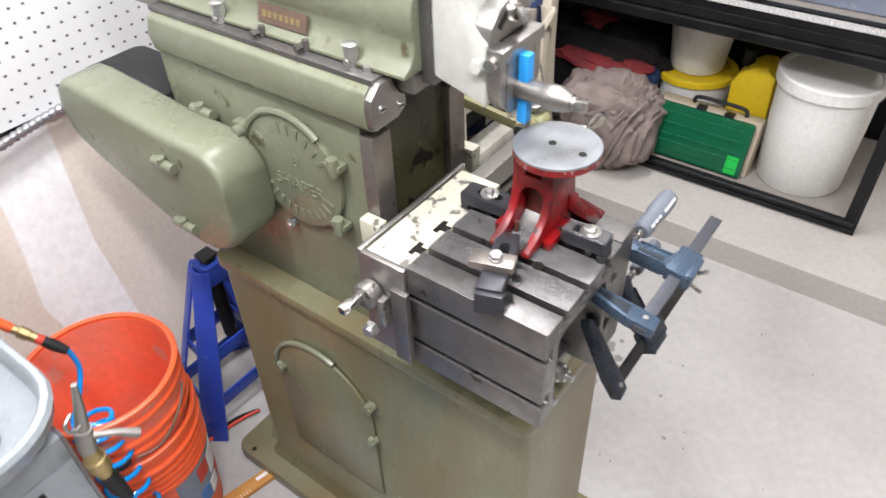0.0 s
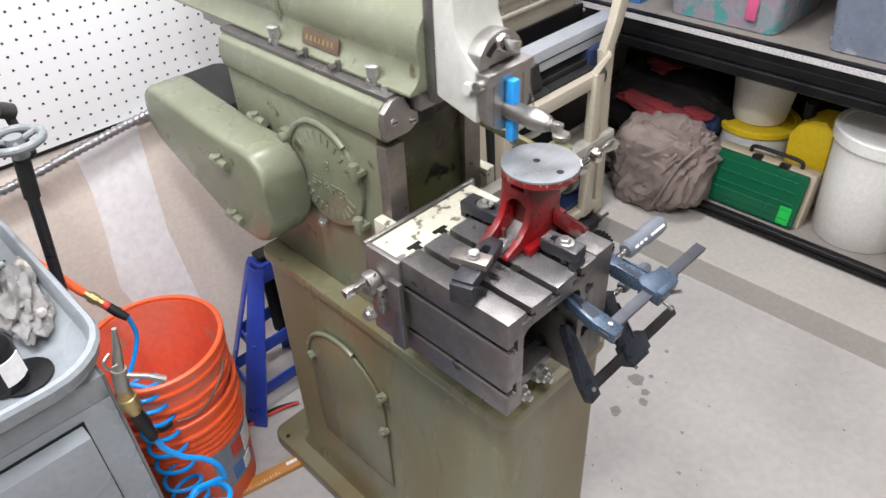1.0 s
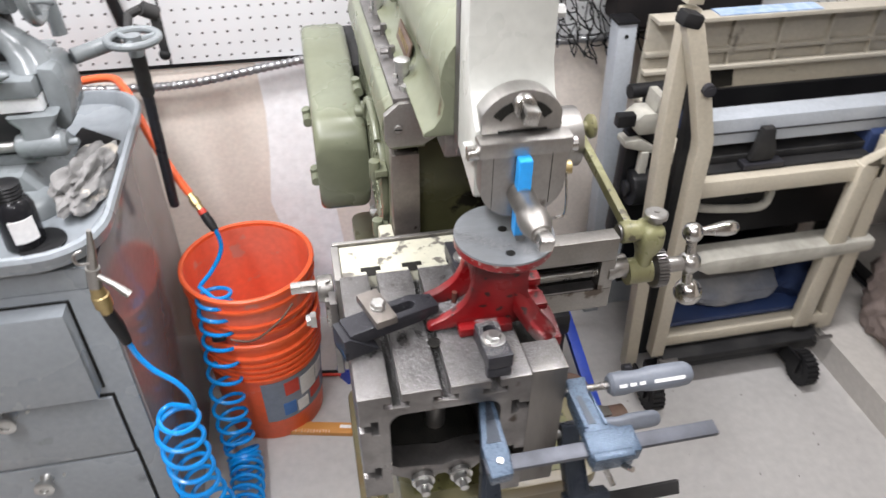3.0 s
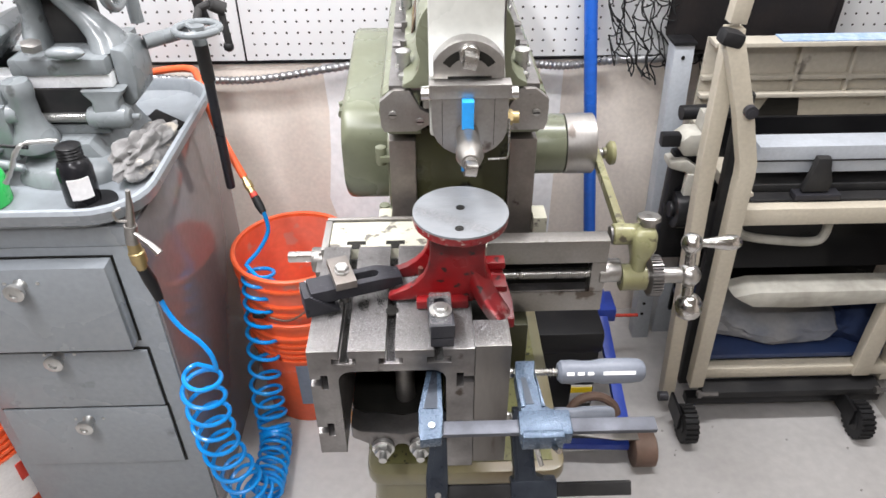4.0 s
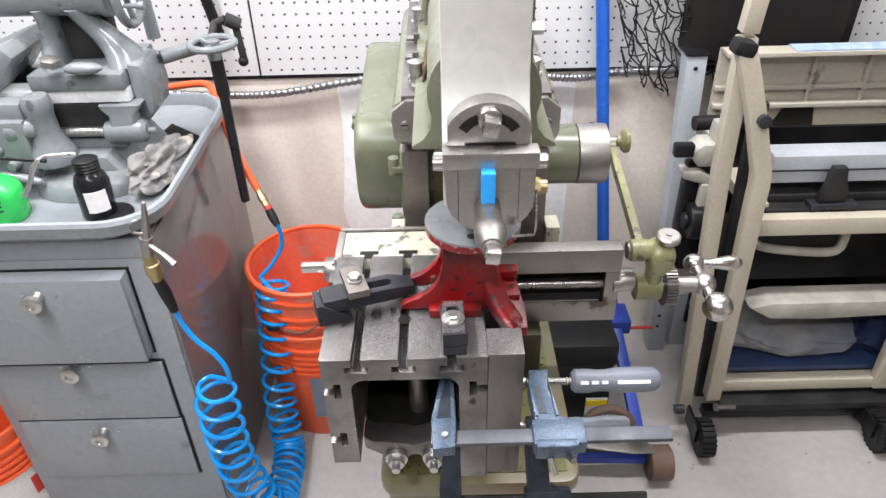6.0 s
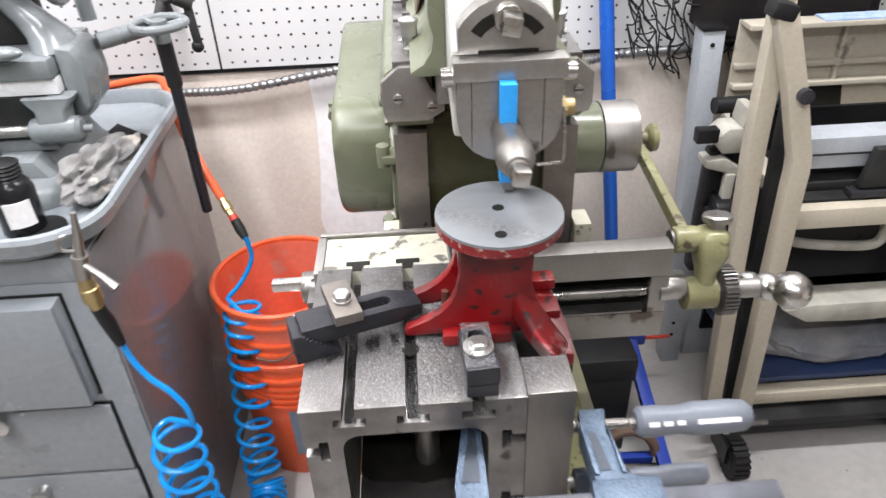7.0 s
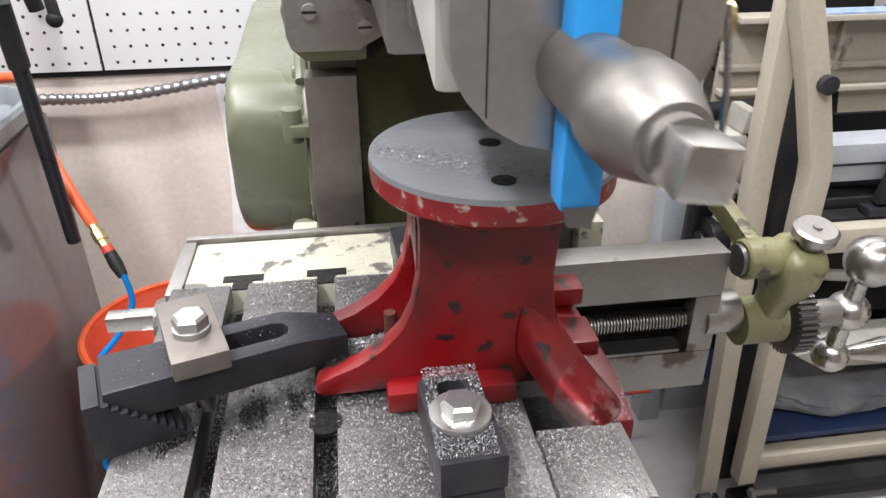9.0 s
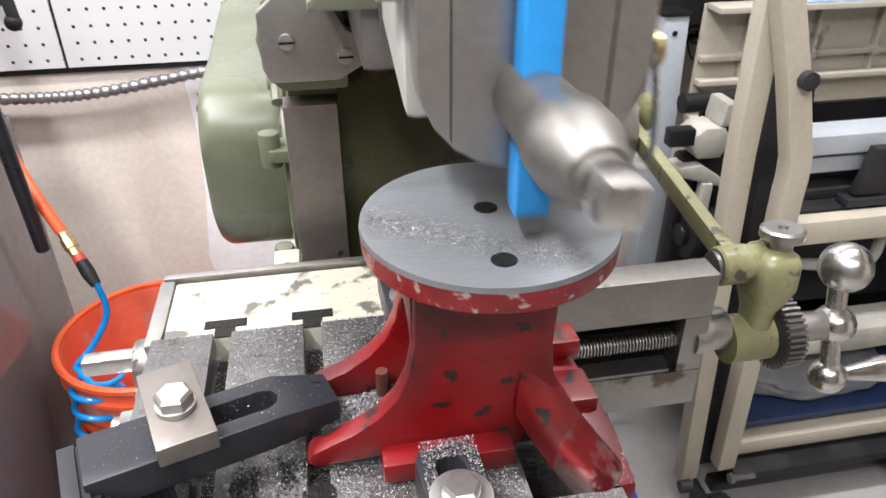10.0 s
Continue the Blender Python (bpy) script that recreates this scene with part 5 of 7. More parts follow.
# ---- beside the shaper: lathe on its cabinet ----
def lathe_cabinet():
    cb = thing("lathe_cabinet", (-0.8, 0.72, 0.0), "grey enamelled steel lathe cabinet with drawers and a chip pan", "cabinet")
    part("body", boxed((-0.785, -0.376, 0.452, 1.02, 0.0, 0.7995)), CABGREY, cb, "grey drawer pedestal", 0.004)
    part("body", boxed((-1.30, -1.08, 0.452, 1.02, 0.0, 0.7995)), CABGREY, cb, "grey pedestal", 0.004)
    part("top_frame", boxed((-1.30, -0.376, 0.452, 1.02, 0.80, 0.842)), CABGREY, cb, "", 0.003)
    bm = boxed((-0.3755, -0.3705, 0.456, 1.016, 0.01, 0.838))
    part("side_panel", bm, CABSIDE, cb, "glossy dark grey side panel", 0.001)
    for x0, x1, z0, z1, proud, kx, kz in ((-0.768, -0.428, 0.580, 0.778, 0.030, -0.585, 0.744), (-0.757, -0.418, 0.397, 0.553, 0.004, -0.592, 0.545), (-0.757, -0.416, 0.213, 0.391, 0.004, -0.588, 0.357)):
        bm = boxed((x0 - 0.004, x1 + 0.004, 0.4495, 0.4515, z0 - 0.004, z1 + 0.004))
        part("drawer_gap", bm, GREASESHADE, cb)
        bm = boxed((x0, x1, 0.4515 - 0.004 - proud, 0.4490 if proud < 0.01 else 0.4512, z0, z1))
        dr = part("drawer", bm, CABGREY, cb, "grey drawer pulled slightly open" if proud > 0.01 else "grey steel drawer", 0.003)
        y = 0.4475 - proud
        bm = B()
        turned(bm, (kx, y, kz), (0, -1, 0), [(0, 0.013), (0.006, 0.010), (0.014, 0.010), (0.018, 0.017), (0.026, 0.018), (0.028, 0.015), (0.0285, 0.008), (0.025, 0.007)], 24)
        part("knob", bm, GALV, dr, "round nickel drawer knob")
        for dx in (-0.026, 0.032):
            bm = B()
            cyl(bm, (kx + dx, y, kz + 0.004), (kx + dx, y - 0.002, kz + 0.004), 0.0032, None, 10)
            part("screw", bm, GALV, dr)
    # left bank of drawers
    bm = boxed((-1.28, -1.10, 0.4475, 0.4512, 0.20, 0.78))
    part("door", bm, CABGREY, cb, "grey cabinet door", 0.002)
    # chip pan with rolled rim
    def outline(g):
        r = 0.10 - g * 0.5
        x0, x1, y0, y1 = -1.36 + g, -0.342 - g, 0.420 + g, 1.00 - g
        return arc((x0 + r, y0 + r), r, 180, 270, 6) + arc((x1 - r, y0 + r), r, 270, 360, 6) + arc((x1 - r, y1 - r), r, 0, 90, 6) + arc((x0 + r, y1 - r), r, 90, 180, 6)
    bm = B()
    rings(bm, [[(x, y, z) for x, y in outline(g)] for g, z in ((0.03, 0.843), (0.006, 0.862), (0.0, 0.885), (0.003, 0.892), (0.010, 0.893), (0.014, 0.888), (0.020, 0.868), (0.045, 0.8525))], caps=True)
    part("chip_pan", bm, CABGREY, cb, "worn grey chip pan with a rolled rim")


lathe_cabinet()


def lathe():
    la = thing("metal_lathe", (-0.75, 0.72, 0.853), "grey enamelled bench metal lathe standing in the chip pan", "lathe")
    for x in (-0.53, -1.15):
        bm = B()
        prism(bm, [(x - 0.10, 0.853), (x + 0.095, 0.853), (x + 0.075, 0.875), (x + 0.05, 0.915), (x - 0.06, 0.915), (x - 0.085, 0.875)], "y", 0.575, 0.80)
        part("foot", bm, LATHEGREY, la, "", 0.012)
    bm = boxed((-1.30, -0.450, 0.615, 0.80, 0.915, 0.935), (-1.30, -0.437, 0.640, 0.665, 0.9352, 1.005), (-1.30, -0.437, 0.755, 0.78, 0.9352, 1.005))
    part("bed", bm, LATHEGREY, la, "", 0.003)
    # near-white with little metal: the way's sheen is put into its colour
    bm = boxed((-1.30, -0.425, 0.622, 0.668, 1.0052, 1.030))
    part("bed_way", bm, WAYWHITE, la, "bright flat bed way", 0.002)
    bm = boxed((-1.30, -0.425, 0.752, 0.790, 1.0052, 1.030))
    part("bed_way", bm, LATHEGREY, la, "", 0.002)
    # dark front of the bed, shade below the way set as colour
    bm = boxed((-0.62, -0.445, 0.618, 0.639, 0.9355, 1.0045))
    part("bed_shade_front", bm, SAWDARK, la, "bed side with its shade put in as dark colour")
    bm = B()
    pts = [(-0.60 + 0.0012 * i, 0.612, 0.951) for i in range(110)]
    tube(bm, pts, [0.0085 + 0.0012 * (1 if (i // 2) % 2 else -1) for i in range(110)], 10)
    part("lead_screw", bm, GALV, la, "bright lead screw")
    bm = B()
    turned(bm, (-0.482, 0.612, 0.951), (1, 0, 0), [(0, 0.014), (0.003, 0.0185), (0.010, 0.0205), (0.060, 0.0225), (0.074, 0.0215), (0.080, 0.015), (0.081, 0.004)], 24)
    rings(bm, [rrect(x0, x1, y0, y1, 0.008, z) for x0, x1, y0, y1, z in ((-0.466, -0.416, 0.596, 0.634, 0.955), (-0.466, -0.416, 0.600, 0.638, 0.985), (-0.480, -0.405, 0.604, 0.640, 0.998), (-0.482, -0.403, 0.604, 0.640, 1.004))])
    cyl(bm, (-0.40, 0.612, 0.951), (-0.386, 0.612, 0.951), 0.006, None, 12)
    part("screw_bracket", bm, LATHEGREY, la)
    # carriage with apron and rounded elbow
    bm = boxed((-0.74, -0.60, 0.565, 0.612, 0.955, 1.030))
    part("carriage", bm, LATHEGREY, la, "", 0.014)
    bm = B()
    turned(bm, (-0.578, 0.583, 0.905), (0, 0, 1), [(0, 0.036), (0.004, 0.041), (0.018, 0.042), (0.030, 0.038), (0.045, 0.029), (0.065, 0.0245), (0.098, 0.0235), (0.106, 0.026), (0.124, 0.026), (0.132, 0.022), (0.134, 0.004)], 28)
    part("carriage_boss", bm, LATHEGREY, la, "rounded grey elbow casting")
    bm = B()
    turned(bm, (-0.585, 0.575, 0.978), (-1, -0.1, -0.05), [(0, 0.019), (0.03, 0.019), (0.036, 0.0225), (0.052, 0.0225), (0.056, 0.018)], 22)
    part("side_boss", bm, LATHEGREY, la)
    bm = boxed((-0.86, -0.60, 0.552, 0.60, 0.89, 1.0))
    part("apron", bm, LATHEGREY, la, "", 0.012)
    for x, z in ((-0.66, 0.945), (-0.635, 0.92), (-0.69, 0.915)):
        bm = B()
        cyl(bm, (x, 0.552, z), (x, 0.532, z), 0.010, 0.008, 12)
        part("apron_knob", bm, LATHEGREY, la)
    bm = B()
    turned(bm, (-0.665, 0.535, 0.905), (1, 0, -0.25), [(0, 0.004), (0.01, 0.007), (0.045, 0.0095), (0.075, 0.007), (0.08, 0.002)], 14)
    part("feed_handle", bm, LATHEGREY, la, "grey feed handle")
    # tailstock: spread legs, barrel, wheel
    bm = boxed((-0.600, -0.425, 0.615, 0.795, 1.0305, 1.062))
    part("tailstock_base", bm, LATHEGREY, la, "", 0.006)
    # solid black filler for the shade between the ways
    bm = boxed((-1.28, -0.45, 0.669, 0.75, 0.94, 1.0))
    part("bed_gap_shade", bm, GREASESHADE, la)
    # thin dark sheet, again shade given as colour
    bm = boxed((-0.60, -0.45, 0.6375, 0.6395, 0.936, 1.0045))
    part("bed_shade", bm, SAWDARK, la, "bed side with its shade put in as dark colour")
    for x0, x1, x2, x3 in ((-0.590, -0.545, -0.578, -0.545), (-0.470, -0.405, -0.520, -0.480)):
        bm = B()
        loops = []
        for k in range(6):
            u = k / 5
            e = u * u * (3 - 2 * u)
            xa, xb, hw = x0 + (x2 - x0) * e, x1 + (x3 - x1) * e, 0.055 - 0.028 * math.sin(math.pi * min(1, u * 0.9))
            z = 1.0625 + 0.105 * u
            loops.append([((xa + xb) / 2 + (xb - xa) / 2 * math.cos(a), 0.69 + hw * math.sin(a), z) for a in [2 * math.pi * i / 16 for i in range(16)]])
        rings(bm, loops)
        part("tailstock_leg", bm, LATHEGREY, la)
    # dark block painted as the shade between the tailstock legs
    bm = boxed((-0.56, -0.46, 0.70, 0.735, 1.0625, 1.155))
    part("tailstock_hollow", bm, SAWDARK, la, "dark block standing for the shade under the barrel", 0.004)
    bm = B()
    cyl(bm, (-0.68, 0.69, 1.19), (-0.452, 0.69, 1.19), 0.040, None, 28)
    cyl(bm, (-0.452, 0.69, 1.19), (-0.435, 0.69, 1.19), 0.044, None, 28)
    part("barrel", bm, LATHEGREY, la, "", 0.003)
    bm = B()
    tube(bm, [(-0.405, 0.69 + 0.058 * math.cos(a), 1.19 + 0.058 * math.sin(a)) for a in [2 * math.pi * i / 32 for i in range(32)]], 0.0085, 10, True)
    for a in (0.5, 2.6, 4.7):
        tube(bm, [(-0.412, 0.69, 1.19), (-0.405, 0.69 + 0.056 * math.cos(a), 1.19 + 0.056 * math.sin(a))], 0.006, 8)
    cyl(bm, (-0.435, 0.69, 1.19), (-0.395, 0.69, 1.19), 0.014, None, 16)
    turned(bm, (-0.398, 0.645, 1.175), (1, 0, 0.0), [(0, 0.004), (0.02, 0.005), (0.03, 0.008), (0.036, 0.006)], 12)
    part("tail_wheel", bm, LATHEGREY, la, "grey spoked hand wheel")
    bm = B()
    turned(bm, (-0.545, 0.615, 1.082), (0.15, -0.1, 1), [(0, 0.019), (0.012, 0.019), (0.014, 0.013), (0.0145, 0.004)], 6)
    part("clamp_nut", bm, STEEL, la, "steel clamp nut")
    bm = B()
    ball(bm, (-0.485, 0.605, 1.078), 0.03, 18, (1.2, 0.5, 0.38))
    part("clamp_lever", bm, LATHEGREY, la)
    bm = B()
    prism(bm, [(-0.4245, 0.965), (-0.408, 0.955), (-0.392, 0.975), (-0.386, 1.01), (-0.388, 1.045), (-0.398, 1.068), (-0.4245, 1.072)], "y", 0.640, 0.74)
    part("bed_end", bm, LATHEGREY, la, "", 0.016)
    bm = B()
    tube(bm, [(-0.385, 0.72, 1.055), (-0.315, 0.765, 1.062)], 0.014, 14)
    tube(bm, [(-0.405, 0.76, 1.08), (-0.43, 0.80, 1.40)], 0.013, 12)
    part("cross_shaft", bm, LATHEGREY, la)
    bm = B()
    prism(bm, [(-0.80, 1.0302), (-0.66, 1.0302), (-0.60, 1.10), (-0.62, 1.12), (-0.70, 1.09), (-0.80, 1.09)], "y", 0.60, 0.76)
    part("compound_slide", bm, LATHEGREY, la, "", 0.01)

    bm = B()
    rings(bm, [[(-0.525 + a * math.cos(t), 0.572 + b * math.sin(t), z) for t in [2 * math.pi * i / 28 for i in range(28)]] for a, b, z in ((0.098, 0.062, 0.8532), (0.096, 0.060, 0.860), (0.088, 0.054, 0.874), (0.074, 0.044, 0.882), (0.05, 0.03, 0.885))])
    part("foot_boss", bm, LATHEGREY, la, "rounded oval foot")
    la.location = Vector(la.location) + Vector((-0.012, 0.05, 0))


lathe()


def wheel_and_bar():
    hw = thing("hand_wheel", (-0.294, 0.775, 1.05), "grey spoked hand wheel on a long dark hanging bar", "hand wheel")
    c = Vector((-0.294, 0.775, 1.078))
    bm = B()
    tube(bm, [c + Vector((0.042 * math.cos(a), 0.042 * math.sin(a), 0)) for a in [2 * math.pi * i / 32 for i in range(32)]], 0.0072, 10, True)
    for a in (0.3, 2.4, 4.5):
        tube(bm, [c + Vector((0, 0, -0.006)), c + Vector((0.040 * math.cos(a), 0.040 * math.sin(a), 0))], 0.0055, 8)
    cyl(bm, c + Vector((0, 0, -0.03)), c + Vector((0, 0, 0.006)), 0.014, None, 16)
    part("wheel", bm, LATHEGREY, hw)
    bm = B()
    tube(bm, [(-0.294, 0.778, 1.050), (-0.300, 0.800, 0.965)], 0.0135, 14)
    part("socket", bm, SAWDARK, hw)
    bm = B()
    tube(bm, [(-0.300, 0.800, 0.965), (-0.319, 0.858, 0.679)], 0.0105, 14)
    part("bar", bm, BLACKSTEEL, hw, "long dark round bar")
    bm = B()
    tube(bm, [(-0.285, 0.86, 1.10), (-0.262, 0.87, 1.085)], 0.014, 12)
    tube(bm, [(-0.270, 0.87, 1.085), (-0.262, 0.86, 1.015)], 0.008, 10)
    ball(bm, (-0.264, 0.86, 1.012), 0.011, 14)
    part("crank_knob", bm, SAWDARK, hw, "dark ball-ended crank")
    bm = B()
    tube(bm, [(-0.31, 0.86, 1.09), (-0.285, 0.86, 1.10)], 0.008, 10)
    tube(bm, [(-0.310, 0.86, 1.09), (-0.31, 0.79, 1.055)], 0.008, 10)
    part("link", bm, SAWDARK, hw)
    bm = B()
    tube(bm, [(-0.405, 1.10, 1.35), (-0.40, 1.11, 1.10), (-0.385, 1.13, 0.98)], 0.013, 12)
    solid("black_hose", bm, RUBBER, "thick black rubber hose hanging on the wall", "hose", at=(-0.4, 1.1, 0.98))


wheel_and_bar()


def pan_things():
    oc = thing("oil_can", (-0.655, 0.520, 0.853), "bright green oil can with a thin spout", "oil can")
    bm = B()
    turned(bm, (-0.655, 0.520, 0.853), (0, 0, 1), [(0, 0.045), (0.003, 0.047), (0.050, 0.047), (0.062, 0.043), (0.078, 0.024), (0.084, 0.018)], 28)
    part("can", bm, OILGREEN, oc)
    bm = B()
    turned(bm, (-0.655, 0.520, 0.937), (0, 0, 1), [(0, 0.016), (0.012, 0.016), (0.014, 0.010)], 20)
    part("cap", bm, GALV, oc)
    bm = B()
    tube(bm, [(-0.655, 0.520, 0.95), (-0.655, 0.520, 0.985)], 0.004, 8)
    tube(bm, smoothed([(-0.72, 0.50, 0.992), (-0.60, 0.49, 0.985), (-0.52, 0.485, 0.98)], 4), 0.003, 8)
    part("spout", bm, BLACKPLASTIC, oc)
    bm = B()
    for i, (z, w) in enumerate(((0.884, 0.046), (0.893, 0.04), (0.901, 0.05))):
        rings(bm, [[(-0.655 + 0.0476 * math.sin(a), 0.520 - 0.0476 * math.cos(a), z + dz) for a in [(-0.15 + k * 0.14) + w * 3 for k in range(6)]] + [(-0.655 + 0.0465 * math.sin(a), 0.520 - 0.0465 * math.cos(a), z + dz) for a in [(-0.15 + k * 0.14) + w * 3 for k in range(5, -1, -1)]] for dz in (0, 0.003)])
    part("print_bars", bm, PRINTBLACK, oc, "black unreadable print")
    bt = thing("black_bottle", (-0.478, 0.520, 0.853), "black plastic bottle with white label", "bottle")
    bm = B()
    turned(bm, (-0.478, 0.520, 0.853), (0.02, 0.03, 1), [(0, 0.028), (0.003, 0.030), (0.068, 0.030), (0.080, 0.026), (0.086, 0.020)], 26)
    part("bottle", bm, BOTTLE, bt)
    bm = B()
    prof = [(0.086 + 0.003 * i, 0.0195 if i % 2 else 0.0215) for i in range(9)] + [(0.113, 0.016)]
    turned(bm, (-0.478, 0.520, 0.853), (0.02, 0.03, 1), prof, 22)
    part("cap", bm, BLACKPLASTIC, bt, "ribbed black cap")
    bm = B()
    q = (0.0322, 0.0300)
    rings(bm, [[(-0.4775 + q[0] * math.sin(a), 0.5215 - q[0] * math.cos(a), z) for a in (-0.1, 0.3, 0.7, 1.1)] + [(-0.4775 + q[1] * math.sin(a), 0.5215 - q[1] * math.cos(a), z) for a in (1.1, 0.7, 0.3, -0.1)] for z in (0.872, 0.912)])
    part("label_patch", bm, LABELWHITE, bt, "white printed label")
    bm = B()
    cyl(bm, (-0.455, 0.515, 0.8535), (-0.455, 0.515, 0.858), 0.038, None, 24)
    solid("plastic_disc", bm, BLACKPLASTIC, "flat round black plastic disc lying in the pan", "disc", at=(-0.455, 0.515, 0.853), bevel=0.001)
    bm = B()
    tube(bm, smoothed([(-0.475, 0.50, 0.984), (-0.52, 0.49, 0.986), (-0.54, 0.482, 0.975), (-0.555, 0.475, 0.945), (-0.57, 0.470, 0.922)], 5), [0.0035 + 0.0007 * (i % 3) for i in range(21)], 8)
    solid("steel_hook", bm, GALV, "curved bright steel lever hanging at the oil can", "lever", at=(-0.52, 0.49, 0.95))
    bm = B()
    prism(bm, [(-0.478, 0.822), (-0.462, 0.900), (-0.375, 0.826), (-0.400, 0.762)], "z", 0.8535, 0.8585)
    solid("leather_sheet", bm, DARKCLOTH, "flat dark grey leather sheet lying in the pan", "sheet", at=(-0.38, 0.71, 0.8535), bevel=0.001)
    # crumpled rag
    bm = B()
    bmesh.ops.create_icosphere(bm, subdivisions=5, radius=1.0)
    for v in bm.verts:
        n1 = noise.noise(v.co * 1.2) * 0.30 + noise.noise(v.co * 2.7 + Vector((3, 1, 2))) * 0.30 + noise.noise(v.co * 6) * 0.10 + 0.1
        v.co *= 0.75 + n1
        v.co = Vector((-0.402 + v.co.x * 0.042 + v.co.y * 0.02, 0.650 + v.co.y * 0.10, max(0.8535, 0.885 + v.co.z * 0.045)))
    solid("crumpled_rag", bm, RAG, "crumpled grey cotton rag with pale stains in the pan", "rag", at=(-0.402, 0.650, 0.854))


pan_things()


# ---- air line ----
def coil(path, radius, turns, per=22, ease=1.0):
    pts = smoothed(path, 12)
    out = []
    n = turns * per
    for i in range(n + 1):
        t = (i / n) ** ease * (len(pts) - 1)
        k = min(int(t), len(pts) - 2)
        p = pts[k].lerp(pts[k + 1], t - k)
        a, b, d = frame_of(pts[k + 1] - pts[k])
        an = 2 * math.pi * i / per
        grow = min(1.0, i / (per * 0.8), (n - i) / (per * 0.5) + 0.3)
        out.append(p + (a * math.cos(an) + b * math.sin(an)) * radius * grow)
    return out


def air_line():
    bg = thing("blow_gun", (-0.355, 0.43, 0.70), "steel air blow gun with brass fitting hanging on the pan rim", "blow gun")
    bm = B()
    tube(bm, [(-0.343, 0.412, 0.938), (-0.349, 0.414, 0.905), (-0.358, 0.416, 0.868)], [0.0035, 0.006, 0.0085], 12)
    cyl(bm, (-0.358, 0.416, 0.868), (-0.364, 0.417, 0.832), 0.011, None, 14)
    tube(bm, [(-0.356, 0.412, 0.856), (-0.330, 0.400, 0.842), (-0.312, 0.392, 0.826)], [0.004, 0.005, 0.007], 10)
    tube(bm, smoothed([(-0.362, 0.41, 0.905), (-0.374, 0.405, 0.90), (-0.372, 0.405, 0.885), (-0.358, 0.41, 0.88)], 4), 0.0025, 8)
    part("gun_body", bm, STEEL, bg)
    bm = B()
    turned(bm, (-0.364, 0.417, 0.832), (0.04, 0.02, -1), [(0, 0.010), (0.018, 0.012), (0.020, 0.014), (0.042, 0.014), (0.044, 0.010), (0.056, 0.010)], 12)
    part("brass_fitting", bm, BRASS, bg, "brass quick coupler")
    bm = B()
    tube(bm, [(-0.362, 0.418, 0.778), (-0.357, 0.422, 0.745), (-0.352, 0.425, 0.700)], [0.010, 0.0115, 0.008], 14)
    part("strain_sleeve", bm, RUBBER, bg, "ribbed black strain sleeve")
    lead = smoothed([(-0.352, 0.425, 0.705), (-0.344, 0.425, 0.665), (-0.325, 0.42, 0.63), (-0.298, 0.415, 0.602), (-0.280, 0.41, 0.57), (-0.276, 0.408, 0.535)], 6)
    c1 = coil([(-0.316, 0.415, 0.535), (-0.318, 0.415, 0.41), (-0.315, 0.42, 0.28), (-0.295, 0.44, 0.14), (-0.275, 0.46, 0.055)], 0.040, 11)
    c2 = coil([(-0.262, 0.47, 0.06), (-0.262, 0.60, 0.055), (-0.272, 0.655, 0.08), (-0.283, 0.69, 0.18), (-0.278, 0.73, 0.32), (-0.272, 0.755, 0.43), (-0.268, 0.77, 0.50)], 0.037, 22, ease=1.45)
    tail = smoothed([(-0.296, 0.775, 0.512), (-0.262, 0.786, 0.545), (-0.234, 0.795, 0.595), (-0.237, 0.794, 0.65)], 6)
    hs = thing("coiled_air_hose", (-0.28, 0.5, 0.0), "glossy blue coiled plastic air hose reaching to the floor", "air hose")
    for nm, run in (("hose_lead", lead + c1[6:12]), ("coil", c1[11:-4]), ("coil", c1[-5:-3] + c2[8:-6]), ("hose_tail", c2[-7:-6] + tail)):
        bm = B()
        tube(bm, run, 0.0050, 8)
        part(nm, bm, HOSEBLUE, hs)
    oh = thing("air_supply_hose", (-0.25, 0.82, 0.65), "orange rubber air hose with brass coupling", "air hose")
    bm = B()
    tube(bm, smoothed([(-0.62, 1.12, 0.845), (-0.445, 1.080, 0.881), (-0.393, 1.020, 0.880), (-0.365, 0.955, 0.850), (-0.337, 0.905, 0.804), (-0.307, 0.870, 0.753), (-0.282, 0.850, 0.708)], 8), 0.0088, 12)
    part("hose", bm, HOSEORANGE, oh)
    bm = B()
    turned(bm, (-0.282, 0.850, 0.708), (0.47, -0.60, -0.65), [(0, 0.008), (0.012, 0.008), (0.013, 0.011), (0.030, 0.011), (0.031, 0.009), (0.042, 0.009)], 8)
    part("coupler", bm, BRASS, oh, "brass coupler")
    bm = B()
    turned(bm, (-0.2622, 0.825, 0.681), (0.47, -0.60, -0.65), [(0, 0.0085), (0.010, 0.0095), (0.014, 0.0075)], 12)
    part("ring", bm, PRINTRED, oh)
    bm = B()
    tube(bm, [(-0.2565, 0.818, 0.673), (-0.247, 0.806, 0.659), (-0.237, 0.794, 0.645)], [0.0095, 0.0105, 0.0075], 14)
    part("sleeve", bm, RUBBER, oh, "black strain sleeve")


air_line()


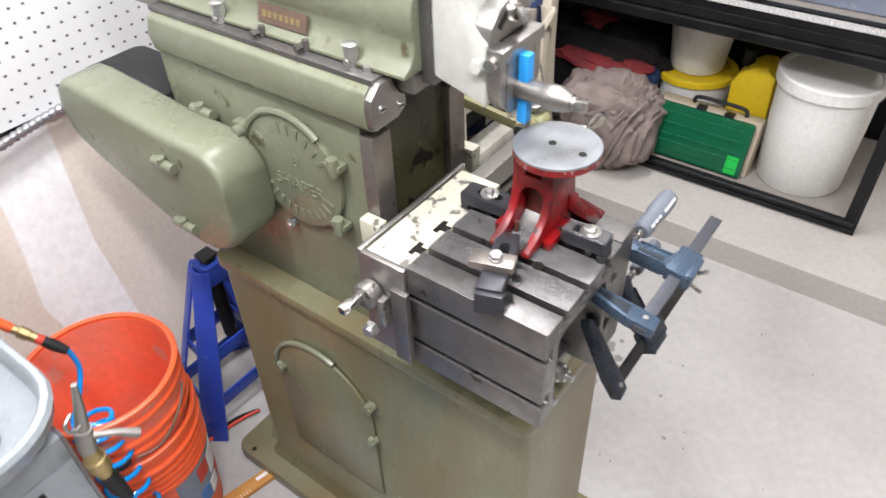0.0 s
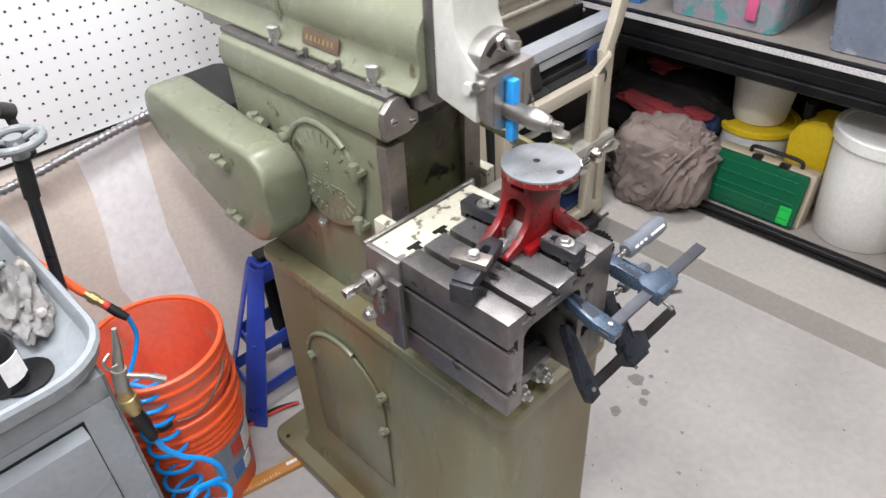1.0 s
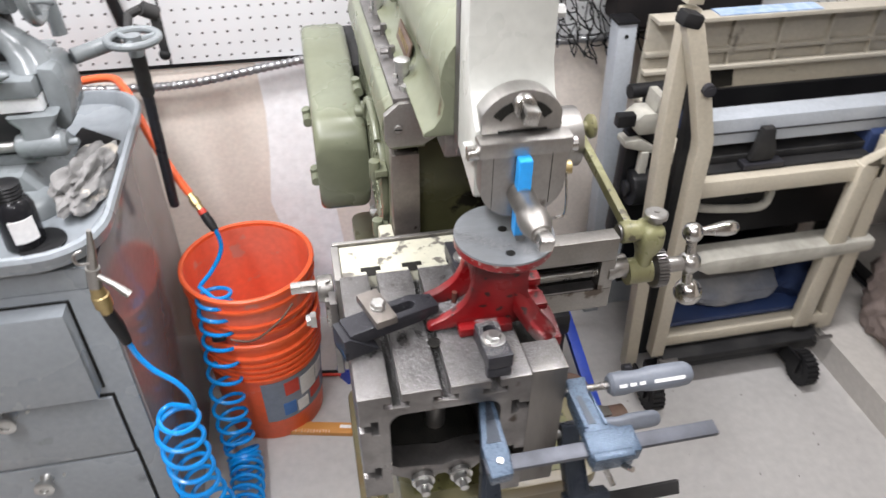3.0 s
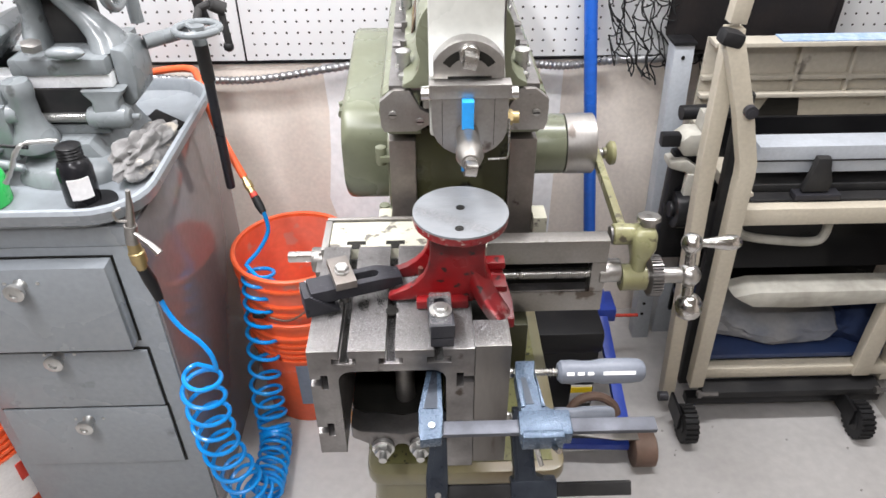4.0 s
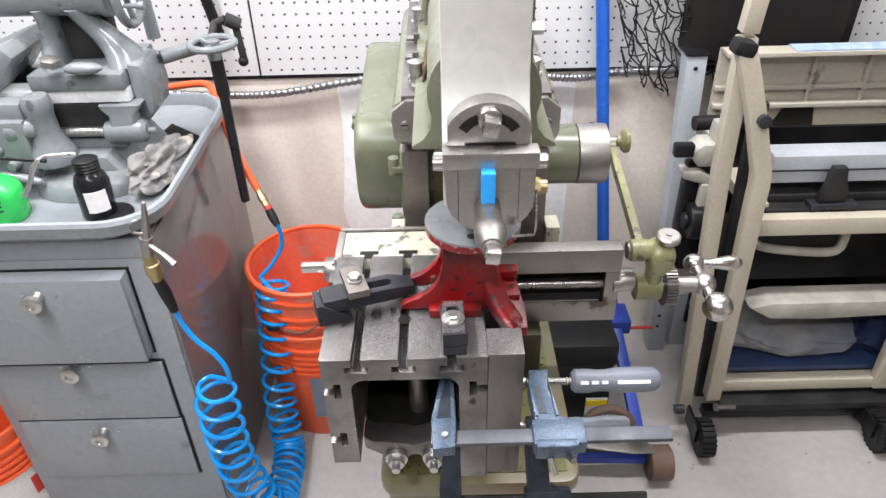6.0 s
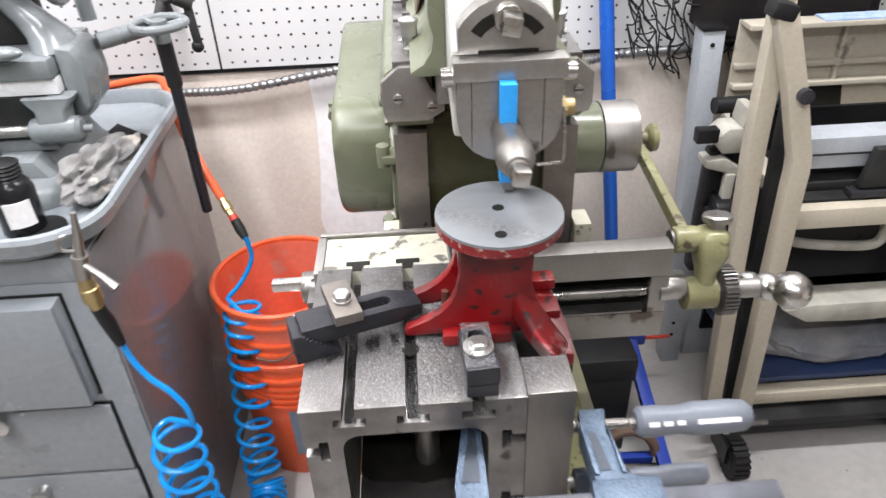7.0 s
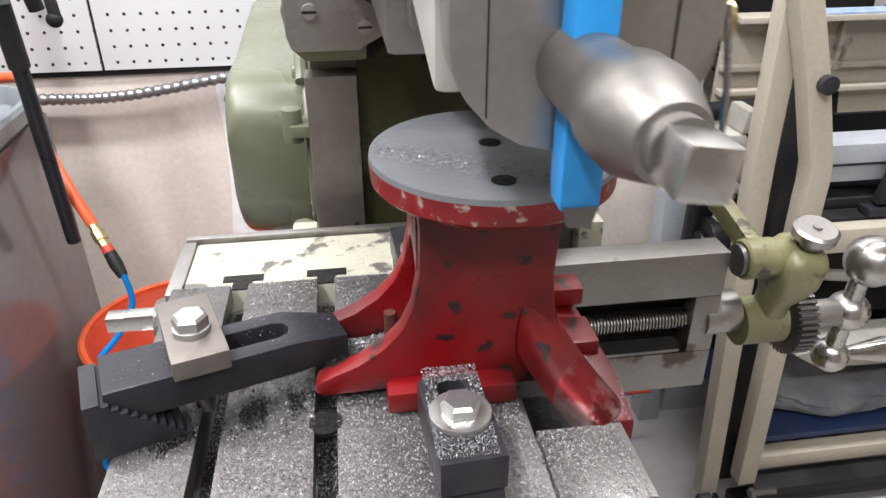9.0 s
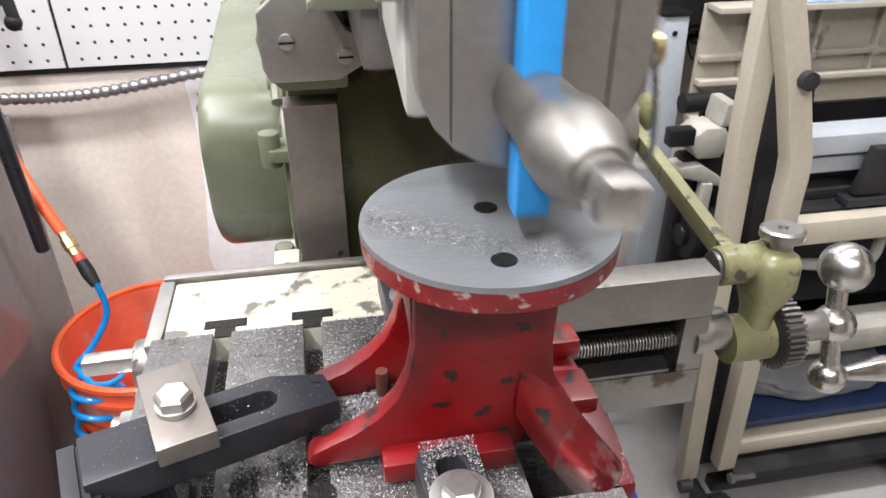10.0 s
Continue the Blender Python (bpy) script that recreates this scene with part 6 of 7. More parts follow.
# ---- buckets and floor things ----
def pail(name, x, y, z0, r_top, r_bot, h, material, label, lid=None, ribs=True, group=""):
    pl = thing(name, (x, y, z0), label, "bucket", group)
    prof = [(0.0, r_bot - 0.003), (0.004, r_bot), (h * 0.60, r_bot + (r_top - r_bot) * 0.62)]
    if ribs:
        for k in (0.64, 0.69, 0.74, 0.79):
            r = r_bot + (r_top - r_bot) * k
            prof += [(h * k, r), (h * k + 0.001, r + 0.006), (h * (k + 0.022), r + 0.006), (h * (k + 0.024), r)]
        prof += [(h * 0.86, r_top - 0.004), (h * 0.862, r_top + 0.005), (h * 0.88, r_top + 0.005), (h * 0.885, r_top - 0.003)]
    prof += [(h * 0.965, r_top - 0.002), (h * 0.967, r_top + 0.006), (h * 0.995, r_top + 0.006), (h, r_top + 0.002)]
    if lid is None:
        prof += [(h * 0.995, r_top - 0.004), (h * 0.5, r_bot + (r_top - r_bot) * 0.5 - 0.005), (0.012, r_bot - 0.006), (0.010, 0.002)]
    bm = B()
    turned(bm, (x, y, z0), (0, 0, 1), prof, 48)
    part("pail", bm, material, pl)
    if lid is not None:
        bm = B()
        turned(bm, (x, y, z0 + h + 0.0003), (0, 0, 1), [(-0.03 if lid is material else -0.014, r_top + 0.008), (0.006, r_top + 0.009), (0.010, r_top + 0.004), (0.010, r_top - 0.010), (0.004, r_top - 0.014), (0.004, 0.01)], 48)
        part("lid", bm, lid, pl)
    return pl


def patch(parent, name, c, rr, a0, a1, z0, z1, material, label=""):
    """A curved printed patch on a pail's side; rr gives the radius at a height."""
    bm = B()
    n = 10
    aa = [radians(a0 + (a1 - a0) * i / n) for i in range(n + 1)]
    def loop(z):
        r = rr(z)
        return [(c[0] + (r + 0.0012) * math.cos(a), c[1] + (r + 0.0012) * math.sin(a), z) for a in aa] + [(c[0] + (r - 0.001) * math.cos(a), c[1] + (r - 0.001) * math.sin(a), z) for a in aa[::-1]]
    rings(bm, [loop(z0), loop((z0 + z1) / 2), loop(z1)])
    return part(name, bm, material, parent, label)


def buckets():
    c = (-0.195, 0.86)
    lower = pail("orange_bucket", c[0], c[1], 0.0, 0.147, 0.128, 0.37, ORANGE, "orange plastic bucket with a printed label, another one stacked inside", group="stacked buckets")
    rr = lambda z: 0.128 + 0.019 * z / 0.37
    lb = patch(lower, "label_patch", c, rr, -95, -5, 0.075, 0.225, LABELGREY, "grey printed label with plain shapes")
    for a0, a1, z0, z1, m in ((-72, -56, 0.165, 0.212, PRINTRED), (-54, -32, 0.140, 0.205, LABELWHITE), (-76, -62, 0.09, 0.135, PRINTBLUE), (-60, -46, 0.085, 0.125, LABELWHITE), (-42, -22, 0.10, 0.135, PRINTRED), (-30, -14, 0.15, 0.20, LABELWHITE)):
        patch(lower, "label_shape", c, lambda z: rr(z) + 0.0014, a0, a1, z0, z1, m)
    up = thing("orange_bucket", (c[0], c[1], 0.371), "empty orange plastic bucket stacked in another, dusty inside", "bucket", "stacked buckets")
    bm = B()
    turned(bm, (c[0], c[1], 0.371), (0, 0, 1), [(-0.246, 0.002), (-0.245, 0.120), (0, 0.1375), (0.128, 0.147), (0.127, 0.143), (-0.20, 0.122), (-0.24, 0.116), (-0.241, 0.002)], 56)
    part("pail", bm, ORANGEDUST, up, "orange pail with pinkish dust inside")
    for z, r in ((0.020, 0.1475), (0.046, 0.1490), (0.096, 0.1525)):
        bm = B()
        hoop(bm, (c[0], c[1], 0.371), [(z, r - 0.008), (z + 0.001, r), (z + 0.008, r), (z + 0.009, r - 0.008)], 56)
        part("rib", bm, ORANGE, up)
    bm = B()
    hoop(bm, (c[0], c[1], 0.371), [(0.1275, 0.1435), (0.1285, 0.1545), (0.136, 0.1545), (0.1385, 0.150), (0.136, 0.1435)], 56)
    part("rim", bm, ORANGE, up, "rounded rim")
    bm = B()
    tube(bm, smoothed([(c[0] - 0.05, c[1] - 0.150, 0.40), (c[0], c[1] - 0.162, 0.40), (c[0] + 0.06, c[1] - 0.150, 0.435), (c[0] + 0.095, c[1] - 0.125, 0.462)], 5), 0.0026, 8)
    part("wire_handle", bm, RUST, up, "rusty wire handle")
    bm = B()
    turned(bm, (c[0] - 0.09, c[1] - 0.145, 0.405), (1, 0, 0), [(0, 0.006), (0.006, 0.009), (0.026, 0.009), (0.030, 0.005)], 12)
    part("handle_grip", bm, BLACKPLASTIC, up, "small dark grip")
    c2 = (-0.925, 0.52)
    p2 = pail("orange_bucket", c2[0], c2[1], 0.0, 0.15, 0.132, 0.37, ORANGE, "orange plastic bucket with white printed label beside the cabinet")
    r2 = lambda z: 0.132 + 0.018 * z / 0.37
    patch(p2, "label_patch", c2, r2, -60, 60, 0.08, 0.235, LABELWHITE, "white printed label with plain red shapes")
    for i in range(4):
        patch(p2, "label_shape", c2, lambda z: r2(z) + 0.0014, -30 + 20 * i, -18 + 20 * i, 0.15, 0.205, PRINTRED)
    # wooden rule on the floor
    bm = B()
    obox(bm, Matrix.Translation((-0.075, 0.735, 0.0075)) @ Matrix.Rotation(radians(-13), 4, "Z"), 0.19, 0.034, 0.014)
    rl = solid("wooden_rule", bm, WOOD, "short orange varnished wooden rule lying on the floor", "rule", at=(-0.075, 0.735, 0), bevel=0.001)
    bm = B()
    for i in range(14):
        obox(bm, Matrix.Translation((-0.075, 0.735, 0.0148)) @ Matrix.Rotation(radians(-13), 4, "Z") @ Matrix.Translation((-0.085 + 0.008 * i, -0.012, 0)), 0.001, 0.008 if i % 2 else 0.012, 0.0005)
    obox(bm, Matrix.Translation((-0.075, 0.735, 0.0148)) @ Matrix.Rotation(radians(-13), 4, "Z") @ Matrix.Translation((0.06, 0.004, 0)), 0.03, 0.010, 0.0005)
    part("rule_marks", bm, LABELWHITE, None)
    mk = bpy.data.objects["rule_marks"]
    mk.parent = rl
    mk.matrix_parent_inverse = Matrix.Translation((0.075, -0.735, 0))
    # blue jack stand against the wall
    js = thing("jack_stand", (0.04, 0.93, 0.0), "blue painted steel jack stand beside the machine base", "jack stand")
    top = Vector((0.09, 0.965, 0.44))
    feet = ((-0.09, 0.885), (0.15, 0.885), (0.165, 1.06), (-0.065, 1.06))
    for x, y in feet:
        bm = B()
        tp = top + Vector(((x - 0.06) * 0.22, (y - 0.93) * 0.22, 0))
        a = (top - Vector((x, y, top.z))).normalized()
        side = Vector((-a.y, a.x, 0))
        loops = []
        for p, w in ((Vector((x, y, 0)), 0.036), (tp, 0.024)):
            loops.append([p + side * -w - a * 0.003, p - a * 0.010, p + side * w - a * 0.003, p + side * w + a * 0.003, p + a * -0.004, p + side * -w + a * 0.003])
        rings(bm, loops)
        part("leg", bm, JACKBLUE, js, "", 0.001)
    for z in (0.085, 0.215):
        k = 1 - z / top.z * 0.78
        ps = [Vector((top.x + (x - top.x) * k, top.y + (y - top.y) * k, z)) for x, y in feet]
        for p, q in zip(ps, ps[1:] + ps[:1]):
            bm = B()
            bar(bm, [p, q], 0.005, 0.040)
            part("brace", bm, JACKBLUE, js, "", 0.001)
    bm = B()
    rings(bm, [rrect(0.055, 0.125, 0.93, 1.0, 0.01, 0.40), rrect(0.06, 0.12, 0.935, 0.995, 0.01, 0.452)])
    part("head", bm, JACKBLUE, js, "", 0.001)
    bm = B()
    cyl(bm, (0.09, 0.965, 0.20), (0.09, 0.965, 0.462), 0.018, None, 16)
    box(bm, 0.07, 0.11, 0.945, 0.985, 0.4622, 0.472)
    part("saddle_post", bm, SAWDARK, js, "dark ratchet post", 0.001)
    js.location = (0.125, 0.96, 0.0)
    for k, m in ((0, PRINTRED), (1, RUBBER)):
        bm = B()
        tube(bm, smoothed([(-0.09, 0.93 + 0.012 * k, 0.008), (0.0, 0.915 + 0.012 * k, 0.008), (0.07, 0.90 + 0.01 * k, 0.010), (0.12, 0.88, 0.012)], 5), 0.0045, 8)
        solid("floor_cable", bm, m, "red electric wire on the floor" if k == 0 else "black electric wire on the floor", "cable", at=(0, 0.92, 0))


buckets()


def under_table():
    bx = thing("battery_charger", (0.50, 0.78, 0.0), "black plastic battery case standing behind the pedestal", "case")
    bm = boxed((0.40, 0.578, 0.735, 0.93, 0.0, 0.235))
    part("case", bm, BLACKPLASTIC, bx, "", 0.010)
    bm = boxed((0.394, 0.584, 0.729, 0.936, 0.2355, 0.305))
    part("case_lid", bm, BLACKPLASTIC, bx, "", 0.012)
    bm = boxed((0.515, 0.572, 0.7335, 0.7348, 0.045, 0.115))
    lb = part("sticker", bm, LABELWHITE, bx, "white and yellow warning sticker")
    bm = boxed((0.515, 0.572, 0.7320, 0.7334, 0.088, 0.108))
    part("sticker_band", bm, YELLOW, bx)
    jk = thing("floor_jack", (0.62, 0.68, 0.0), "blue steel trolley jack with rusty wheel on the floor", "jack")
    bm = B()
    bar(bm, [(0.615, 0.99, 0.27), (0.622, 0.90, 0.20), (0.64, 0.60, 0.055)], 0.030, 0.020)
    part("side_arm", bm, JACKBLUE, jk, "", 0.003)
    bm = boxed((0.585, 0.66, 0.90, 0.985, 0.19, 0.235))
    part("head_block", bm, JACKBLUE, jk, "", 0.006)
    bm = B()
    bar(bm, [(0.44, 0.60, 0.045), (0.645, 0.59, 0.045)], 0.02, 0.020)
    bar(bm, [(0.42, 0.665, 0.06), (0.62, 0.66, 0.06)], 0.02, 0.022)
    part("cross_bar", bm, JACKBLUE, jk, "", 0.002)
    # added dark bars close over the floor beside the wheel
    bm = boxed((0.445, 0.640, 0.612, 0.628, 0.012, 0.040), (0.445, 0.640, 0.640, 0.655, 0.012, 0.045), (0.455, 0.475, 0.6285, 0.6395, 0.014, 0.036), (0.585, 0.605, 0.6285, 0.6395, 0.014, 0.036))
    part("frame_bars", bm, SAWDARK, jk, "dark bars low in the jack frame", 0.002)
    bm = B()
    rings(bm, [[(x, y - w, z), (x, y + w, z), (x, y + w, z + 0.004), (x, y - w, z + 0.004)] for x, y, z, w in ((0.42, 0.59, 0.118, 0.012), (0.60, 0.585, 0.096, 0.022), (0.66, 0.58, 0.090, 0.014))])
    part("pedal", bm, STEEL, jk, "grey tapered steel pedal", 0.001)
    bm = B()
    turned(bm, (0.648, 0.575, 0.046), (1, 0, 0), [(0, 0.040), (0.003, 0.045), (0.055, 0.045), (0.058, 0.040), (0.058, 0.012), (0.054, 0.012)], 28)
    part("wheel", bm, RUST, jk, "rusty brown steel wheel")
    bm = B()
    tube(bm, [(0.56 + 0.065 * math.cos(a), 0.655 + 0.02 * math.sin(a), 0.075 + 0.062 * math.sin(a)) for a in [math.pi * i / 12 for i in range(13)]], 0.012, 10)
    part("hub_arch", bm, RUST, jk)
    bm = B()
    cyl(bm, (0.47, 0.96, 0.17), (0.60, 0.95, 0.17), 0.008, None, 10)
    cyl(bm, (0.66, 0.95, 0.17), (0.74, 0.95, 0.17), 0.005, None, 10)
    part("axle", bm, PRINTRED, jk)


under_table()


# ---- rolling saw stand ----
def saw_stand():
    st = thing("saw_stand", (1.05, 0.75, 0.0), "tan tubular rolling stand folded upright with a portable table saw", "saw stand")
    def tub(name, pts, w=0.046, h=0.030, m=TAN, label=""):
        bm = B()
        bar(bm, pts, w, h)
        return part(name, bm, m, st, label, 0.003)
    tub("leg_tube", [(0.736, 0.752, 1.075), (0.738, 0.752, 0.99), (0.744, 0.752, 0.79), (0.7465, 0.752, 0.75), (0.783, 0.745, 0.07)], 0.034, 0.034)
    tub("leg_tube", [(0.721, 0.716, 1.066), (0.735, 0.716, 1.03), (0.775, 0.716, 0.92), (0.812, 0.716, 0.80), (0.816, 0.716, 0.765), (0.816, 0.716, 0.74), (0.842, 0.722, 0.125)], 0.036, 0.034)
    bm = B()
    obox(bm, Matrix.Translation((0.738, 0.747, 1.15)) @ Matrix.Rotation(radians(4), 4, "Y"), 0.034, 0.030, 0.13)
    part("top_post", bm, TAN, st, "", 0.003)
    pts = [(0.741, 0.747, 1.215 + 0.0012 * i) for i in range(50)]
    bm = B()
    tube(bm, pts, [0.013 + 0.0012 * (1 if (i // 2) % 2 else -1) for i in range(50)], 10)
    part("threaded_rod", bm, DARKSTEEL, st)
    bm = B()
    obox(bm, Matrix.Translation((0.718, 0.716, 1.066)) @ Matrix.Rotation(radians(15), 4, "Y"), 0.044, 0.040, 0.030)
    part("tube_cap", bm, RUBBER, st, "rounded black end cap", 0.010)
    bm = B()
    cyl(bm, (0.782, 0.699, 0.924), (0.782, 0.686, 0.924), 0.0135, None, 18)
    cyl(bm, (0.782, 0.6858, 0.924), (0.782, 0.6845, 0.924), 0.007, None, 12)
    part("pivot_bolt", bm, BLACKSTEEL, st, "black pivot bolt")
    # far pair of bent tubes
    tub("leg_tube", [(1.43, 0.748, 0.98), (1.375, 0.748, 0.80), (1.345, 0.748, 0.735), (1.345, 0.748, 0.60), (1.375, 0.748, 0.11)])
    tub("leg_tube", [(1.335, 0.748, 0.72), (1.285, 0.735, 0.67), (1.285, 0.735, 0.14)])
    tub("cross_tube", [(0.845, 0.748, 0.645), (1.34, 0.748, 0.645)], 0.030, 0.044)
    tub("cross_tube", [(0.865, 0.748, 0.150), (1.37, 0.748, 0.150)], 0.034, 0.034)
    tub("side_tube", [(0.862, 0.78, 0.665), (0.862, 1.03, 0.665)])
    tub("inner_post", [(0.805, 0.775, 0.93), (0.835, 0.775, 0.08)], 0.030, 0.024, SAWDARK, "dark inner upright")
    tub("inner_post", [(0.86, 0.80, 0.64), (0.845, 0.80, 0.09)], 0.03, 0.03, SAWDARK)
    tub("bottom_beam", [(0.86, 0.72, 0.105), (1.34, 0.72, 0.105)], 0.05, 0.022, SAWDARK, "dusty dark bottom beam")
    tub("bottom_beam", [(0.83, 0.73, 0.062), (1.36, 0.73, 0.062)], 0.03, 0.026, SHELFBLACK)
    for x in (0.86, 1.335):
        bm = B()
        cyl(bm, (x - 0.01, 0.69, 0.117), (x + 0.035, 0.69, 0.117), 0.006, None, 10)
        hexhead(bm, (x - 0.01, 0.69, 0.117), (-1, 0, 0), 0.011, 0.009)
        part("axle_bolt", bm, DARKSTEEL, st)
    bm = B()
    cyl(bm, (0.742, 0.697, 0.106), (0.765, 0.697, 0.106), 0.013, None, 16)
    part("foot_bolt", bm, BLACKSTEEL, st)
    for x in (0.795, 1.255):
        bm = B()
        c = Vector((x, 0.648, 0.052))
        n = 22
        prof = []
        for i in range(n):
            a = 2 * math.pi * i / n
            for da, r in ((0, 0.046), (0.10, 0.046), (0.12, 0.052), (0.26, 0.052)):
                prof.append((c.y + r * math.cos(a + da), c.z + r * math.sin(a + da)))
        prism(bm, prof, "x", x, x + 0.034)
        wh = part("wheel", bm, RUBBER, st, "black treaded rubber wheel")
        bm = B()
        cyl(bm, (x - 0.002, c.y, c.z), (x + 0.036, c.y, c.z), 0.026, None, 20)
        part("rim", bm, BLACKPLASTIC, wh)
        bm = boxed((x - 0.010, x - 0.003, 0.640, 0.72, 0.04, 0.095))
        part("fork", bm, SHELFBLACK, st)
    # ribbed tan table extension behind
    bm = boxed((0.775, 1.52, 0.930, 0.940, 0.775, 1.000))
    px = part("extension_panel", bm, TANPLASTIC, st, "tan ribbed plastic panel", 0.002)
    for z, d in ((0.998, 0.05), (0.905, 0.016), (0.862, 0.024), (0.79, 0.05)):
        bm = boxed((0.775, 1.52, 0.930 - d, 0.9298, z - 0.005, z + 0.005))
        part("rib", bm, TANPLASTIC, px, "", 0.001)
    for x in (0.86, 1.0, 1.13, 1.27, 1.40):
        bm = boxed((x - 0.004, x + 0.004, 0.916, 0.9298, 0.866, 0.992))
        part("rib", bm, TANPLASTIC, px, "", 0.001)
        bm = B()
        cyl(bm, (x, 0.912, 0.905), (x, 0.93, 0.905), 0.009, None, 12)
        part("boss", bm, TANPLASTIC, px)
    bm = B()
    prism(bm, [(0.93, 0.795), (0.955, 0.848), (1.03, 0.852), (1.04, 0.80)], "y", 0.9275, 0.9297)
    part("hand_opening", bm, GREASESHADE, px, "dark hand opening")
    bm = boxed((0.93, 1.20, 0.885, 0.93, 1.0035, 1.0065))
    part("tape_strip", bm, TAPEBLUE, px, "pale blue printed strip")
    px.location = Vector(px.location) + Vector((0.03, 0.10, -0.045))
    bm = boxed((0.775, 1.5, 0.90, 0.95, 0.69, 0.70), (0.775, 1.5, 0.90, 0.95, 0.735, 0.742))
    part("lower_rib", bm, TANPLASTIC, px, "", 0.001)
    # added black sheet, paints the shade seen between the ribs
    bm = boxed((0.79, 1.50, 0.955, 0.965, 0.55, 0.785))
    part("rib_shade_sheet", bm, SHELFBLACK, st, "black sheet added as shade behind the ribs")
    # fence bars and blue end block
    bm = boxed((0.88, 1.50, 0.800, 0.862, 0.722, 0.788))
    part("fence_bar", bm, SAWGREY, st, "grey aluminium fence bar", 0.002)
    bm = boxed((0.88, 1.50, 0.797, 0.7995, 0.752, 0.755))
    part("fence_line", bm, SAWDARK, st)
    for x, w, y in ((0.898, 0.046, 0.925), (1.32, 0.060, 0.79)):
        bm = B()
        prism(bm, [(y, 0.60), (y, 0.715), (y + 0.02, 0.738), (y + 0.06, 0.738), (y + 0.065, 0.71), (y + 0.10, 0.66), (y + 0.10, 0.60)], "x", x, x + w)
        part("end_block", bm, SAWBLUE, st, "navy plastic end block", 0.003)
    # top coloured near-black to stand for the dark gap below the fence
    bm = boxed((0.88, 1.50, 0.80, 1.02, 0.672, 0.690))
    part("saw_table", bm, SAWDARK, st, "saw table, near-black so the gap below the fence reads dark", 0.002)
    bm = boxed((0.875, 1.02, 0.765, 0.80, 0.648, 0.6715), (1.035, 1.32, 0.765, 0.80, 0.648, 0.6715))
    part("front_rail", bm, SAWDARK, st, "dusty dark front rail", 0.002)
    for x in (0.99, 1.06):
        bm = B()
        hexhead(bm, (x, 0.765, 0.658), (0, -1, 0), 0.009, 0.006)
        part("rail_bolt", bm, GALV, st)
    bm = B()
    prism(bm, [(0.985, 0.69), (1.045, 0.69), (1.05, 0.71), (1.035, 0.75), (1.03, 0.775), (1.0, 0.775), (0.995, 0.735)], "y", 0.765, 0.785)
    part("lock_lever", bm, SAWDARK, st, "dark fence lock lever", 0.004)
    bm = boxed((0.97, 1.075, 0.758, 0.79, 0.672, 0.686))
    part("lever_base", bm, BLACKSTEEL, st, "", 0.003)
    # grip tube, clips and blade guard pieces on the near end
    bm = B()
    cyl(bm, (0.742, 0.945, 0.806), (0.90, 0.955, 0.806), 0.0175, None, 18)
    part("grip_tube", bm, RUBBER, st, "black foam grip tube")
    bm = B()
    prism(bm, [(0.705, 0.775), (0.735, 0.80), (0.77, 0.80), (0.785, 0.775), (0.77, 0.745), (0.73, 0.745)], "y", 0.84, 0.90)
    prism(bm, [(0.76, 0.80), (0.785, 0.80), (0.785, 0.84), (0.765, 0.84)], "y", 0.84, 0.90)
    prism(bm, [(0.70, 0.715), (0.78, 0.69), (0.79, 0.70), (0.74, 0.735), (0.70, 0.73)], "y", 0.84, 0.89)
    part("tan_clip", bm, PADWHITE, st, "pale plastic clip", 0.005)
    bm = boxed((0.668, 0.712, 0.83, 0.855, 0.775, 0.805))
    part("rubber_clip", bm, BLACKPLASTIC, st, "", 0.004)
    bm = boxed((0.715, 0.80, 0.86, 0.90, 0.44, 0.742))
    part("motor_bracket", bm, SHELFBLACK, st, "black motor bracket", 0.01)
    bm = B()
    cyl(bm, (0.73, 0.845, 0.60), (0.80, 0.845, 0.60), 0.045, None, 24)
    cyl(bm, (0.72, 0.845, 0.60), (0.73, 0.845, 0.60), 0.02, None, 16)
    part("height_wheel", bm, BLACKPLASTIC, st, "black adjusting wheel", 0.003)
    bm = boxed((0.745, 0.765, 0.835, 0.855, 0.55, 0.70))
    part("tan_link", bm, PADWHITE, st, "", 0.003)
    # saw body, black to carry its shade, and shelf contents
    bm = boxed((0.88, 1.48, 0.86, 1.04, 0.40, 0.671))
    part("saw_body", bm, SHELFBLACK, st, "black saw body, shade put into its colour", 0.01)
    bm = B()
    tube(bm, smoothed([(0.875, 0.80, 0.58), (0.90, 0.79, 0.555), (1.02, 0.785, 0.54), (1.08, 0.785, 0.545), (1.09, 0.79, 0.59)], 6), 0.011, 10)
    part("handle_loop", bm, PADWHITE, st, "pale curved handle")
    bm = B()
    prof = [(0.87, 0.425), (0.93, 0.440), (1.40, 0.440), (1.40, 0.40), (1.05, 0.385), (0.93, 0.39)]
    prism(bm, prof, "y", 0.715, 0.79)
    part("side_pad", bm, PADWHITE, st, "soiled off-white padded rail", 0.014)
    bm = boxed((0.87, 1.40, 0.76, 1.05, 0.175, 0.19))
    part("lower_shelf", bm, SAWBLUE, st, "", 0.002)
    # added black board that makes the inside of the stand dark
    bm = boxed((0.87, 1.46, 1.05, 1.06, 0.10, 0.68))
    part("dark_backdrop", bm, SHELFBLACK, st)
    bm = B()
    bmesh.ops.create_icosphere(bm, subdivisions=4, radius=1.0)
    for v in bm.verts:
        k = 1 + 0.16 * noise.noise(v.co * 2.2) + 0.07 * noise.noise(v.co * 6)
        v.co = Vector((1.09 + v.co.x * 0.20 * k, 0.88 + v.co.y * 0.11 * k, max(0.1905, 0.235 + v.co.z * 0.060 * k)))
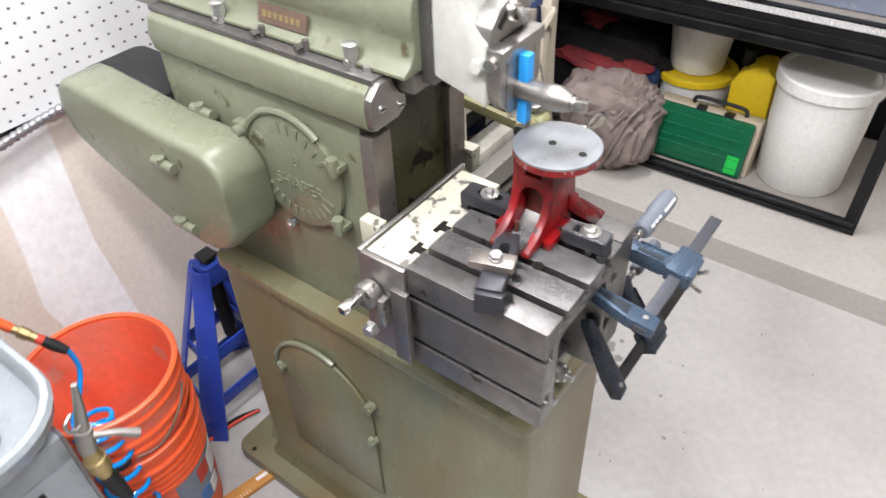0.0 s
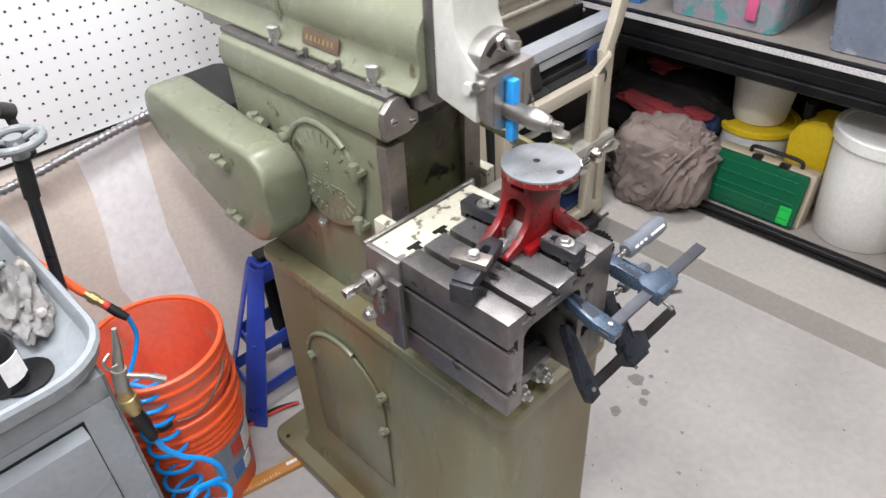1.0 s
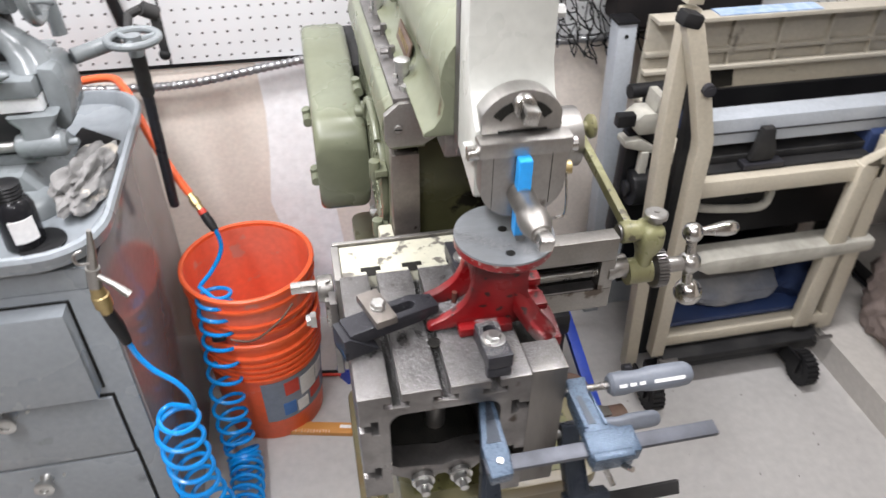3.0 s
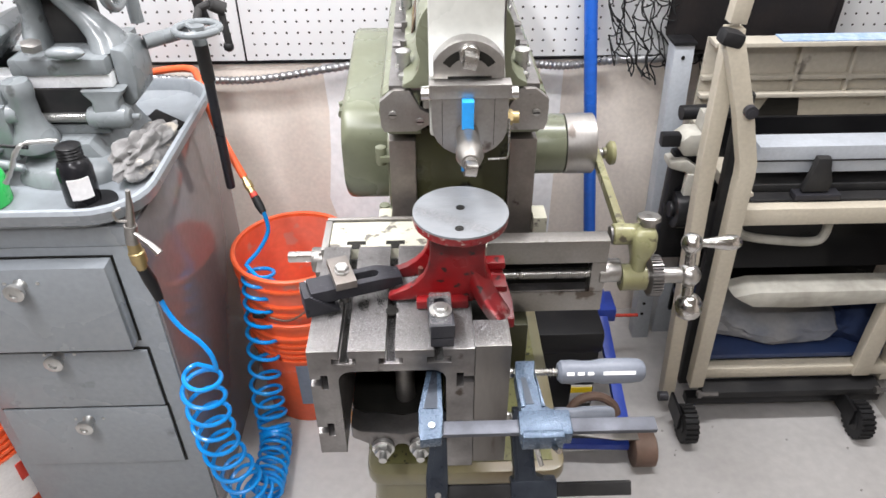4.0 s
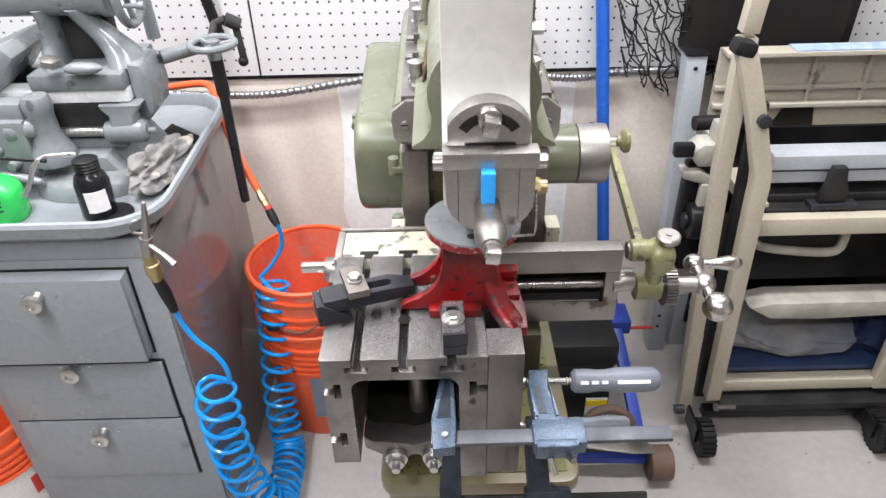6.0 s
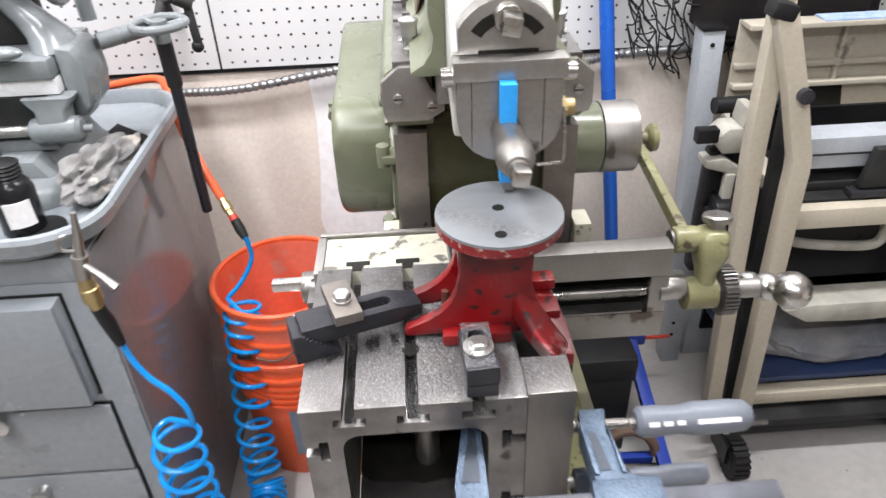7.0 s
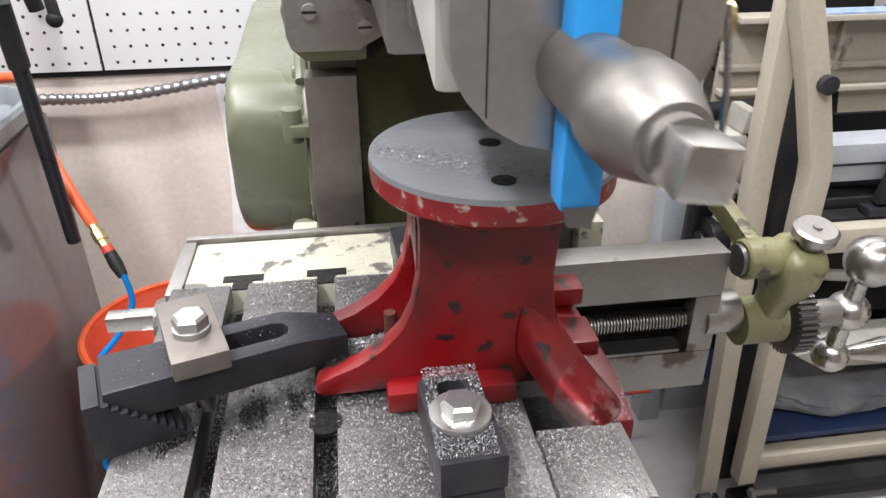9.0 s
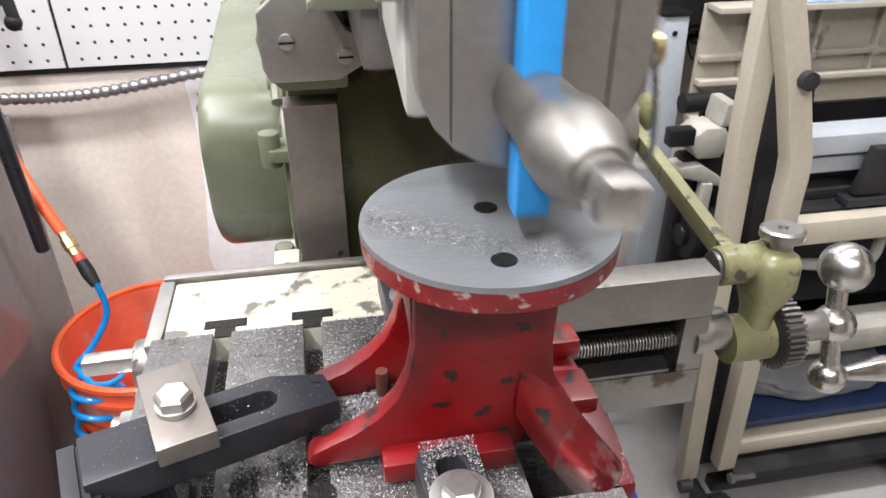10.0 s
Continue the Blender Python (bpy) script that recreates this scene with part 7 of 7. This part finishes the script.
    bg = solid("cloth_bag", bm, DUST, "dusty grey-blue cloth bag lying on the stand's lower shelf", "bag", at=(1.09, 0.88, 0.19))
    bm = B()
    bmesh.ops.create_icosphere(bm, subdivisions=4, radius=1.0)
    for v in bm.verts:
        k = 1 + 0.25 * noise.noise(v.co * 1.9 + Vector((5, 2, 1))) + 0.12 * noise.noise(v.co * 5)
        v.co = Vector((1.30 + v.co.x * 0.10 * k, 0.86 + v.co.y * 0.08 * k, max(0.1905, 0.235 + v.co.z * 0.075 * k)))
    solid("folded_cloth", bm, NAVYCLOTH, "navy folded cloth lying on the stand's lower shelf", "cloth", at=(1.30, 0.86, 0.19))
    # upright grey channel by the wall
    bm = B()
    loops = []
    for x, z in ((0.770, 0.0), (0.731, 0.935)):
        loops.append([(x, 1.035, z), (x + 0.048, 1.035, z), (x + 0.048, 1.085, z), (x, 1.085, z)])
    rings(bm, loops)
    gc = solid("grey_channel", bm, SAWGREY, "upright grey aluminium channel leaning at the wall", "channel", at=(0.79, 1.1, 0), bevel=0.002)
    bm = boxed((0.727, 0.783, 1.031, 1.089, 0.9352, 0.943))
    part("channel_cap", bm, BLACKPLASTIC, gc, "", 0.003)
    for x, z in ((0.755, 0.905), (0.785, 0.10), (0.785, 0.14)):
        bm = B()
        cyl(bm, (x, 1.0355, z), (x, 1.0335, z), 0.005, None, 12)
        part("channel_hole", bm, GREASESHADE, gc)
    bm = boxed((0.838, 0.98, 1.06, 1.12, 0.0, 0.20))
    solid("grey_box", bm, SAWGREY, "small grey slotted metal box on the floor", "box", at=(0.9, 1.09, 0), bevel=0.003)


saw_stand()


def net():
    rnd = random.Random(3)
    bm = B()
    nu, nv = 16, 15
    grid = {}
    for i in range(nu):
        for j in range(nv):
            u, v = i / (nu - 1), j / (nv - 1)
            x = 0.515 + 0.30 * u + 0.06 * v + 0.016 * rnd.uniform(-1, 1)
            z = 1.36 - 0.55 * v * (0.80 + 0.22 * math.sin(2.6 * u + 0.3)) + 0.014 * rnd.uniform(-1, 1)
            grid[i, j] = Vector((x + 0.03 * (v - 0.4) * (1 if u > 0.4 else 2), 1.125 + 0.022 * rnd.uniform(-1, 1), z))
    def strand(a, b):
        m = (a + b) / 2 + Vector((rnd.uniform(-1, 1), rnd.uniform(-0.6, 0.6), -0.6)) * 0.007
        tube(bm, smoothed([a, m, b], 3), 0.0019, 5)
    for i in range(nu):
        for j in range(nv - 1):
            strand(grid[i, j], grid[i, j + 1])
            if i + 1 < nu:
                strand(grid[i, j], grid[i + 1, j + (1 if (i + j) % 2 else 0)])
    for p in grid.values():
        ball(bm, p, 0.0026, 6)
    solid("black_net", bm, NETBLACK, "black knotted cord net hanging on the pegboard", "net", at=(0.7, 1.125, 0.85), kind="stuff")
    bm = B()
    bmesh.ops.create_icosphere(bm, subdivisions=4, radius=1.0)
    for v in bm.verts:
        k = 1 + 0.05 * noise.noise(v.co * 2.5) + 0.04 * noise.noise(v.co * 7)
        s = [math.copysign(abs(c) ** 0.16, c) for c in v.co]
        v.co = Vector((0.94 + s[0] * 0.195 * k, 1.12 + s[1] * 0.035 * k, 1.13 + s[2] * 0.235 * k))
    solid("dark_bag", bm, DARKCLOTH, "dark cloth bag with netting hanging on the wall", "bag", at=(0.975, 1.1, 1.0))


net()


# ---- shelf on the ledge ----
def shelf():
    K = 0.088
    sh = thing("steel_shelf", (1.9, 0.4, K), "black steel shelf unit loaded with pails, bags and bins", "shelf")
    for x in (1.635, 2.18):
        for y in (-0.225, 1.13):
            bm = boxed((x, x + 0.038, y, y + 0.006, K, 1.75), (x, x + 0.006, y + 0.0062, y + 0.04, K, 1.75))
            po = part("post", bm, SHELFBLACK, sh, "", 0.001)
            if x < 1.7:
                bm = B()
                for z in [0.12 + 0.045 * i for i in range(24)]:
                    cyl(bm, (x + 0.020, y - 0.0005, z), (x + 0.020, y - 0.0015, z), 0.005, None, 8)
                part("post_holes", bm, GALV, po)
    for z0, z1 in ((0.094, 0.135), (0.625, 0.70)):
        bm = B()
        prof = [(1.630, z0), (1.624, z0 + 0.006), (1.624, z0 + (z1 - z0) * 0.42), (1.634, z0 + (z1 - z0) * 0.5), (1.626, z0 + (z1 - z0) * 0.6), (1.626, z1 - 0.004), (1.632, z1), (1.65, z1), (1.65, z0)]
        prism(bm, prof, "y", -0.218, 1.13)
        part("front_beam", bm, SHELFBLACK, sh, "rolled black steel beam")
        bm = boxed((1.652, 2.18, -0.21, 1.13, z1 - 0.016, z1 - 0.002))
        part("shelf_board", bm, SHELFBOARD, sh, "worn grey shelf board")
    bm = boxed((1.627, 1.6505, -0.218, 1.13, 0.7005, 0.748))
    part("board_edge", bm, SHELFBLACK, sh)
    bm = boxed((1.6235, 1.6265, -0.218, 1.13, 0.724, 0.742))
    part("tape_strip", bm, TAPE, sh, "pale printed measuring tape strip along the beam")
    bm = boxed((1.651, 2.18, -0.21, 1.13, 0.735, 0.748))
    part("upper_board", bm, SHELFBOARD, sh, "worn grey shelf board")
    bm = boxed((1.64, 2.2, -0.21, 1.13, 1.30, 1.33))
    part("top_board", bm, SHELFBOARD, sh)
    # added sheet, gives the space behind the load a shaded background
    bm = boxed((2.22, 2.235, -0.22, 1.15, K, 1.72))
    part("dark_backdrop", bm, SHELFBLACK, sh, "dark sheet added as a backdrop behind the shelf")
    S = 0.1335
    pail("white_bucket", 1.81, 0.005, S, 0.150, 0.134, 0.375, PAILWHITE, "white plastic bucket with a snap lid", PAILWHITE, False)
    pail("white_bucket", 1.98, 0.47, S, 0.140, 0.125, 0.20, PAILWHITE, "white plastic bucket with yellow lid under another bucket", YELLOW, False)
    b3 = pail("white_bucket", 1.98, 0.47, S + 0.212, 0.120, 0.094, 0.25, PAILWHITE, "smaller white plastic bucket standing on a yellow lid", None, False)
    bm = B()
    tube(bm, smoothed([(1.905, 0.565, 0.53), (1.87, 0.50, 0.565), (1.86, 0.44, 0.575)], 5), 0.003, 8)
    part("wire_handle", bm, RUBBER, b3)
    jg = thing("yellow_jug", (1.90, 0.225, S), "yellow plastic jug with a handle beside a white pail", "jug")
    bm = B()
    prism(bm, [(0.160, 0.27), (0.300, 0.27), (0.305, 0.38), (0.285, 0.42), (0.24, 0.455), (0.20, 0.46), (0.165, 0.43)], "x", 1.84, 1.96)
    part("jug_body", bm, YELLOW, jg, "", 0.012)
    bm = boxed((1.845, 1.955, 0.162, 0.298, S, 0.2695))
    part("jug_base", bm, PAILWHITE, jg, "white lower container", 0.008)
    bm = B()
    cyl(bm, (1.90, 0.275, 0.43), (1.90, 0.275, 0.485), 0.020, None, 16)
    part("jug_cap", bm, BLACKPLASTIC, jg)
    # green and tan toolbox leaning back
    tx = thing("toolbox", (1.74, 0.35, S), "tan plastic toolbox with translucent green lid, standing on its side", "toolbox")
    m = Matrix.Translation((1.658, 0.33, S + 0.004)) @ Matrix.Rotation(radians(12), 4, "Y")
    def tb(name, x0, x1, y0, y1, z0, z1, material, label="", bev=0.006):
        bm = B()
        vs = box(bm, x0, x1, y0, y1, z0, z1)
        for v in vs:
            v.co = m @ v.co
        return part(name, bm, material, tx, label, bev)
    tb("box_body", 0.031, 0.105, -0.185, 0.175, 0.0, 0.198, BOXTAN, "tan plastic body", 0.012)
    tb("lid", 0.0, 0.030, -0.172, 0.178, 0.002, 0.194, BOXGREEN, "translucent dark green lid", 0.014)
    tb("insert", -0.0015, 0.004, -0.155, -0.115, 0.012, 0.075, BOXGREEN2, "bright green patch", 0.001)
    for z, m2 in ((0.030, BOXGREEN), (0.062, BOXSEAM), (0.078, BOXGREEN), (0.088, BOXSEAM), (0.118, BOXGREEN), (0.128, BOXSEAM), (0.165, BOXSEAM)):
        tb("lid_rib", -0.0018, 0.002, -0.15, 0.162, z, z + 0.0022, m2, "", 0)
    for y in (0.02, -0.075):
        tb("latch", 0.010, 0.045, y - 0.018, y + 0.012, 0.186, 0.206, BLACKPLASTIC, "", 0.003)
    bm = B()
    tube(bm, [m @ Vector(p) for p in smoothed([(0.06, 0.055, 0.20), (0.055, 0.045, 0.222), (0.05, -0.04, 0.226), (0.05, -0.115, 0.222), (0.055, -0.125, 0.20)], 5)], 0.007, 10)
    part("handle", bm, SAWDARK, tx, "dark carrying handle")
    # canvas bag sagging over the beam
    def lump(name, c, s, material, label, cat, seed=0.0, rough=0.22, power=0.8, floor_z=None, fold=0.10, pleat=0.0):
        bm = B()
        bmesh.ops.create_icosphere(bm, subdivisions=5, radius=1.0)
        off = Vector((seed, seed * 0.7, -seed))
        for v in bm.verts:
            k = 1 + rough * noise.noise(v.co * 1.7 + off) + fold * (abs(noise.noise(v.co * 4.2 + off)) - 0.25) + 0.035 * noise.noise(v.co * 11 + off)
            k += pleat * (abs(noise.noise(Vector((v.co.x * 1.5, v.co.y * 7 + v.co.z * 3, v.co.z * 1.2)) + off)) - 0.2)
            q = [math.copysign(abs(a) ** power, a) for a in v.co]
            v.co = Vector((c[0] + q[0] * s[0] * k, c[1] + q[1] * s[1] * k, c[2] + q[2] * s[2] * k))
            if floor_z is not None:
                v.co.z = max(v.co.z, floor_z)
        return solid(name, bm, material, label, cat, at=c)
    bag = lump("canvas_bag", (1.625, 0.640, 0.235), (0.145, 0.190, 0.160), CANVAS, "brown canvas tool bag sagging over the shelf edge", "bag", 1.3, 0.16, 0.75, 0.0885, 0.08, 0.24)
    for k, (y0, y1) in enumerate(((0.55, 0.48), (0.58, 0.52))):
        bm = B()
        tube(bm, smoothed([(1.492 + 0.01 * k, y0 + 0.04, 0.13), (1.478 + 0.01 * k, y0, 0.22), (1.500, (y0 + y1) / 2, 0.33), (1.56, y1, 0.385)], 6), 0.0055, 8)
        sm = part("bag_seam", bm, CANVAS)
        sm.parent = bag
        sm.matrix_parent_inverse = Matrix.Translation((-1.625, -0.640, -0.235))
    lump("dark_jacket", (1.93, 0.80, 0.30), (0.20, 0.26, 0.165), DARKCLOTH, "dark folded cloth heaped on the shelf", "cloth", 4.1, 0.2, 0.8, 0.1385)
    lump("red_cloth", (1.78, 0.76, 0.375), (0.08, 0.17, 0.030), REDCLOTH, "red and black cloth lying on the heap", "cloth", 2.2, 0.3, 0.9)
    lump("red_cloth", (1.92, 0.84, 0.47), (0.07, 0.07, 0.035), REDCLOTH, "red cloth on top of the heap", "cloth", 7.2, 0.3, 0.9)
    lump("black_bag", (2.0, 0.86, 0.52), (0.12, 0.22, 0.06), DARKCLOTH, "black bag on top of the heap", "bag", 5.2, 0.2, 0.8)
    lump("navy_cloth", (1.82, 0.59, 0.32), (0.07, 0.045, 0.05), NAVYCLOTH, "navy blue cloth stuffed behind the bag", "cloth", 3.7, 0.3, 0.9)
    # bins on the upper board
    def bin_(y0, y1, z1, material, label):
        bn = thing("storage_bin", (1.85, (y0 + y1) / 2, 0.7485), label, "storage bin", "bins on the shelf")
        bm = B()
        ym, hy = (y0 + y1) / 2, (y1 - y0) / 2
        loops = []
        for z, k in ((0.7485, 0.88), (0.7525, 0.90), (z1 - 0.02, 1.0), (z1 - 0.0195, 1.03), (z1, 1.03)):
            r = 0.03
            xx0, xx1, yy0, yy1 = 1.86 - 0.19 * k, 1.86 + 0.19 * k, ym - hy * k, ym + hy * k
            loops.append([(x, y, z) for x, y in arc((xx0 + r, yy0 + r), r, 180, 270, 4) + arc((xx1 - r, yy0 + r), r, 270, 360, 4) + arc((xx1 - r, yy1 - r), r, 0, 90, 4) + arc((xx0 + r, yy1 - r), r, 90, 180, 4)])
        rings(bm, loops)
        part("bin_body", bm, material, bn)
        return bn
    b1 = bin_(0.36, 0.76, 0.98, BINPLASTIC, "cloudy clear plastic bin with coloured things inside")
    bm = boxed((1.668, 1.671, 0.44, 0.475, 0.79, 0.86))
    part("pink_thing", bm, PINK, b1, "pink item showing through", 0.001)
    bin_(-0.18, 0.245, 1.02, BINGREY, "cloudy bluish plastic storage bin")
    bm = boxed((1.70, 1.86, 0.86, 1.08, 0.7485, 0.90))
    bb = solid("blue_carton", bm, PRINTBLUE, "bright blue carton with yellow print on the shelf", "carton", at=(1.78, 0.97, 0.7485), bevel=0.002)
    bm = boxed((1.698, 1.6995, 0.90, 1.02, 0.775, 0.785), (1.698, 1.6995, 0.92, 0.98, 0.80, 0.82))
    part("carton_print", bm, YELLOW, bb)


shelf()


def floor_marks():
    rnd = random.Random(11)
    spots = ((0.721, 0.202, 0.018), (0.86, 0.225, 0.024), (0.835, 0.18, 0.014), (0.80, 0.165, 0.015), (0.90, 0.20, 0.008), (0.66, -0.03, 0.006), (1.02, 0.22, 0.007), (0.78, 0.03, 0.005))
    bm = B()
    for x, y, r in spots:
        prism(bm, [(x + r * (0.7 + 0.45 * rnd.random()) * math.cos(a), y + r * (0.7 + 0.45 * rnd.random()) * math.sin(a)) for a in [2 * math.pi * i / 14 for i in range(14)]], "z", 0.0003, 0.0008)
    solid("oil_spots", bm, OILSPOT, "dark dried oil spots on the concrete floor", "stain", at=(0.8, 0.2, 0), kind="stuff")
    bm = B()
    for _ in range(60):
        x, y, r = rnd.uniform(0.4, 1.35), rnd.uniform(-0.6, 0.9), rnd.uniform(0.0012, 0.004)
        prism(bm, [(x + r * math.cos(a), y + r * math.sin(a)) for a in (0.2, 1.6, 2.9, 4.4)], "z", 0.0003, r * 0.4)
    solid("floor_grit", bm, OILSPOT, "small grit scattered over the concrete floor", "grit", at=(0.8, 0.2, 0), kind="stuff")


floor_marks()


# ---- what moves ----
STROKE = 1.4020


DRIFT = ((0.0, 0.0087), (0.5, 0.0069), (1.0, 0.0067), (1.5, 0.0071), (2.0, 0.0091), (2.5, 0.0084), (2.7, 0.0023), (4.5, -0.0023), (5.5, -0.0033), (7.0, -0.0120), (7.5, -0.0021), (8.0, -0.0067), (9.0, -0.0123), (9.5, -0.0072), (10.0, -0.0032))


def drift(t):
    """Small unevenness of the stroke, between the rows."""
    for (t0, a), (t1, b) in zip(DRIFT, DRIFT[1:]):
        if t0 <= t <= t1:
            k = (t - t0) / (t1 - t0)
            k = k * k * (3 - 2 * k)
            return a + (b - a) * k
    return 0.0


def ram_y(t):
    w = 2 * math.pi / STROKE
    return 0.0214 + 0.0444 * math.cos(w * t) + -0.0630 * math.sin(w * t) + -0.0006 * math.cos(2 * w * t) + 0.0005 * math.sin(2 * w * t) + drift(t)


CRANK_TURN = ((0, -75), (0.6, -75), (1.2, -45), (2.0, -40), (2.7, -5), (3.4, 0), (3.9, 2), (4.5, 32), (4.9, 45), (5.6, 66), (6.2, 80), (7.0, 108), (7.6, 118), (8.3, 128), (9.0, 162), (9.6, 176), (10.0, 180))


def motions():
    steps = [i / 10 for i in range(101)]
    walk(ram, [(t, pose(0, ram_y(t), 0)) for t in steps])
    base = Vector(WHERE[shaper.name])
    disc, rod, pawl = [], [], []
    for t in steps:
        a = 360 * (t - 0.5) / STROKE
        pin = Vector((0.434, DISC_C[1] - 0.020 * math.sin(radians(a)), DISC_C[2] + 0.020 * math.cos(radians(a))))
        rock = 13 * math.cos(2 * math.pi * (t - 0.62) / STROKE)
        off = Matrix.Rotation(radians(rock), 3, "X") @ Vector((0, 0.006, 0.072))
        joint = Vector((0.434, PAWL_C[1] + off.y, PAWL_C[2] + off.z))
        disc.append((t, Matrix.Translation(Vector(DISC_C) - base) @ Matrix.Rotation(radians(a), 4, "X")))
        pawl.append((t, Matrix.Translation(Vector(PAWL_C) - base) @ Matrix.Rotation(radians(rock), 4, "X")))
        d = pin - joint
        lift = math.atan2(d.z, d.y) - math.atan2(0.043, 0.241)
        rod.append((t, Matrix.Translation(joint - base) @ Matrix.Rotation(lift, 4, "X")))
    walk(crank_disc, disc)
    walk(feed_rod, rod)
    walk(pawl_body, pawl)
    walk(crank_shaft, [(t, Matrix.Translation(Vector(CRANK_C) - base) @ Matrix.Rotation(radians(-a), 4, "X")) for t, a in CRANK_TURN])


motions()
